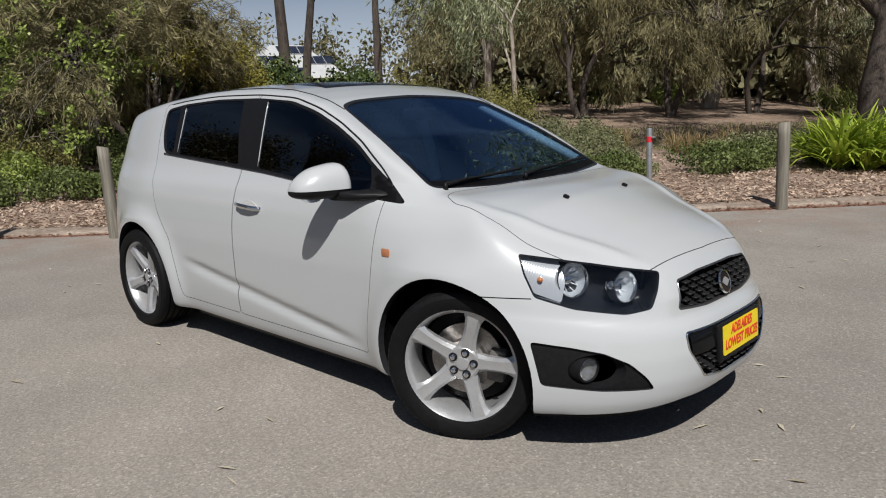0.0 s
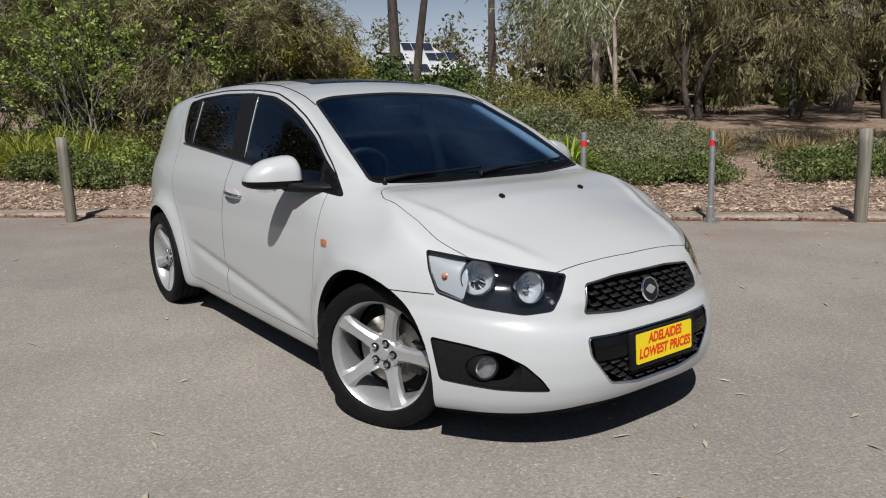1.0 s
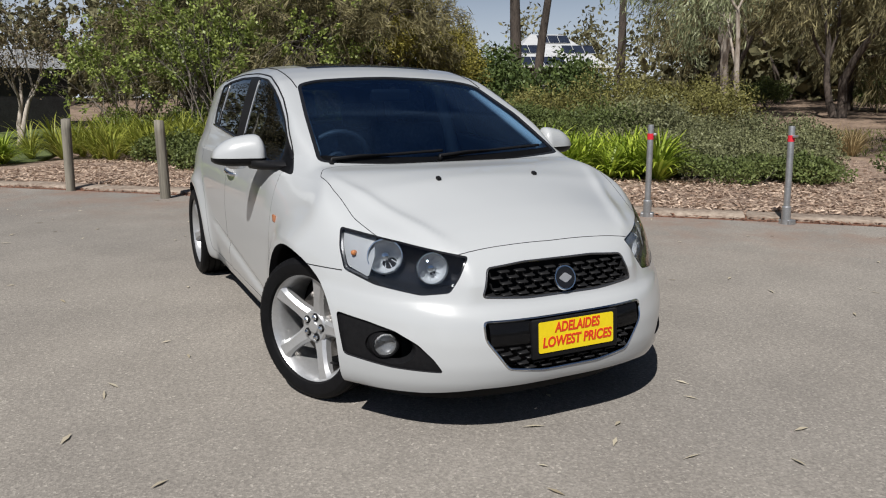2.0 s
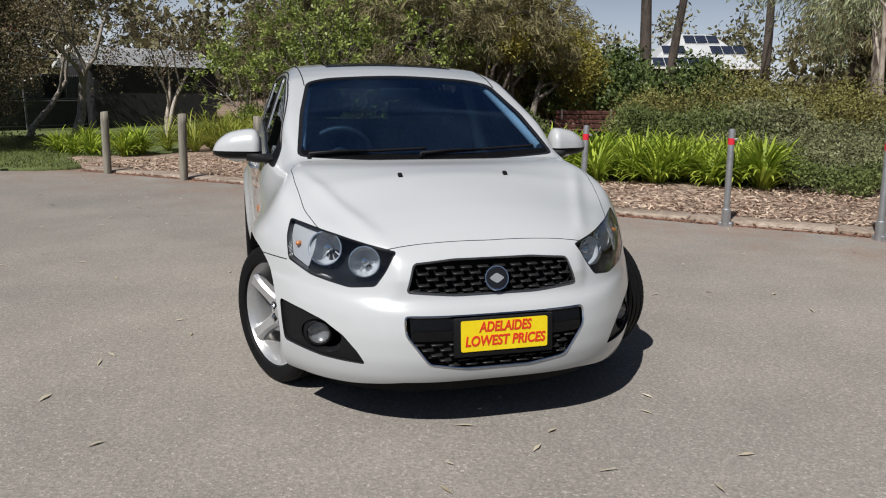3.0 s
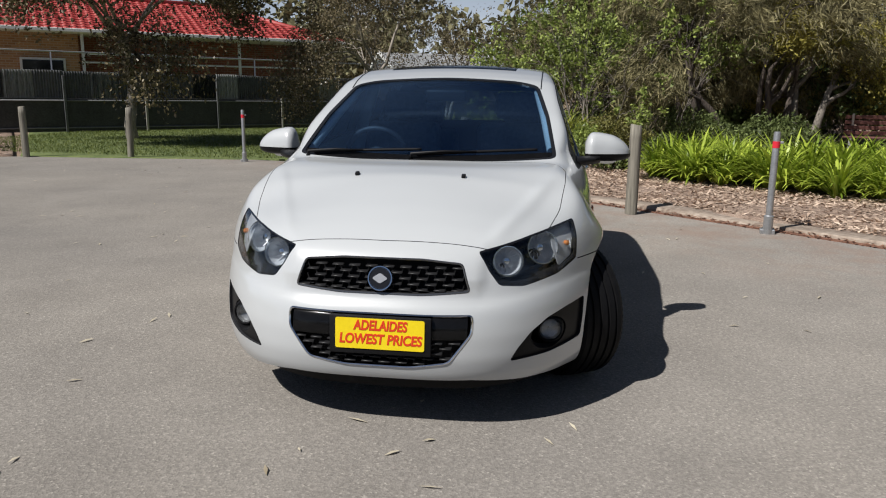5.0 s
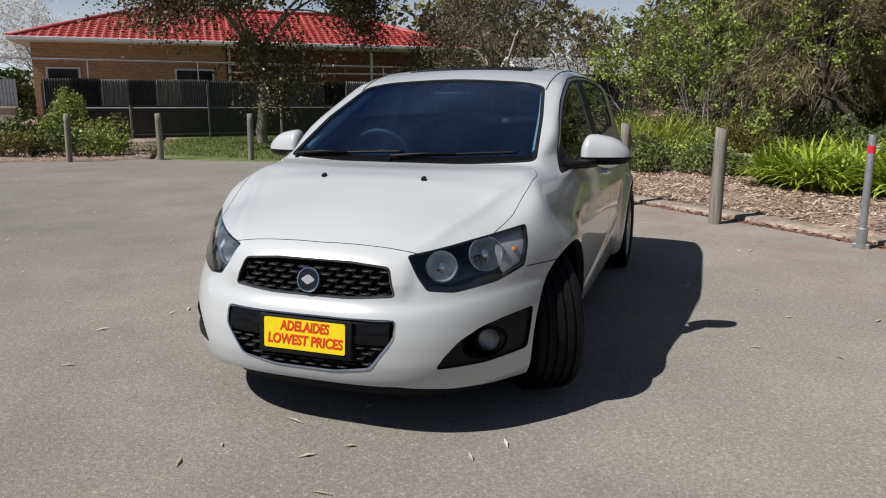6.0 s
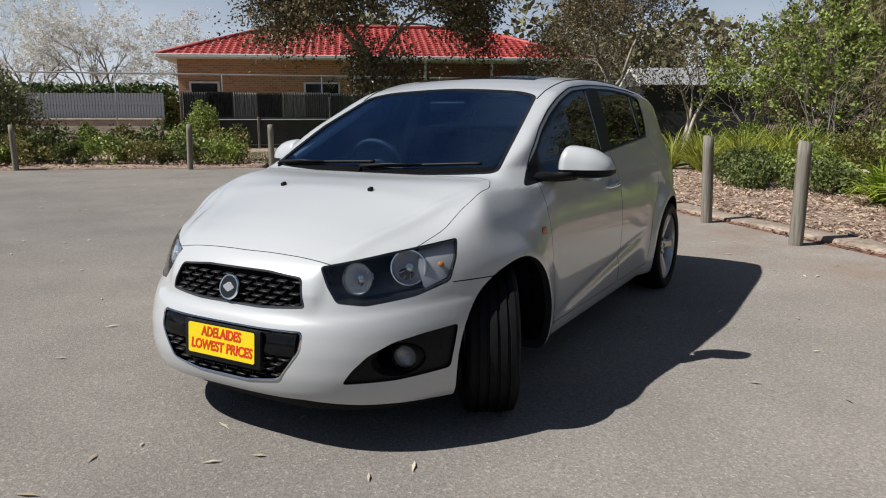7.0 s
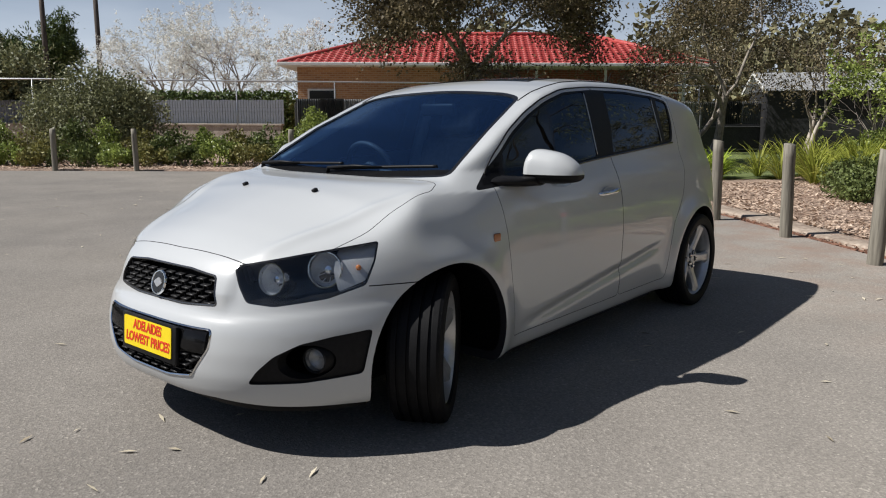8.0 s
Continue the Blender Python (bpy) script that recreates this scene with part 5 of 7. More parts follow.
def within(out, a, whole):
    """Whether a cut mesh stays inside the one that it was cut from."""
    if not len(out.vertices):
        return False
    (lo, hi), (low, high) = extent(out), extent(a)
    inside = bool((lo > low - 0.002).all() and (hi < high + 0.002).all())
    return inside and (not whole or bool((lo < low + 0.05).all() and (hi > high - 0.05).all()))


def carve(a, b, how, least=0.3):
    """The boolean of two meshes; b's faces fall in the second material slot. A cut that fails is tried again with b moved by a hair."""
    for me in (a, b):
        while len(me.materials) < 2:
            me.materials.append(None)
        me.materials[0], me.materials[1] = PAINT, CABIN
    whole = bulk(a)
    for attempt in range(6):
        oa, ob = new("cut", a), new("cutter", b)
        mod = oa.modifiers.new("cut", "BOOLEAN")
        mod.operation, mod.object, mod.solver = how, ob, "EXACT"
        mod.use_hole_tolerant = attempt >= 1
        graph = bpy.context.evaluated_depsgraph_get()
        out = bpy.data.meshes.new_from_object(oa.evaluated_get(graph))
        for o in (oa, ob):
            bpy.data.objects.remove(o)
        left, fits = bulk(out), within(out, a, least > 0.8)
        if fits and ((how == "DIFFERENCE" and least * whole < left < 1.001 * whole) or (how == "INTERSECT" and 1e-9 < left < 0.9 * whole)):
            break
        b.transform(Matrix.Translation((0.00021, 0.00017, 0.00013)) @ Matrix.Diagonal((1.0002, 1.0003, 1.0001, 1)))
    return out


def cutter(outline, low, high, m):
    me = mesh_of("cutter", slab(bmesh.new(), outline, low, high, m), [])
    me.polygons.foreach_set("material_index", [1] * len(me.polygons))
    return me


def flip_y(me):
    """The mirror image of a mesh, for the car's other side."""
    out = me.copy()
    out.transform(Matrix.Diagonal((1, -1, 1, 1)))
    out.flip_normals()
    return out


def polish(me, mats, inset=0.0):
    """Gives the faces on the skin the skin's own normals, and the mesh its materials."""
    while len(me.materials) < len(mats):
        me.materials.append(None)
    for k, m in enumerate(mats):
        me.materials[k] = m
    co = np.zeros(len(me.vertices) * 3)
    me.vertices.foreach_get("co", co)
    co = co.reshape(-1, 3)
    e, grad = 0.002, np.zeros_like(co)
    for k in range(3):
        d = np.zeros(3)
        d[k] = e
        a, b = co + d, co - d
        grad[:, k] = field(a[:, 0], a[:, 1], a[:, 2]) - field(b[:, 0], b[:, 1], b[:, 2])
    grad /= np.maximum(np.linalg.norm(grad, axis=1), 1e-9)[:, None]
    me.polygons.foreach_set("use_smooth", [True] * len(me.polygons))
    fn = np.zeros(len(me.polygons) * 3)
    me.polygons.foreach_get("normal", fn)
    fn = fn.reshape(-1, 3)
    total = np.zeros(len(me.polygons), int)
    me.polygons.foreach_get("loop_total", total)
    lv = np.zeros(len(me.loops), int)
    me.loops.foreach_get("vertex_index", lv)
    ln = np.repeat(fn, total, axis=0)
    g = grad[lv]
    dot = (ln * g).sum(axis=1)
    ln = np.where((dot > 0.85)[:, None], g, np.where((dot < -0.85)[:, None], -g, ln))
    me.normals_split_custom_set(ln.tolist())
    return me


# frames for outlines: side (x, z) looking along y, front (y, z) along x, plan (x, y) along z, corner (s, z) along a slanting line
SIDE = Matrix(((1, 0, 0, 0), (0, 0, 1, 0), (0, 1, 0, 0), (0, 0, 0, 1)))
FRONT = Matrix(((0, 0, 1, 0), (1, 0, 0, 0), (0, 1, 0, 0), (0, 0, 0, 1)))
CA, SA = math.cos(radians(40)), math.sin(radians(40))
CORNER = Matrix(((-SA, 0, CA, 0), (CA, 0, SA, 0), (0, 1, 0, 0), (0, 0, 0, 1)))


def skin_y(x, z, inset=0.0):
    lo, hi = 0.0, 1.1
    for _ in range(30):
        mid = (lo + hi) / 2
        lo, hi = (mid, hi) if field(np.array([x]), np.array([mid]), np.array([z]))[0] < -inset else (lo, mid)
    return lo


def skin_z(x, y, inset=0.0):
    lo, hi = 0.5, 1.7
    for _ in range(30):
        mid = (lo + hi) / 2
        lo, hi = (mid, hi) if field(np.array([x]), np.array([y]), np.array([mid]))[0] < -inset else (lo, mid)
    return lo


def skin_x(y, z, inset=0.0):
    lo, hi = 1.0, 2.3
    for _ in range(30):
        mid = (lo + hi) / 2
        lo, hi = (mid, hi) if field(np.array([mid]), np.array([y]), np.array([z]))[0] < -inset else (lo, mid)
    return lo


PAINT = material("white_car_paint", (0.478, 0.494, 0.500), 0.30, coat=0.9, coat_rough=0.04)
LINING = material("grey_cabin_lining", (0.13, 0.13, 0.127), 0.8)
CABIN = material("dark_cabin_lining", (0.022, 0.022, 0.025), 0.8)
BLACK = mottled("black_plastic", (0.007, 0.007, 0.008), (0.013, 0.013, 0.014), 60, 0.45, 0.15, 0.001)
GLOSS_BLACK = material("gloss_black_plastic", (0.012, 0.012, 0.013), 0.12)
DARK_CHROME = material("dark_chrome", (0.16, 0.16, 0.165), 0.2, 0.8)
CHROME = material("chrome", (0.78, 0.79, 0.8), 0.08, 1.0)
SILVER = mottled("silver_alloy", (0.50, 0.505, 0.51), (0.58, 0.585, 0.59), 40, 0.30, 0.05, 0.001, metal=0.6)
RUBBER = mottled("tyre_rubber", (0.004, 0.004, 0.0045), (0.008, 0.008, 0.009), 30, 0.6, 0.2, 0.002)
SCREEN = tinted_glass("windscreen_glass", (0.74, 0.87, 0.98), 0.10, (0.55, 0.76, 1.0))
PRIVACY = tinted_glass("privacy_glass", (0.06, 0.066, 0.072), 0.06, (0.85, 0.93, 1.0))
REAR_PANE = tinted_glass("rear_window_glass", (0.45, 0.48, 0.5), 0.06)
CLEAR = tinted_glass("clear_lens", (0.97, 0.98, 0.99), 0.03)
for dull in (BLACK, RUBBER, CABIN):
    shader(dull).inputs["Specular IOR Level"].default_value = 0.16
AMBER = material("amber_lens", (0.55, 0.19, 0.05), 0.2)
AMBER_DARK = material("orange_repeater_lens", (0.42, 0.17, 0.08), 0.25)

# outlines of the openings
DLO = rounded([(1.0, 0.93), (0.60, 0.962), (0.0, 1.018), (-0.45, 1.048), (-0.9, 1.072), (-1.07, 1.088), (-1.13, 1.2), (-1.148, 1.335), (-0.95, 1.362), (-0.6, 1.38), (-0.2, 1.377),
               (0.1, 1.356), (0.30, 1.308), (0.47, 1.243), (0.637, 1.162), (0.78, 1.066), (0.92, 0.975)], 0.05)
SCREEN_PLAN = rounded([(1.115, -0.3), (1.12, 0.0), (1.115, 0.3), (1.05, 0.625), (0.70, 0.578), (0.355, 0.512), (0.312, 0.40), (0.292, 0.0), (0.312, -0.40), (0.355, -0.512), (0.70, -0.578), (1.05, -0.625)], 0.05)
LAMP = rounded([(-0.952, 0.708), (-0.70, 0.752), (-0.448, 0.788), (-0.458, 0.72), (-0.488, 0.642), (-0.62, 0.602), (-0.80, 0.578), (-0.90, 0.588), (-0.93, 0.64)], 0.014)
REAR_SCREEN = rounded([(-0.50, 1.07), (0.50, 1.07), (0.43, 1.315), (-0.43, 1.315)], 0.06)
FOG = rounded([(-0.463, 0.492), (-0.60, 0.476), (-0.71, 0.455), (-0.80, 0.415), (-0.86, 0.362), (-0.893, 0.315), (-0.70, 0.318), (-0.497, 0.336)], 0.018)
GRILLE = rounded([(-0.330, 0.570), (-0.298, 0.672), (-0.15, 0.685), (0.15, 0.685), (0.298, 0.672), (0.330, 0.570), (0.15, 0.556), (-0.15, 0.556)], 0.018)
LOWER = rounded([(-0.262, 0.318), (-0.345, 0.43), (-0.345, 0.498), (-0.17, 0.497), (0.17, 0.497), (0.345, 0.498), (0.345, 0.43), (0.262, 0.318), (0.12, 0.296), (-0.12, 0.296)], 0.02)
DOOR_FRONT = rounded([(0.796, 0.285), (0.80, 0.33), (0.853, 0.67), (0.879, 0.893), (0.89, 0.985), (0.80, 1.072), (0.65, 1.172), (0.48, 1.255), (0.31, 1.322), (0.11, 1.371), (-0.20, 1.393),
                      (-0.215, 1.2), (-0.205, 1.0), (-0.205, 0.7), (-0.215, 0.285)], 0.03)
DOOR_REAR = rounded([(-0.22, 0.285), (-0.21, 0.7), (-0.21, 1.0), (-0.22, 1.2), (-0.205, 1.393), (-0.6, 1.397), (-0.95, 1.380), (-1.165, 1.362), (-1.165, 1.2), (-1.12, 0.95), (-1.03, 0.78), (-0.885, 0.62), (-0.83, 0.45), (-0.80, 0.285)], 0.03)
BONNET = [(1.13, 0.0), (1.12, 0.35), (1.105, 0.56), (1.13, 0.632), (1.2, 0.664), (1.35, 0.660), (1.52, 0.640), (1.66, 0.60), (1.80, 0.50), (1.876, 0.374), (1.884, 0.2)]
BONNET = rounded(BONNET + [(1.89, 0.0)] + [(x, -y) for x, y in BONNET[:0:-1]], 0.02)

car = thing("car", "white five-door hatchback parked with its front wheels turned", "car", m=pose(0, 0, -0.037))
body = hollow(0.0, 0.032, (180, 66, 76))
arch = [(0.366 * math.cos(a), 0.366 * math.sin(a)) for a in (2 * math.pi * k / 64 for k in range(64))]
for cx in (AXLE, -AXLE):
    for lo, hi in ((0.5, 1.2), (-1.2, -0.5)):
        body = carve(body, cutter([(cx + x, WHEEL_R + 0.004 + y) for x, y in arch], lo, hi, SIDE), "DIFFERENCE", 0.9)
MIRROR = Matrix.Diagonal((1, -1, 1, 1))
for m in (SIDE, MIRROR @ SIDE):
    body = carve(body, cutter(DLO, 0.54, 1.2, m), "DIFFERENCE", 0.9)
CHIN = [(-1.0, 0.0), (1.0, 0.0), (1.0, 0.214), (0.72, 0.216), (0.52, 0.226), (0.34, 0.247), (-0.34, 0.247), (-0.52, 0.226), (-0.72, 0.216), (-1.0, 0.214)]
body = carve(body, cutter(CHIN, 1.36, 2.3, FRONT), "DIFFERENCE", 0.85)
body = carve(body, cutter(SCREEN_PLAN, 0.9, 1.9, Matrix()), "DIFFERENCE", 0.9)
body = carve(body, cutter(REAR_SCREEN, -2.3, -1.45, FRONT), "DIFFERENCE", 0.9)
for m in (CORNER, MIRROR @ CORNER):
    body = carve(body, cutter(LAMP, 1.40, 2.3, m), "DIFFERENCE", 0.9)
    body = carve(body, cutter(FOG, 1.40, 2.3, m), "DIFFERENCE", 0.9)
for outline in (GRILLE, LOWER):
    body = carve(body, cutter(outline, 1.6, 2.3, FRONT), "DIFFERENCE", 0.9)

# panels that open, cut free with a narrow gap
GAP = 0.0014
bonnet_panel = carve(body.copy(), cutter(grown(BONNET, -GAP), 0.64, 1.2, Matrix()), "INTERSECT")
body = carve(body, cutter(grown(BONNET, GAP), 0.64, 1.2, Matrix()), "DIFFERENCE", 0.9)
part("bonnet", polish(bonnet_panel, [PAINT, CABIN]), None, car)
doors = {}
for m, side in ((SIDE, 1), (MIRROR @ SIDE, -1)):
    for name, outline in (("front_door", DOOR_FRONT), ("rear_door", DOOR_REAR)):
        panel = carve(body.copy(), cutter(grown(outline, -GAP), 0.52, 1.2, m), "INTERSECT")
        body = carve(body, cutter(grown(outline, GAP), 0.52, 1.2, m), "DIFFERENCE", 0.9)
        doors[name, side] = part(name, polish(panel, [PAINT, LINING]), None, car)
# the line between bumper and wing
for s in (1, -1):
    seam = [(1.38, 0.636), (1.60, 0.636), (1.60, 0.640), (1.38, 0.640)]
    body = carve(body, cutter(seam, 0.55, 1.2, SIDE if s > 0 else MIRROR @ SIDE), "DIFFERENCE", 0.9)
def without_crumbs(me, least=0.15):
    """Drops slivers that the cuts left over."""
    bm = bmesh.new()
    bm.from_mesh(me)
    seen, drop = set(), []
    for f in bm.faces:
        if f in seen:
            continue
        stack, group = [f], []
        seen.add(f)
        while stack:
            g = stack.pop()
            group.append(g)
            for e in g.edges:
                for h in e.link_faces:
                    if h not in seen:
                        seen.add(h)
                        stack.append(h)
        co = np.array([v.co for g in group for v in g.verts])
        if np.linalg.norm(co.max(axis=0) - co.min(axis=0)) < least:
            drop += group
    bmesh.ops.delete(bm, geom=drop, context="FACES")
    bm.to_mesh(me)
    bm.free()
    return me


body = without_crumbs(body)
part("body", polish(body, [PAINT, CABIN]), None, car, "white painted body shell")

# glass and dark trim cut from thin sheets under the skin
pane = hollow(0.005, 0.009, (120, 48, 44))
trim = hollow(0.0012, 0.011, (120, 48, 44))
windscreen = part("windscreen", polish(carve(pane.copy(), cutter(grown(SCREEN_PLAN, 0.004), 0.9, 1.9, Matrix()), "INTERSECT"), [SCREEN, SCREEN]), None, car, "blue-tinted laminated windscreen")
part("rear_window", polish(carve(pane.copy(), cutter(grown(REAR_SCREEN, 0.004), -2.3, -1.45, FRONT), "INTERSECT"), [REAR_PANE, REAR_PANE]), None, car, "tinted rear window")
ring = carve(trim.copy(), cutter(grown(SCREEN_PLAN, -0.0008), 0.9, 1.9, Matrix()), "INTERSECT")
ring = carve(ring, cutter(grown(SCREEN_PLAN, -0.018), 0.9, 1.9, Matrix()), "DIFFERENCE", 0.02)
part("windscreen_seal", polish(ring, [GLOSS_BLACK, GLOSS_BLACK]), None, car)
FRONT_GLASS = rounded([(0.79, 0.962), (0.60, 0.975), (-0.07, 1.036), (-0.10, 1.2), (-0.115, 1.365), (0.09, 1.344), (0.29, 1.296), (0.46, 1.231), (0.625, 1.150), (0.76, 1.06)], 0.02)
REAR_GLASS = rounded([(-0.255, 1.048), (-0.45, 1.060), (-0.895, 1.083), (-0.925, 1.21), (-0.93, 1.351), (-0.6, 1.369), (-0.335, 1.368), (-0.31, 1.2)], 0.02)
QUARTER_GLASS = rounded([(-0.96, 1.092), (-1.05, 1.103), (-1.11, 1.2), (-1.127, 1.325), (-0.985, 1.345), (-0.975, 1.21)], 0.03)
for m, s in ((SIDE, 1), (MIRROR @ SIDE, -1)):
    surround = carve(trim.copy(), cutter(grown(DLO, -0.0008), 0.54, 1.2, m), "INTERSECT")
    for name, outline, owner in (("window_glass", FRONT_GLASS, doors["front_door", s]), ("window_glass", REAR_GLASS, doors["rear_door", s]), ("quarter_glass", QUARTER_GLASS, car)):
        surround = carve(surround, cutter(outline, 0.54, 1.2, m), "DIFFERENCE")
        part(name, polish(carve(pane.copy(), cutter(grown(outline, 0.003), 0.54, 1.2, m), "INTERSECT"), [PRIVACY, PRIVACY]), None, owner, "dark privacy glass")
    part("window_surround", polish(surround, [BLACK, BLACK]), None, car, "matt black pillar and window trim")

# bright run channels at the rear edges of the side glass
for s in (1, -1):
    for name, (x0, z0), (x1, z1) in (("front_door", (-0.076, 1.045), (-0.112, 1.355)), ("rear_door", (-0.914, 1.095), (-0.930, 1.34))):
        line = [(x0 + (x1 - x0) * k / 12, z0 + (z1 - z0) * k / 12) for k in range(13)]
        part("glass_channel", tube(bmesh.new(), [(x, s * (skin_y(x, z) - 0.003), z) for x, z in line], 0.003, 8), SILVER, doors[name, s], "thin silver strip")

# wheels: built facing +x, then turned to their hubs
HUB_Z, TYRE_R = 0.335, 0.298


def tyre_mesh():
    r = TYRE_R
    prof = [(0.222, -0.085), (0.229, -0.098), (0.248, -0.105), (0.272, -0.104), (0.287, -0.096), (0.2955, -0.084)]
    for c in (-0.058, -0.02, 0.02, 0.058):
        prof += [(r - 0.0003, c - 0.0065), (r - 0.008, c - 0.005), (r - 0.008, c + 0.005), (r - 0.0003, c + 0.0065)]
    prof += [(0.2955, 0.084), (0.287, 0.096), (0.272, 0.104), (0.248, 0.105), (0.229, 0.098), (0.222, 0.085), (0.212, 0.0)]
    bm = spin(bmesh.new(), prof, sides=96, close=True)
    for k in range(72):
        a = 2 * math.pi * k / 72
        for s in (-1, 1):
            box(bm, (0.0025, 0.022, 0.0016), pose(0, 0, 0, 0, 0, math.degrees(a)) @ pose(0.2872, 0, s * 0.0935) @ pose(0, 0, 0, 0, s * 35, 20 * s))
    return mesh_of("tyre", smooth(bm, 25), RUBBER)


def rim_mesh():
    # barrel and outer lip
    bm = spin(bmesh.new(), [(0.208, 0.064), (0.217, 0.080), (0.224, 0.088), (0.2295, 0.086), (0.2285, -0.085), (0.212, -0.085), (0.202, -0.06), (0.200, 0.02), (0.203, 0.05)], sides=80, close=True)
    return mesh_of("rim", smooth(bm, 28), SILVER)


def spoke_mesh():
    """A broad spoke, dished, with chamfered edges, opening out at the lip."""
    bm = bmesh.new()
    for t in (Matrix(),):
        rows = []
        for r, half, flat, zf, zb in ((0.02, 0.034, 0.6, 0.046, 0.0), (0.062, 0.036, 0.6, 0.050, 0.005), (0.10, 0.029, 0.6, 0.058, 0.015), (0.15, 0.028, 0.62, 0.069, 0.028), (0.185, 0.033, 0.6, 0.076, 0.04), (0.207, 0.044, 0.5, 0.079, 0.05), (0.219, 0.052, 0.45, 0.080, 0.06)):
            rows.append([t @ Vector(p) for p in ((r, -half * 0.9, zb), (r, -half, zf - 0.013), (r, -half * flat, zf), (r, -half * 0.2, zf - 0.001), (r, half * 0.2, zf - 0.001), (r, half * flat, zf), (r, half, zf - 0.013), (r, half * 0.9, zb))])
        vs = [[bm.verts.new(p) for p in row] for row in rows]
        for p, q in zip(vs, vs[1:]):
            for i in range(8):
                bm.faces.new((p[i], p[(i + 1) % 8], q[(i + 1) % 8], q[i]))
        bm.faces.new(vs[0][::-1])
        bm.faces.new(vs[-1])
    bmesh.ops.recalc_face_normals(bm, faces=bm.faces)
    return mesh_of("spoke", smooth(bm, 28), SILVER)


def small_spin(profile, mat, sides=24, angle=35):
    return mesh_of("turned", smooth(spin(bmesh.new(), profile, sides=sides), angle), mat)


TYRE, RIM, SPOKE = tyre_mesh(), rim_mesh(), spoke_mesh()
HUB = small_spin([(0.001, 0.0), (0.062, 0.0), (0.070, 0.02), (0.068, 0.046), (0.060, 0.0525), (0.036, 0.050), (0.001, 0.050)], SILVER, 40)
CAP = small_spin([(0.001, 0.049), (0.026, 0.049), (0.027, 0.054), (0.024, 0.058), (0.001, 0.060)], SILVER)
NUT = mesh_of("nut", smooth(spin(bmesh.new(), [(0.012, 0.03), (0.0125, 0.05), (0.0110, 0.064), (0.004, 0.067)], sides=6), 20), CHROME)
POCKET = small_spin([(0.002, 0.02), (0.0172, 0.02), (0.0172, 0.0535), (0.0158, 0.0542), (0.002, 0.0542)], BLACK, 20)
DISC = small_spin([(0.05, -0.03), (0.142, -0.03), (0.143, -0.012), (0.085, -0.010), (0.08, 0.012), (0.03, 0.014)], mottled("brake_disc_steel", (0.22, 0.2, 0.18), (0.42, 0.4, 0.38), 50, 0.4, 0.1, 0.001, metal=0.9), 64)
IRON = mottled("brake_iron", (0.06, 0.055, 0.05), (0.16, 0.145, 0.13), 30, 0.7, 0.3, 0.002)
SHIELD = small_spin([(0.02, -0.075), (0.19, -0.075), (0.192, -0.070), (0.02, -0.070)], BLACK, 48)


def wheel(x, side, steer, roll):
    """side: 1 left, -1 right; steer: degrees to the left."""
    m = pose(x, side * (0.694 if x > 0 else 0.735), HUB_Z, 0, 0, steer) @ (pose(0, 0, 0, -90, 0, 0) if side > 0 else pose(0, 0, 0, 90, 0, 0)) @ pose(0, 0, 0, 0, 0, roll)
    w = part("wheel", RIM, None, car, "silver five-spoke alloy wheel", m)
    part("tyre", TYRE, None, w, "black rubber tyre")
    part("hub", HUB, None, w)
    part("hub_cap", CAP, None, w)
    part("brake_disc", DISC, None, w, "steel brake disc")
    part("dust_shield", SHIELD, None, w)
    cal = box(bmesh.new(), (0.07, 0.13, 0.06), pose(0.125, 0.02, -0.012, 0, 0, 8), 0.012)
    part("brake_caliper", smooth(cal, 40), IRON, w)
    for k in range(5):
        a = 360 * k / 5 + 90
        part("spoke", SPOKE, None, w, "", pose(0, 0, 0, 0, 0, a))
        part("nut_pocket", POCKET, None, w, "", pose(0, 0, 0, 0, 0, a) @ pose(0.045, 0, 0.0))
        part("wheel_nut", NUT, None, w, "", pose(0, 0, 0, 0, 0, a) @ pose(0.045, 0, 0.0))
    valve = tube(bmesh.new(), [(0.168, -0.085, 0.055), (0.155, -0.078, 0.085)], 0.004, 8)
    part("tyre_valve", valve, BLACK, w)
    return w


wheel(AXLE, -1, 26, -16)
wheel(AXLE, 1, 31, 40)
wheel(-AXLE, -1, 0, 38)
wheel(-AXLE, 1, 0, 15)
# dark wheel-arch liners, seen behind the wheels
for cx in (AXLE, -AXLE):
    for s in (1, -1):
        bm = bmesh.new()
        ang = [math.radians(a) for a in range(-21, 205, 9)]
        for r0 in (0.372,):
            a = [[bm.verts.new((cx + r * math.cos(t), s * (skin_y(cx + r * math.cos(t), max(WHEEL_R + r * math.sin(t), 0.2)) - 0.028 if y > 0.7 else y), WHEEL_R + r * math.sin(t))) for t in ang] for r, y in ((r0, 0.775), (r0 + 0.004, 0.50), (0.02, 0.49))]
        for p, q in zip(a, a[1:]):
            for i in range(len(ang) - 1):
                bm.faces.new((p[i], p[i + 1], q[i + 1], q[i]))
        bmesh.ops.solidify(bm, geom=bm.faces[:], thickness=0.004)
        part("arch_liner", smooth(bm, 40), BLACK, car)

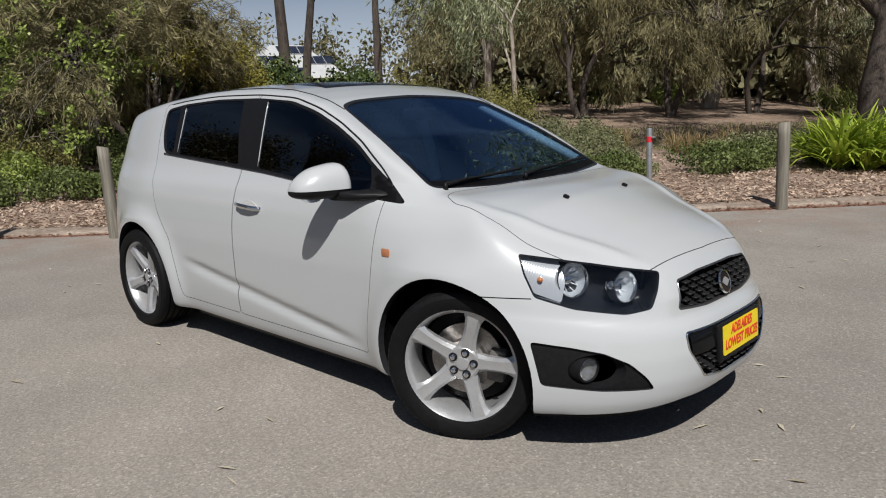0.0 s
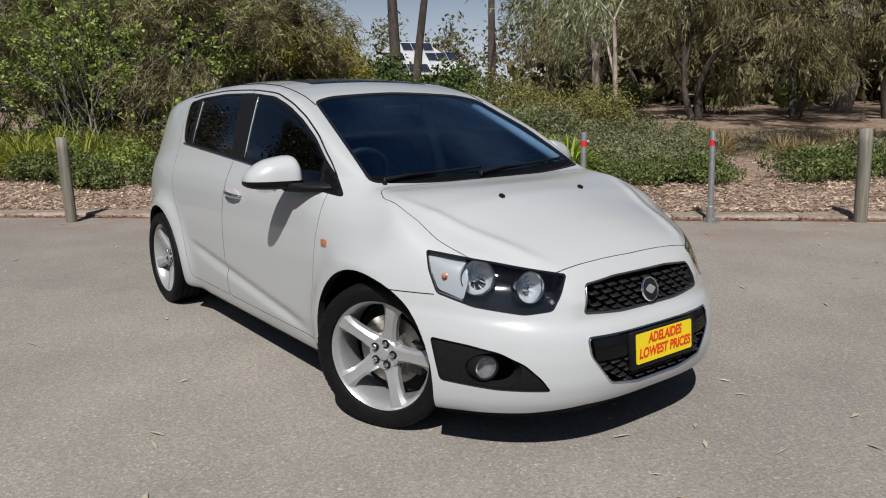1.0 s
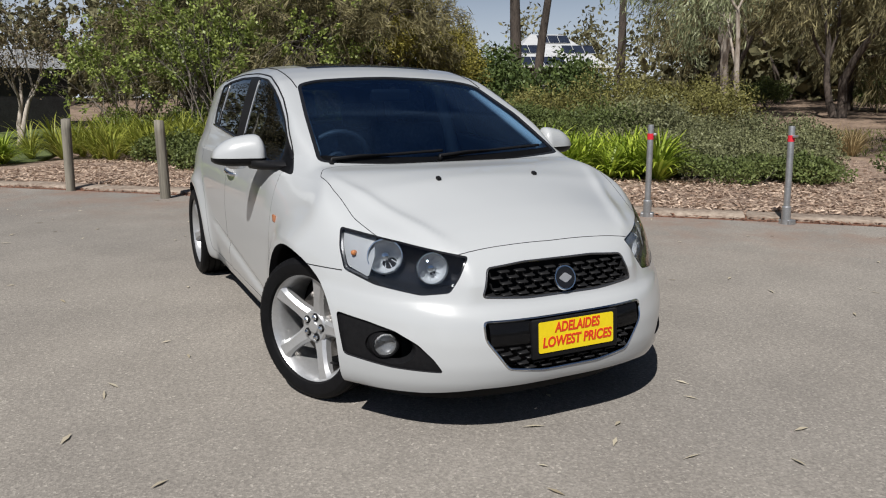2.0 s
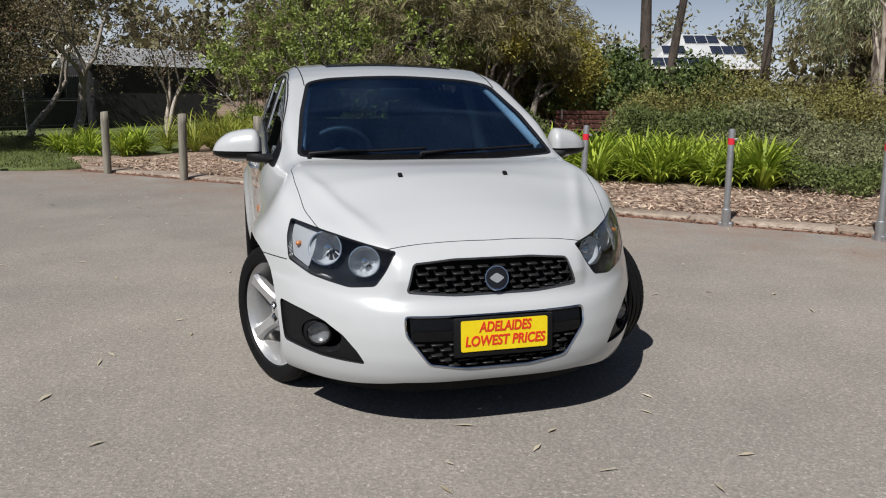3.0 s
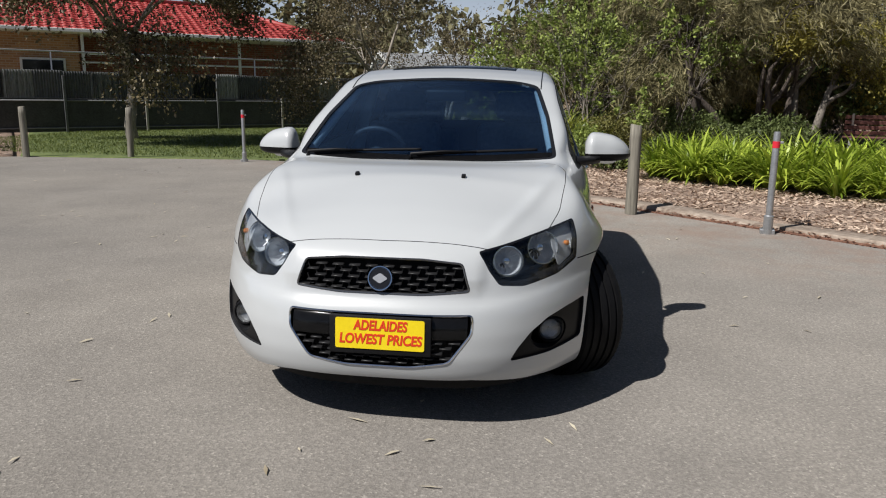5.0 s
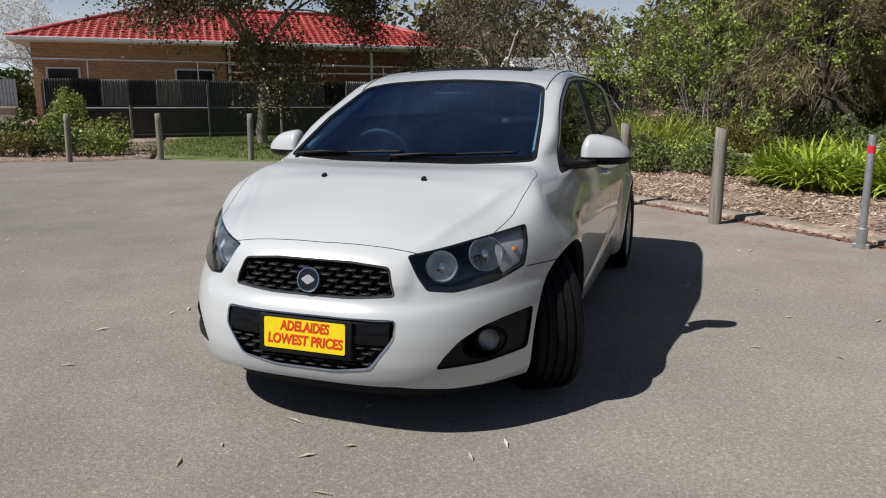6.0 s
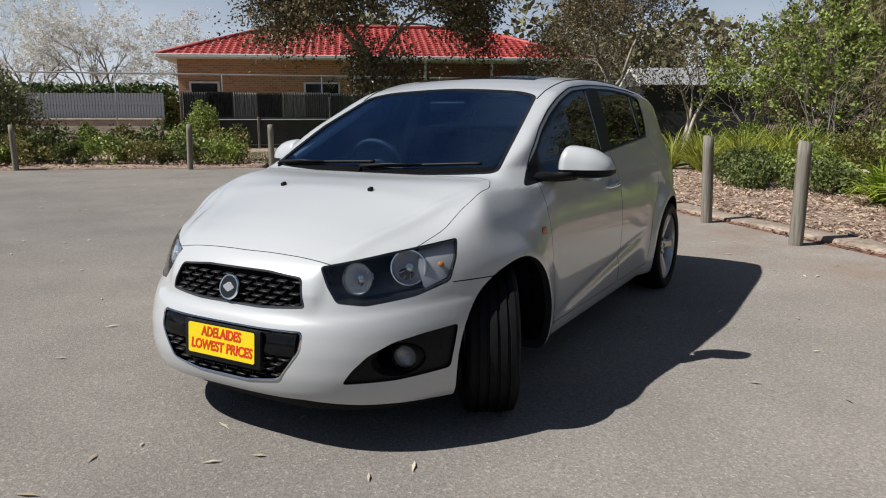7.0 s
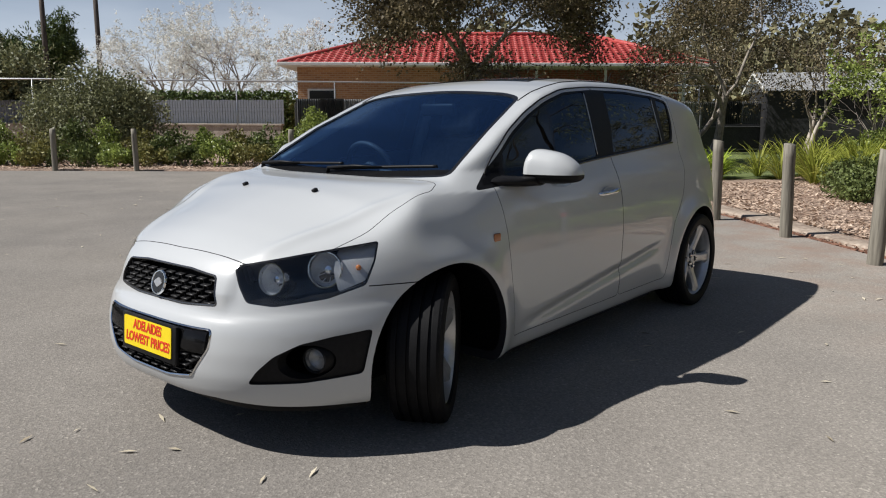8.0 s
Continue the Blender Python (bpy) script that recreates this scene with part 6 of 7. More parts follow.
# underside: black front lip, sills and floor pan
bm = bmesh.new()
rows = []
for k in range(41):
    y = -0.64 + 1.28 * k / 40
    x = skin_x(y, 0.235) - 0.095 - 0.06 * (abs(y) / 0.64) ** 6
    rows.append([bm.verts.new(p) for p in ((x - 0.006, y, 0.262 - 0.03 * abs(y)), (x - 0.03, y, 0.160 + 0.012 * abs(y)), (x - 0.06, y, 0.154 + 0.012 * abs(y)), (x - 0.10, y, 0.262 - 0.03 * abs(y)))])
for p, q in zip(rows, rows[1:]):
    for i in range(4):
        bm.faces.new((p[i], p[(i + 1) % 4], q[(i + 1) % 4], q[i]))
bm.faces.new(rows[0])
bm.faces.new(rows[-1][::-1])
bmesh.ops.recalc_face_normals(bm, faces=bm.faces)
part("front_lip", smooth(bm, 30), BLACK, car, "black plastic lip under the bumper")
part("floor_pan", box(bmesh.new(), (3.3, 0.92, 0.06), pose(-0.1, 0, 0.185), 0.02), BLACK, car)
# unseen panel added to keep sun from leaking between lip and floor pan
part("sun_block_tray", box(bmesh.new(), (0.60, 1.0, 0.03), pose(1.55, 0, 0.225), 0.01), BLACK, car)
part("floor_pan", box(bmesh.new(), (1.6, 1.44, 0.05), pose(0.0, 0, 0.195), 0.02), BLACK, car)

# headlamps: black bowl, two round lamps, a clear outer part and a clear cover
AMBER_GLASS = tinted_glass("amber_bulb_cover", (0.9, 0.35, 0.06), 0.04)
REFLECT = mottled("lamp_reflector", (0.55, 0.56, 0.57), (0.70, 0.71, 0.72), 30, 0.25, 0.1, 0.001, metal=0.2)


MIRROR_SILVER = mottled("silvered_reflector", (0.60, 0.61, 0.62), (0.74, 0.75, 0.76), 30, 0.18, 0.1, 0.001, metal=0.5)


def fluted_silver():
    """Silvered plastic with fine upright flutes."""
    m = material("fluted_reflector", (0.44, 0.45, 0.46), 0.22, 0.15, spec=0.8)
    wave = node(m, "ShaderNodeTexWave", Scale=38.0, Distortion=0.4)
    link(m, place(m, (1, 0.6, 0.05)), wave.inputs["Vector"])
    relief(m, wave.outputs["Fac"], 0.12, 0.002)
    return m


FLUTED = fluted_silver()
OUTER_LAMP = rounded([(-0.592, 0.764), (-0.457, 0.780), (-0.466, 0.72), (-0.494, 0.652), (-0.585, 0.620), (-0.604, 0.69)], 0.01)


def round_lamp(owner, at, radius, depth, turn, label):
    """A lamp that faces ahead and a little outwards: bezel ring, fluted bowl, bulb shield and lens."""
    m = pose(*at, 0, 80, turn)
    ring = smooth(spin(bmesh.new(), [(radius * 0.93, -depth), (radius * 1.02, -depth), (radius * 1.05, 0.0), (radius * 1.02, 0.009), (radius * 0.96, 0.009), (radius * 0.93, 0.0)], sides=48, close=True))
    lamp = part("round_lamp", ring, CHROME, owner, label, m)
    bowl = bmesh.new()
    spin(bowl, [(radius * 0.95, 0.0), (radius * 0.90, -0.02), (radius * 0.74, -0.045), (radius * 0.45, -0.06), (0.012, -0.064), (0.012, -0.068), (radius * 0.5, -0.066), (radius * 0.98, -0.02)], sides=36, close=True)
    for k in range(12):
        a = 2 * math.pi * k / 12
        box(bowl, (radius * 0.5, 0.003, 0.006), pose(0, 0, 0, 0, 0, math.degrees(a)) @ pose(radius * 0.62, 0, -0.046, 0, -35, 0))
    part("reflector", smooth(bowl, 30), REFLECT, owner, "silver reflector", m)
    part("bulb_shield", smooth(spin(bmesh.new(), [(0.002, -0.06), (radius * 0.26, -0.06), (radius * 0.28, -0.03), (radius * 0.2, -0.022), (0.002, -0.02)], sides=24)), CHROME, owner, "", m)
    lens = spin(bmesh.new(), [(radius * 0.955, -0.004), (radius * 0.955, 0.0), (radius * 0.8, 0.006), (radius * 0.45, 0.011), (0.002, 0.013), (0.002, 0.010), (radius * 0.45, 0.008), (radius * 0.8, 0.003)], sides=40, close=True)
    part("lens", smooth(lens, 40), CLEAR, owner, "clear glass lens", m)


lens_sheet = hollow(0.0015, 0.0045, (120, 48, 44))
lamp_back = hollow(0.026, 0.031, (120, 48, 44))
lamp_floor = hollow(0.115, 0.123, (120, 48, 44))
for s in (1, -1):
    m = CORNER if s > 0 else MIRROR @ CORNER
    bowl = carve(lamp_floor.copy(), cutter(grown(LAMP, 0.01), 1.30, 2.3, m), "INTERSECT")
    head = part("headlamp", polish(bowl, [GLOSS_BLACK, GLOSS_BLACK]), None, car, "headlamp with black bowl and two round lamps")
    wall = carve(cutter(LAMP, 1.46, 1.9, m), cutter(grown(LAMP, -0.007), 1.4, 2.3, m), "DIFFERENCE", 0.02)
    inside = mesh_of("inside", bmesh.new(), [])
    v, f = skin(0.002, (120, 48, 44))
    inside.from_pydata([tuple(p) for p in v], [], f)
    wall = carve(wall, inside, "INTERSECT")
    part("rim_wall", polish(wall, [GLOSS_BLACK, GLOSS_BLACK]), None, head)
    cover = carve(lens_sheet.copy(), cutter(grown(LAMP, -0.001), 1.30, 2.3, m), "INTERSECT")
    part("lamp_cover", polish(cover, [CLEAR, CLEAR]), None, head, "clear plastic lamp cover")
    round_lamp(head, (1.814, s * 0.452, 0.660), 0.057, 0.03, s * 14, "high-beam lamp in a chrome ring")
    round_lamp(head, (1.676, s * 0.577, 0.690), 0.064, 0.03, s * 24, "low-beam lamp in a chrome ring")
    # outer section: a fluted silver reflector close under the cover, with the amber turn lamp
    side = carve(lamp_back.copy(), cutter(OUTER_LAMP, 1.30, 2.3, m), "INTERSECT")
    part("side_reflector", polish(side, [FLUTED, FLUTED]), None, head, "fluted silver reflector")
    part("turn_lamp", smooth(spin(bmesh.new(), [(0.002, -0.01), (0.009, -0.01), (0.010, 0.004), (0.006, 0.009), (0.002, 0.011)], sides=20)), AMBER, head, "amber bulb", pose(1.606, s * (skin_y(1.606, 0.70) - 0.020), 0.70, 0, 90, s * 52))

# grilles: dark backing, staggered bars, bright frames
def frame_ring(outline, width, back, front, mat, name, label):
    """A frame round an opening in the nose, following the skin."""
    bm, fine = bmesh.new(), []
    for p, q in zip(outline, outline[1:] + outline[:1]):
        k = max(1, int(math.dist(p, q) / 0.012))
        fine += [(p[0] + (q[0] - p[0]) * i / k, p[1] + (q[1] - p[1]) * i / k) for i in range(k)]
    outline = fine
    a, b = outline, grown(outline, -width)
    n, rows = len(outline), []
    for p, q in zip(a, b):
        xo, xi = skin_x(p[0], p[1]), skin_x(q[0], q[1])
        rows.append([bm.verts.new(c) for c in ((xo - back, p[0], p[1]), (xo + front * 0.5, p[0], p[1]), (xi + front, (p[0] + q[0]) / 2, (p[1] + q[1]) / 2), (xi + front * 0.2, q[0], q[1]), (xi - back, q[0], q[1]))])
    for i in range(n):
        p, q = rows[i], rows[(i + 1) % n]
        for k in range(5):
            bm.faces.new((p[k], p[(k + 1) % 5], q[(k + 1) % 5], q[k]))
    bmesh.ops.recalc_face_normals(bm, faces=bm.faces)
    return part(name, smooth(bm, 50), mat, car, label)


upper_frame = frame_ring(GRILLE, 0.007, 0.05, 0.002, DARK_CHROME, "grille", "black honeycomb grille in a thin dark frame")
lower_frame = frame_ring(LOWER, 0.008, 0.05, 0.003, CHROME, "lower_grille", "black lower grille in a thin chrome frame")


def inside_outline(outline, y, z):
    hit, n = False, len(outline)
    for i in range(n):
        (a, b), (c, d) = outline[i - 1], outline[i]
        if (b > z) != (d > z) and y < (c - a) * (z - b) / (d - b) + a:
            hit = not hit
    return hit


def mesh_bars(owner, outline, pitch, dz, low, high):
    """Rows of flat bars, each row half a step along from the last, tied by slanting webs."""
    z, r = low, 0
    while z < high:
        y = -0.36 + (pitch / 2 if r % 2 else 0)
        while y < 0.36:
            ends = (y - 0.27 * pitch, y + 0.27 * pitch)
            if all(inside_outline(outline, e, z) for e in ends):
                bm = box(bmesh.new(), (0.020, 0.66 * pitch, 0.0054), pose(skin_x(y, z) - 0.013, y, z, 0, 6, 0), 0.0015, 1)
                for e, side in zip(ends, (-1, 1)):
                    if z + dz < high and inside_outline(outline, e + side * 0.1 * pitch, z + dz):
                        box(bm, (0.010, 0.0032, dz * 1.04), pose(skin_x(e, z) - 0.024, e - side * 0.01 * pitch + side * 0.06 * pitch, z + dz / 2, side * -18, 0, 0))
                part("grille_bar", smooth(bm, 40), GRILLE_BLACK, owner)
            y += pitch
        z += dz
        r += 1


GRILLE_BLACK = material("satin_black_grille", (0.018, 0.018, 0.019), 0.42, spec=0.3)
mesh_bars(upper_frame, grown(GRILLE, -0.004), 0.064, 0.0195, 0.575, 0.672)
mesh_bars(lower_frame, grown(LOWER, -0.004), 0.064, 0.0195, 0.316, 0.40)
bm = bmesh.new()
slab(bm, grown(GRILLE, 0.02), 1.80, 1.81, FRONT)
slab(bm, grown(LOWER, 0.02), 1.88, 1.89, FRONT)
part("radiator_panel", bm, CABIN, car)
PANEL = rounded([(-0.325, 0.437), (-0.33, 0.484), (0.33, 0.484), (0.325, 0.437), (0.27, 0.415), (-0.27, 0.415)], 0.012)
bm = bmesh.new()
rows = []
for k in range(33):
    y = -0.325 + 0.65 * k / 32
    rows.append([bm.verts.new((skin_x(y, z) + d, y, z)) for z, d in ((0.405, -0.03), (0.408, -0.004), (0.42, 0.001), (0.474, 0.001), (0.486, -0.005), (0.488, -0.03))])
for p, q in zip(rows, rows[1:]):
    for i in range(5):
        bm.faces.new((p[i], p[i + 1], q[i + 1], q[i]))
bmesh.ops.solidify(bm, geom=bm.faces[:], thickness=0.003)
bmesh.ops.recalc_face_normals(bm, faces=bm.faces)
part("grille_panel", smooth(bm, 40), GLOSS_BLACK, lower_frame, "gloss black panel across the lower grille")

# maker's badge as a plain disc with a raised plain figure
badge_x = skin_x(0, 0.615)
badge = part("badge", smooth(spin(bmesh.new(), [(0.002, -0.01), (0.043, -0.01), (0.047, 0.0), (0.045, 0.006), (0.041, 0.006), (0.039, 0.002), (0.002, 0.003)], sides=48)), CHROME, car, "round chrome badge", pose(badge_x + 0.006, 0, 0.615, 0, 90, 0) @ pose(0, 0, 0, 0, -16, 0))
bm = bmesh.new()
slab(bm, rounded([(-0.030, 0.0), (0.0, -0.020), (0.030, 0.0), (0.0, 0.020)], 0.008, 3), 0.002, 0.007)
part("badge_figure", smooth(bm, 40), SILVER, badge, "", pose(0, 0, 0, 0, 0, -90))
part("badge_ground", spin(bmesh.new(), [(0.002, 0.0025), (0.0385, 0.0025), (0.0385, 0.0045), (0.002, 0.0045)], sides=40), GLOSS_BLACK, badge)

# the yellow show plate, in a black holder
YELLOW = mottled("yellow_plate", (0.80, 0.60, 0.008), (0.86, 0.66, 0.012), 12, 0.4, 0.03, 0.001)
RED_INK = material("red_lettering", (0.68, 0.045, 0.012), 0.45)
holder = part("plate_holder", smooth(box(bmesh.new(), (0.018, 0.376, 0.142), Matrix(), 0.006), 40), BLACK, car, "black plate holder", pose(2.046, 0.012, 0.418, 0, -4, 0))
bm = bmesh.new()
slab(bm, rounded([(-0.164, -0.056), (0.164, -0.056), (0.164, 0.056), (-0.164, 0.056)], 0.008), 0.0, 0.003, FRONT)
part("show_plate", bm, YELLOW, holder, "yellow plastic plate with red words", pose(0.0100, 0, 0.006))
for words, z, size, width in (("ADELAIDES", 0.0295, 0.045, 0.200), ("LOWEST PRICES", -0.0205, 0.045, 0.305)):
    font = bpy.data.curves.new("words", "FONT")
    font.body, font.size, font.align_x, font.align_y, font.extrude, font.shear, font.offset = words, size, "CENTER", "CENTER", 0.0006, 0.14, 0.0014
    tmp = new("words", font)
    graph = bpy.context.evaluated_depsgraph_get()
    me = bpy.data.meshes.new_from_object(tmp.evaluated_get(graph))
    bpy.data.objects.remove(tmp)
    me.materials.clear()
    me.materials.append(RED_INK)
    xs = [v.co.x for v in me.vertices]
    me.transform(Matrix.Diagonal((width / (max(xs) - min(xs)), 1.12, 1, 1)))
    part("lettering", me, None, holder, "red slanting capital letters", Matrix.Translation((0.0138, 0.002, 0.006 + z)) @ Matrix(((0, 0, 1, 0), (1, 0, 0, 0), (0, 1, 0, 0), (0, 0, 0, 1))))

# fog lamps in black corner mouldings
FOG_BOWL = mottled("fog_lamp_bowl", (0.22, 0.22, 0.22), (0.36, 0.36, 0.36), 60, 0.22, 0.1, 0.001, metal=0.5)
fog_sheet = hollow(0.012, 0.05, (120, 48, 44))
for s in (1, -1):
    m = CORNER if s > 0 else MIRROR @ CORNER
    mould = carve(fog_sheet.copy(), cutter(grown(FOG, 0.002), 1.30, 2.3, m), "INTERSECT")
    at = Vector((1.79, s * 0.622, 0.389))
    cone = mesh_of("cone", spin(bmesh.new(), [(0.050, -0.045), (0.078, 0.12)], pose(*at, 0, 90, s * 22) @ Matrix.Diagonal((1, 1.5, 1, 1)), 40), [])
    mould = carve(mould, cone, "DIFFERENCE")
    fog = part("fog_lamp", polish(mould, [BLACK, BLACK]), None, car, "black corner moulding with a round fog lamp")
    t = pose(at.x - 0.012, at.y, at.z, 0, 90, s * 14)
    part("fog_bezel", smooth(spin(bmesh.new(), [(0.044, -0.03), (0.060, -0.04), (0.060, -0.03), (0.049, 0.0), (0.044, 0.002), (0.041, -0.004)], sides=40, close=True)), BLACK, fog, "", t)
    part("fog_reflector", smooth(spin(bmesh.new(), [(0.040, -0.004), (0.036, -0.02), (0.018, -0.032), (0.002, -0.034), (0.002, -0.037), (0.042, -0.035)], sides=36, close=True)), FOG_BOWL, fog, "", t)
    part("fog_lens", smooth(spin(bmesh.new(), [(0.0405, -0.006), (0.0405, -0.002), (0.03, 0.004), (0.002, 0.008), (0.002, 0.004), (0.03, 0.0)], sides=36, close=True)), CLEAR, fog, "clear glass lens", t)

# door mirrors
def loft(bm, rings):
    vs = [[bm.verts.new(p) for p in ring] for ring in rings]
    n = len(vs[0])
    for a, b in zip(vs, vs[1:]):
        for i in range(n):
            bm.faces.new((a[i], a[(i + 1) % n], b[(i + 1) % n], b[i]))
    bm.faces.new(vs[0][::-1])
    bm.faces.new(vs[-1])
    bmesh.ops.recalc_face_normals(bm, faces=bm.faces)
    return bm


def mirror_shell(z0, z1, s, swell):
    """A mirror shell between two heights: a dome that slopes to its tip, flat behind."""
    rings, lo_y, hi_y = [], 0.765, 0.995
    for k in range(19):
        t = k / 18
        y = lo_y + (hi_y - lo_y) * t
        end = math.sqrt(max(1 - max(0, (t - 0.55) / 0.455) ** 2, 0.003))
        inner = 1 - 0.45 * max(0, 1 - t / 0.16) ** 2
        up = (0.107 - 0.055 * max(0, t - 0.25) ** 1.3) * end * inner
        down, fat = 0.040 * (0.35 + 0.65 * end), (0.3 + 0.7 * end) * inner
        ring = []
        for j in range(24):
            a = 2 * math.pi * j / 24
            cx, cz = math.cos(a), math.sin(a)
            x = 0.655 - 0.060 * t + (0.085 if cx > 0 else 0.042) * math.copysign(abs(cx) ** 0.8, cx) * fat
            z = 0.988 + (up if cz > 0 else down) * math.copysign(abs(cz) ** 0.85, cz)
            ring.append((x + swell * cx, s * y, min(max(z, z0), z1)))
        rings.append(ring)
    return loft(bmesh.new(), rings)


for s in (1, -1):
    arm = bmesh.new()
    loft(arm, [[(0.80 + 0.07 * math.cos(a) * w - dx, s * y, 0.962 + zz + 0.022 * math.sin(a)) for a in (2 * math.pi * k / 12 for k in range(12))] for y, w, dx, zz in ((0.72, 1.15, 0.0, 0.0), (0.76, 1.0, 0.02, -0.002), (0.80, 0.8, 0.07, -0.004), (0.84, 0.75, 0.12, 0.0))])
    mirror = part("door_mirror", smooth(arm, 50), BLACK, car, "door mirror with white cap on a black arm")
    part("mirror_base", smooth(mirror_shell(0.90, 0.988, s, 0.0), 50), BLACK, mirror, "black lower housing")
    part("mirror_cap", smooth(mirror_shell(0.989, 1.12, s, 0.003), 50), PAINT, mirror, "white painted cap")
    bm = bmesh.new()
    slab(bm, rounded([(0.81, 0.93), (0.945, 0.93), (0.94, 1.05)], 0.06), 0.582, 0.588, pose(0, 0, 0) @ FRONT)
    part("mirror_glass", bm, CHROME, mirror, "silvered mirror glass", Matrix.Diagonal((1, s, 1, 1)))
    # black corner plate of the door ahead of the glass
    tri = carve(trim.copy(), cutter(rounded([(1.0, 0.932), (0.785, 0.950), (0.74, 1.07), (0.78, 1.064), (0.92, 0.974)], 0.01), 0.54, 1.2, SIDE if s > 0 else MIRROR @ SIDE), "INTERSECT")
    part("corner_plate", polish(tri, [BLACK, BLACK]), None, doors["front_door", s])
    # door handle with its hollow
    y = skin_y(-0.06, 0.858)
    grip = bmesh.new()
    loft(grip, [[(x, s * (y + d + 0.009 * math.cos(a)), 0.853 - 0.06 * x + h * math.sin(a)) for a in (2 * math.pi * k / 10 for k in range(10))] for x, d, h in ((0.042, -0.004, 0.008), (0.03, 0.014, 0.011), (-0.03, 0.026, 0.012), (-0.10, 0.026, 0.013), (-0.155, 0.016, 0.012), (-0.17, -0.004, 0.009))])
    part("door_handle", smooth(grip, 50), CHROME, doors["front_door", s], "bright chrome door handle")
    # flat disc stands in for the hollow, its shade given as a colour
    cup = spin(bmesh.new(), [(0.002, 0.0), (0.058, 0.0), (0.058, 0.003), (0.002, 0.003)], pose(-0.06, s * (y + 0.0005), 0.850, s * -90, 0, 0) @ Matrix.Diagonal((1.25, 0.62, 1, 1)), 32)
    part("handle_recess", cup, mottled("shaded_recess_paint", (0.5, 0.5, 0.49), (0.56, 0.56, 0.55), 20), doors["front_door", s])
    # orange side repeater
    yr = skin_y(0.94, 0.741)
    part("side_repeater", smooth(box(bmesh.new(), (0.046, 0.010, 0.034), pose(0.94, s * (yr + 0.001), 0.741), 0.006), 40), AMBER_DARK, car, "small orange side repeater")
    # slim seal under the side glass
    rows, bm = [], bmesh.new()
    for k in range(25):
        x = 0.80 - 1.86 * k / 24
        z = 0.950 + (0.80 - x) * 0.0865 if x > 0 else 1.0192 + (-x) * 0.062
        yy = skin_y(x, z)
        rows.append((x, s * (yy + 0.001), z))
    part("window_seal", tube(bm, rows, 0.006, 6), GLOSS_BLACK, car)
    # seal along the door frame's upper edge
    top, line = [(0.885, 0.99), (0.80, 1.072), (0.65, 1.172), (0.48, 1.255), (0.31, 1.322), (0.11, 1.371), (-0.20, 1.393), (-0.6, 1.397), (-0.95, 1.380), (-1.12, 1.362)], []
    for p, q in zip(top, top[1:]):
        line += [(p[0] + (q[0] - p[0]) * i / 10, p[1] + (q[1] - p[1]) * i / 10) for i in range(10)]
    for turn in range(6):
        line = [line[0]] + [tuple((a[i] + 2 * b[i] + c[i]) / 4 for i in (0, 1)) for a, b, c in zip(line, line[1:], line[2:])] + [line[-1]]
    part("door_seal", tube(bmesh.new(), [(x, s * (skin_y(x, z) - 0.001), z) for x, z in line], 0.0042, 8), BLACK, car)
    # windscreen-washer nozzle
    zn = skin_z(1.42, 0.232)
    bm = bmesh.new()
    box(bm, (0.024, 0.018, 0.014), pose(1.42, s * 0.232, zn + 0.006, 0, 20, 0), 0.004)
    part("washer_nozzle", smooth(bm, 40), BLACK, car)

# wipers lie along the foot of the screen
def wiper(a, b, c):
    za, zb, zc = (skin_z(*p) + h for p, h in ((a, 0.006), (b, 0.012), (c, 0.012)))
    bm = tube(bmesh.new(), [(*a, za - 0.01), (*a, za + 0.012), ((a[0] + b[0]) / 2, (a[1] + b[1]) / 2, (za + zb) / 2 + 0.016), (*b, zb + 0.006)], [0.013, 0.009, 0.006, 0.004], 8)
    w = part("wiper", bm, BLACK, car, "black wiper arm and blade")
    n = 24
    line = [(a[0] + (c[0] - a[0]) * k / n, a[1] + (c[1] - a[1]) * k / n) for k in range(1, n + 1)]
    part("wiper_blade", tube(bmesh.new(), [(x - 0.012, y, skin_z(x - 0.012, y) + 0.010) for x, y in line], 0.007, 6), BLACK, w)


wiper((1.085, -0.06), (1.05, 0.25), (1.015, 0.53))
wiper((1.065, -0.57), (1.055, -0.30), (1.04, -0.02))
bm = bmesh.new()
rows = []
for k in range(33):
    y = -0.62 + 1.24 * k / 32
    rows.append([bm.verts.new((x, y, skin_z(min(x, 1.12), y) - d)) for x, d in ((1.05 - 0.06 * (abs(y) / 0.62) ** 2, 0.0035), (1.075 - 0.05 * (abs(y) / 0.62) ** 2, 0.002), (1.13 - 0.03 * (abs(y) / 0.62) ** 2, 0.012), (1.14 - 0.03 * (abs(y) / 0.62) ** 2, 0.06))])
for p, q in zip(rows, rows[1:]):
    for i in range(3):
        bm.faces.new((p[i], p[i + 1], q[i + 1], q[i]))
bmesh.ops.solidify(bm, geom=bm.faces[:], thickness=0.004)
part("cowl", smooth(bm, 40), BLACK, car, "black plastic cowl under the windscreen")

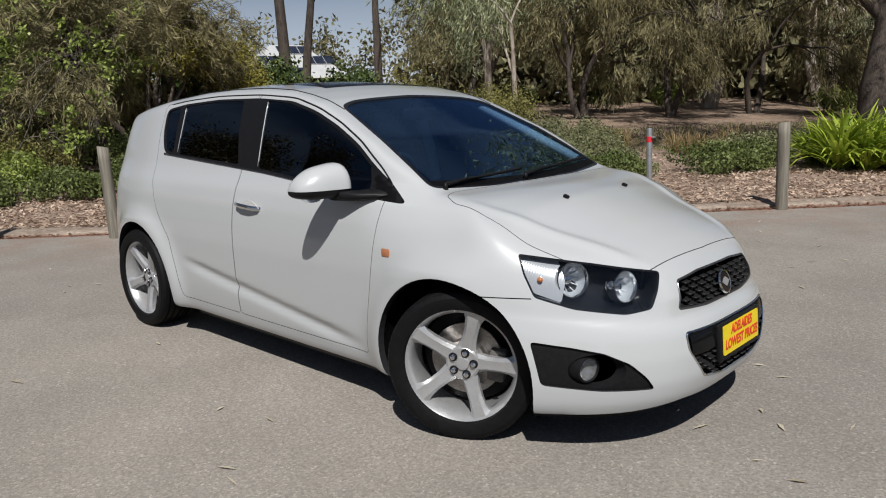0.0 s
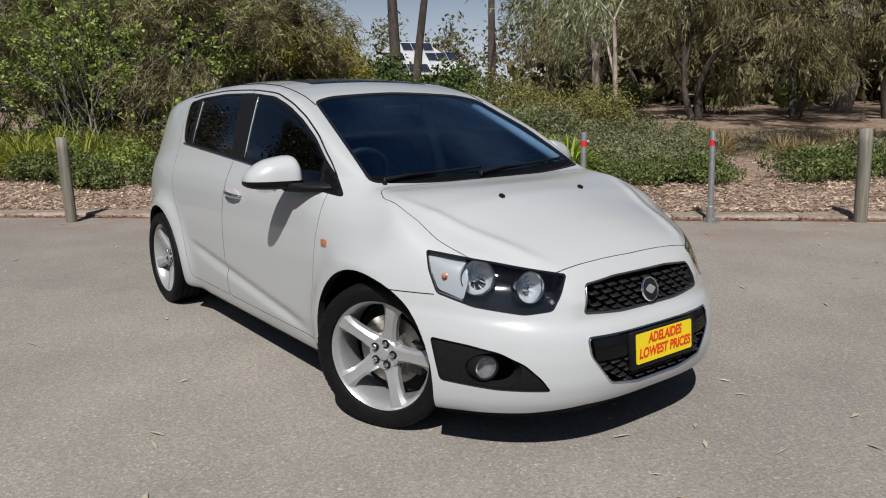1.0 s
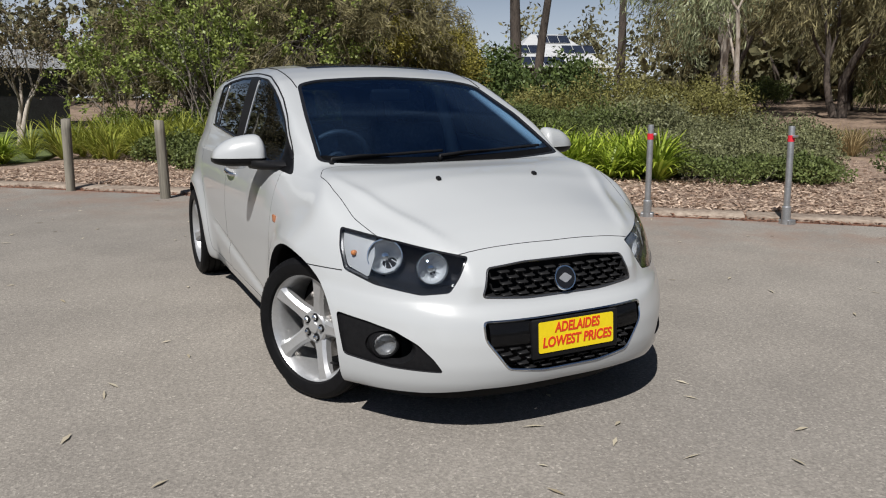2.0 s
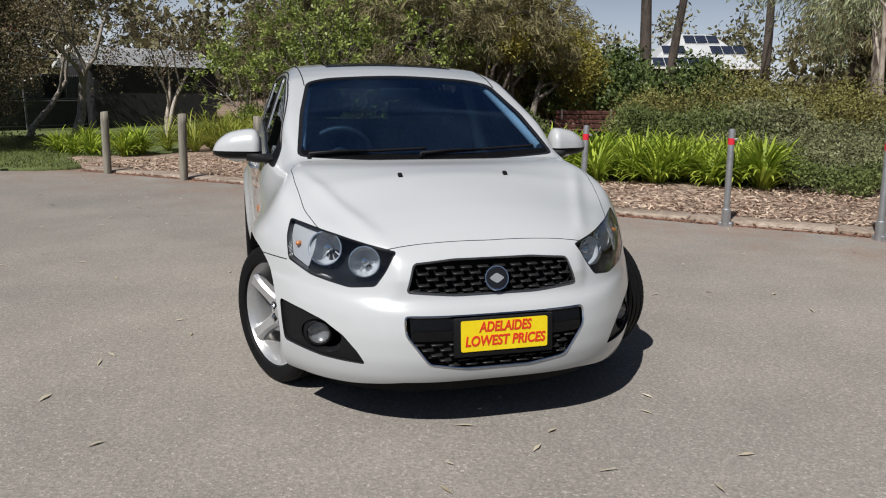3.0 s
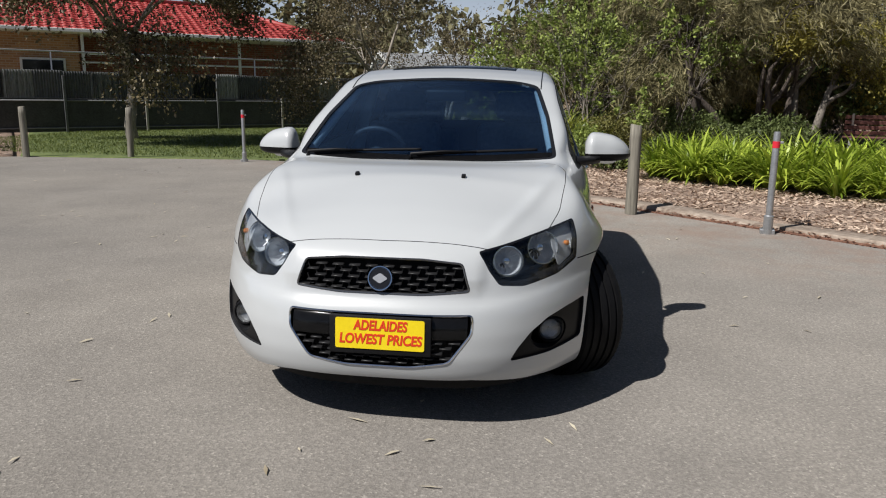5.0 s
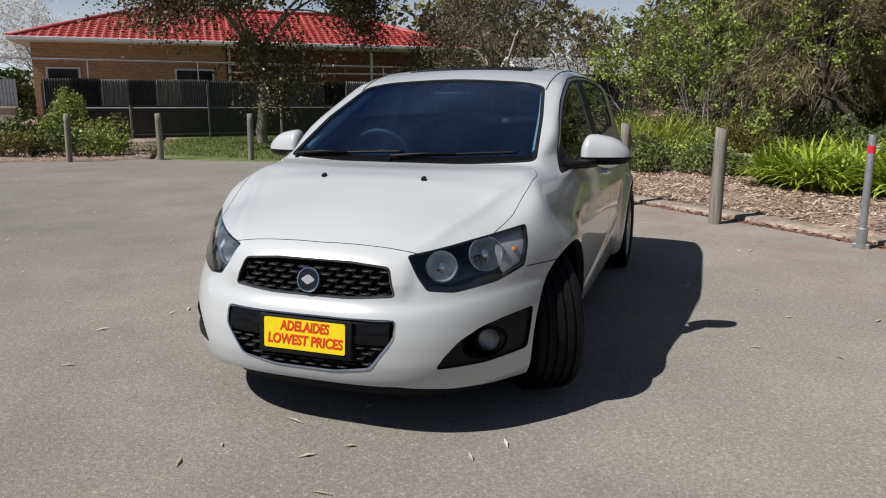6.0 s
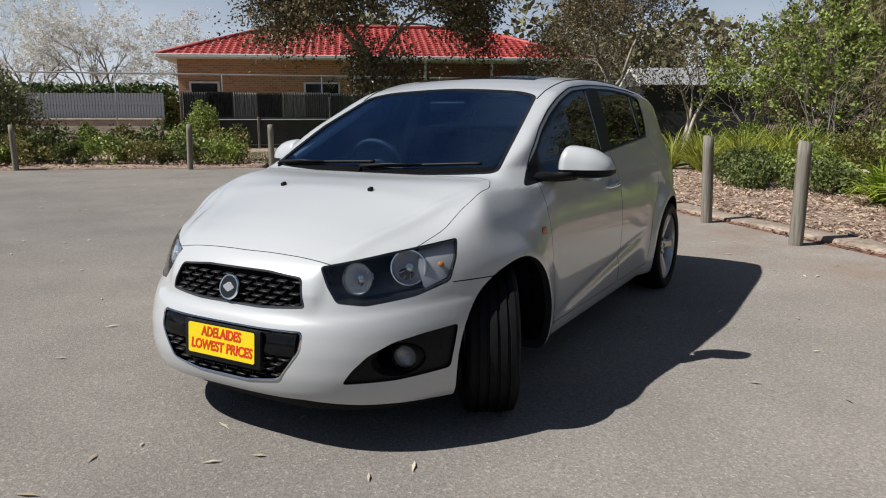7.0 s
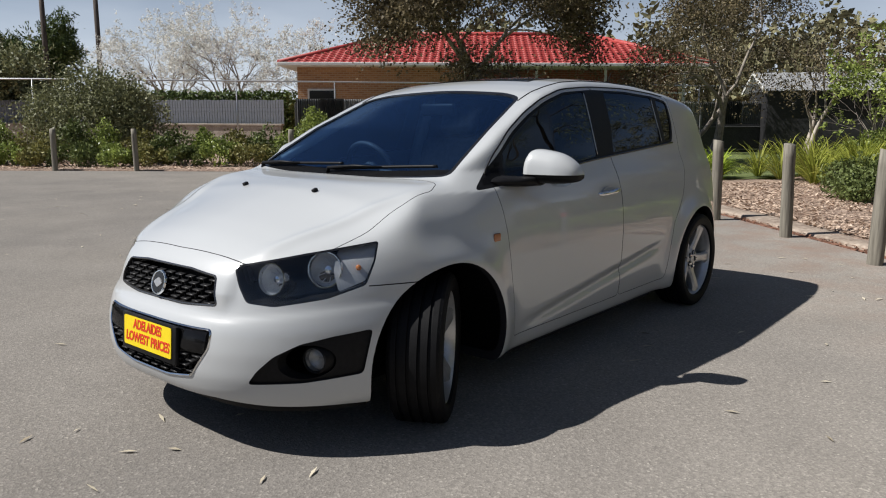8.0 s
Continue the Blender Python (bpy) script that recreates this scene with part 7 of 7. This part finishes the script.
# sunroof pane and roof seams, aerial
bm = bmesh.new()
rows = []
for i in range(13):
    x = 0.07 - 0.48 * i / 12
    rows.append([bm.verts.new((x, y, skin_z(x, y) + 0.0015)) for y in [(-0.37 + 0.74 * j / 16) for j in range(17)]])
for p, q in zip(rows, rows[1:]):
    for j in range(16):
        bm.faces.new((p[j], p[j + 1], q[j + 1], q[j]))
bmesh.ops.solidify(bm, geom=bm.faces[:], thickness=-0.008)
bmesh.ops.recalc_face_normals(bm, faces=bm.faces)
part("sunroof", smooth(bm, 40), GLOSS_BLACK, car, "dark glass sunroof")
for s in (1, -1):
    pts = []
    for k in range(120):
        t = k / 119
        x = 0.40 - 1.87 * t
        y = 0.525
        pts.append((x, s * y, skin_z(x, y) + 0.0005))
    part("roof_seam", tube(bmesh.new(), pts, 0.003, 6), BLACK, car)
part("aerial", tube(bmesh.new(), [(-1.45, 0.0, 1.385), (-1.50, 0.0, 1.44), (-1.58, 0, 1.56)], [0.012, 0.004, 0.0025], 8), BLACK, car)

# cabin: headlining, dashboard, wheel, seats
bm = bmesh.new()
rows = []
for i in range(15):
    x = 0.24 - 1.62 * i / 14
    rows.append([bm.verts.new((x, y, skin_z(x, y) - 0.045)) for y in [(-0.46 + 0.92 * j / 12) for j in range(13)]])
for p, q in zip(rows, rows[1:]):
    for j in range(12):
        bm.faces.new((p[j], p[j + 1], q[j + 1], q[j]))
bmesh.ops.solidify(bm, geom=bm.faces[:], thickness=0.006)
part("headlining", smooth(bm, 40), mottled("grey_headlining", (0.24, 0.24, 0.235), (0.30, 0.30, 0.29), 60, 0.9, 0.2, 0.001), car, "pale grey roof lining")
FABRIC = mottled("seat_fabric", (0.07, 0.07, 0.074), (0.16, 0.16, 0.165), 40, 0.9, 0.3, 0.002)
bm = bmesh.new()
loft(bm, [[(x, y, z - 0.02 * (abs(y) / 0.6) ** 2) for x, z in ((1.04, 0.935), (0.80, 0.955), (0.62, 0.945), (0.54, 0.90), (0.52, 0.75), (0.60, 0.55), (0.82, 0.55), (1.06, 0.88))] for y in (-0.64, -0.4, -0.15, 0.0, 0.15, 0.4, 0.64)])
part("dashboard", smooth(bm, 40), mottled("dashboard_plastic", (0.035, 0.035, 0.037), (0.06, 0.06, 0.063), 50, 0.6, 0.2, 0.001), car, "dark dashboard")
bm = bmesh.new()
ring_pts = [(0.0, 0.170 * math.cos(a), 0.170 * math.sin(a)) for a in (2 * math.pi * k / 40 for k in range(41))]
tube(bm, ring_pts, 0.016, 10, False)
for a in (90 + 90, 0, 270):
    tube(bm, [(0, 0.03 * math.cos(radians(a)), 0.03 * math.sin(radians(a))), (0, 0.166 * math.cos(radians(a)), 0.166 * math.sin(radians(a)))], 0.018, 8)
spin(bm, [(0.002, -0.02), (0.06, -0.02), (0.065, 0.01), (0.03, 0.025), (0.002, 0.027)], pose(0, 0, 0, 0, -90, 0), 24)
part("steering_wheel", smooth(bm, 50), mottled("wheel_leather", (0.015, 0.015, 0.016), (0.035, 0.035, 0.038), 30, 0.5), car, "black leather steering wheel", pose(0.49, -0.36, 0.935, 0, 24, 0))


def seat(x, y, w, back_h, tilt):
    b = box(bmesh.new(), (0.5, w, 0.16), pose(x + 0.22, y, 0.50, 0, -6, 0), 0.05, 3)
    st = part("seat", smooth(b, 50), FABRIC, car, "dark grey fabric seat")
    part("seat_back", smooth(box(bmesh.new(), (0.15, w, back_h), pose(x - 0.08, y, 0.53 + back_h / 2, 0, -tilt, 0), 0.05, 3), 50), FABRIC, st)
    part("headrest", smooth(box(bmesh.new(), (0.10, 0.26, 0.17), pose(x - 0.08 - math.sin(radians(tilt)) * (back_h + 0.1) * 0.55, y, 0.53 + back_h + 0.10, 0, -tilt, 0), 0.04, 3), 50), FABRIC, st)


seat(-0.10, -0.36, 0.48, 0.58, 16)
seat(-0.10, 0.36, 0.48, 0.58, 16)
seat(-0.95, -0.36, 0.50, 0.5, 18)
seat(-0.95, 0.36, 0.50, 0.5, 18)
part("rear_view_mirror", smooth(box(bmesh.new(), (0.03, 0.23, 0.065), pose(0.36, 0.0, 1.27, 0, 10, 0), 0.015, 3), 50), BLACK, car)
PILLAR = material("grey_pillar_lining", (0.46, 0.455, 0.43), 0.7)
for s in (1, -1):
    bm = tube(bmesh.new(), [(0.93, s * 0.60, 1.01), (0.60, s * 0.555, 1.17), (0.30, s * 0.50, 1.315)], [0.026, 0.026, 0.022], 8)
    part("pillar_lining", bm, PILLAR, car, "pale grey windscreen pillar lining")
    bm = tube(bmesh.new(), [(-0.2, s * 0.68, 0.85), (-0.2, s * 0.62, 1.1), (-0.2, s * 0.53, 1.37)], [0.045, 0.04, 0.035], 8)
    part("pillar_lining", bm, PILLAR, car, "pale grey centre pillar lining")
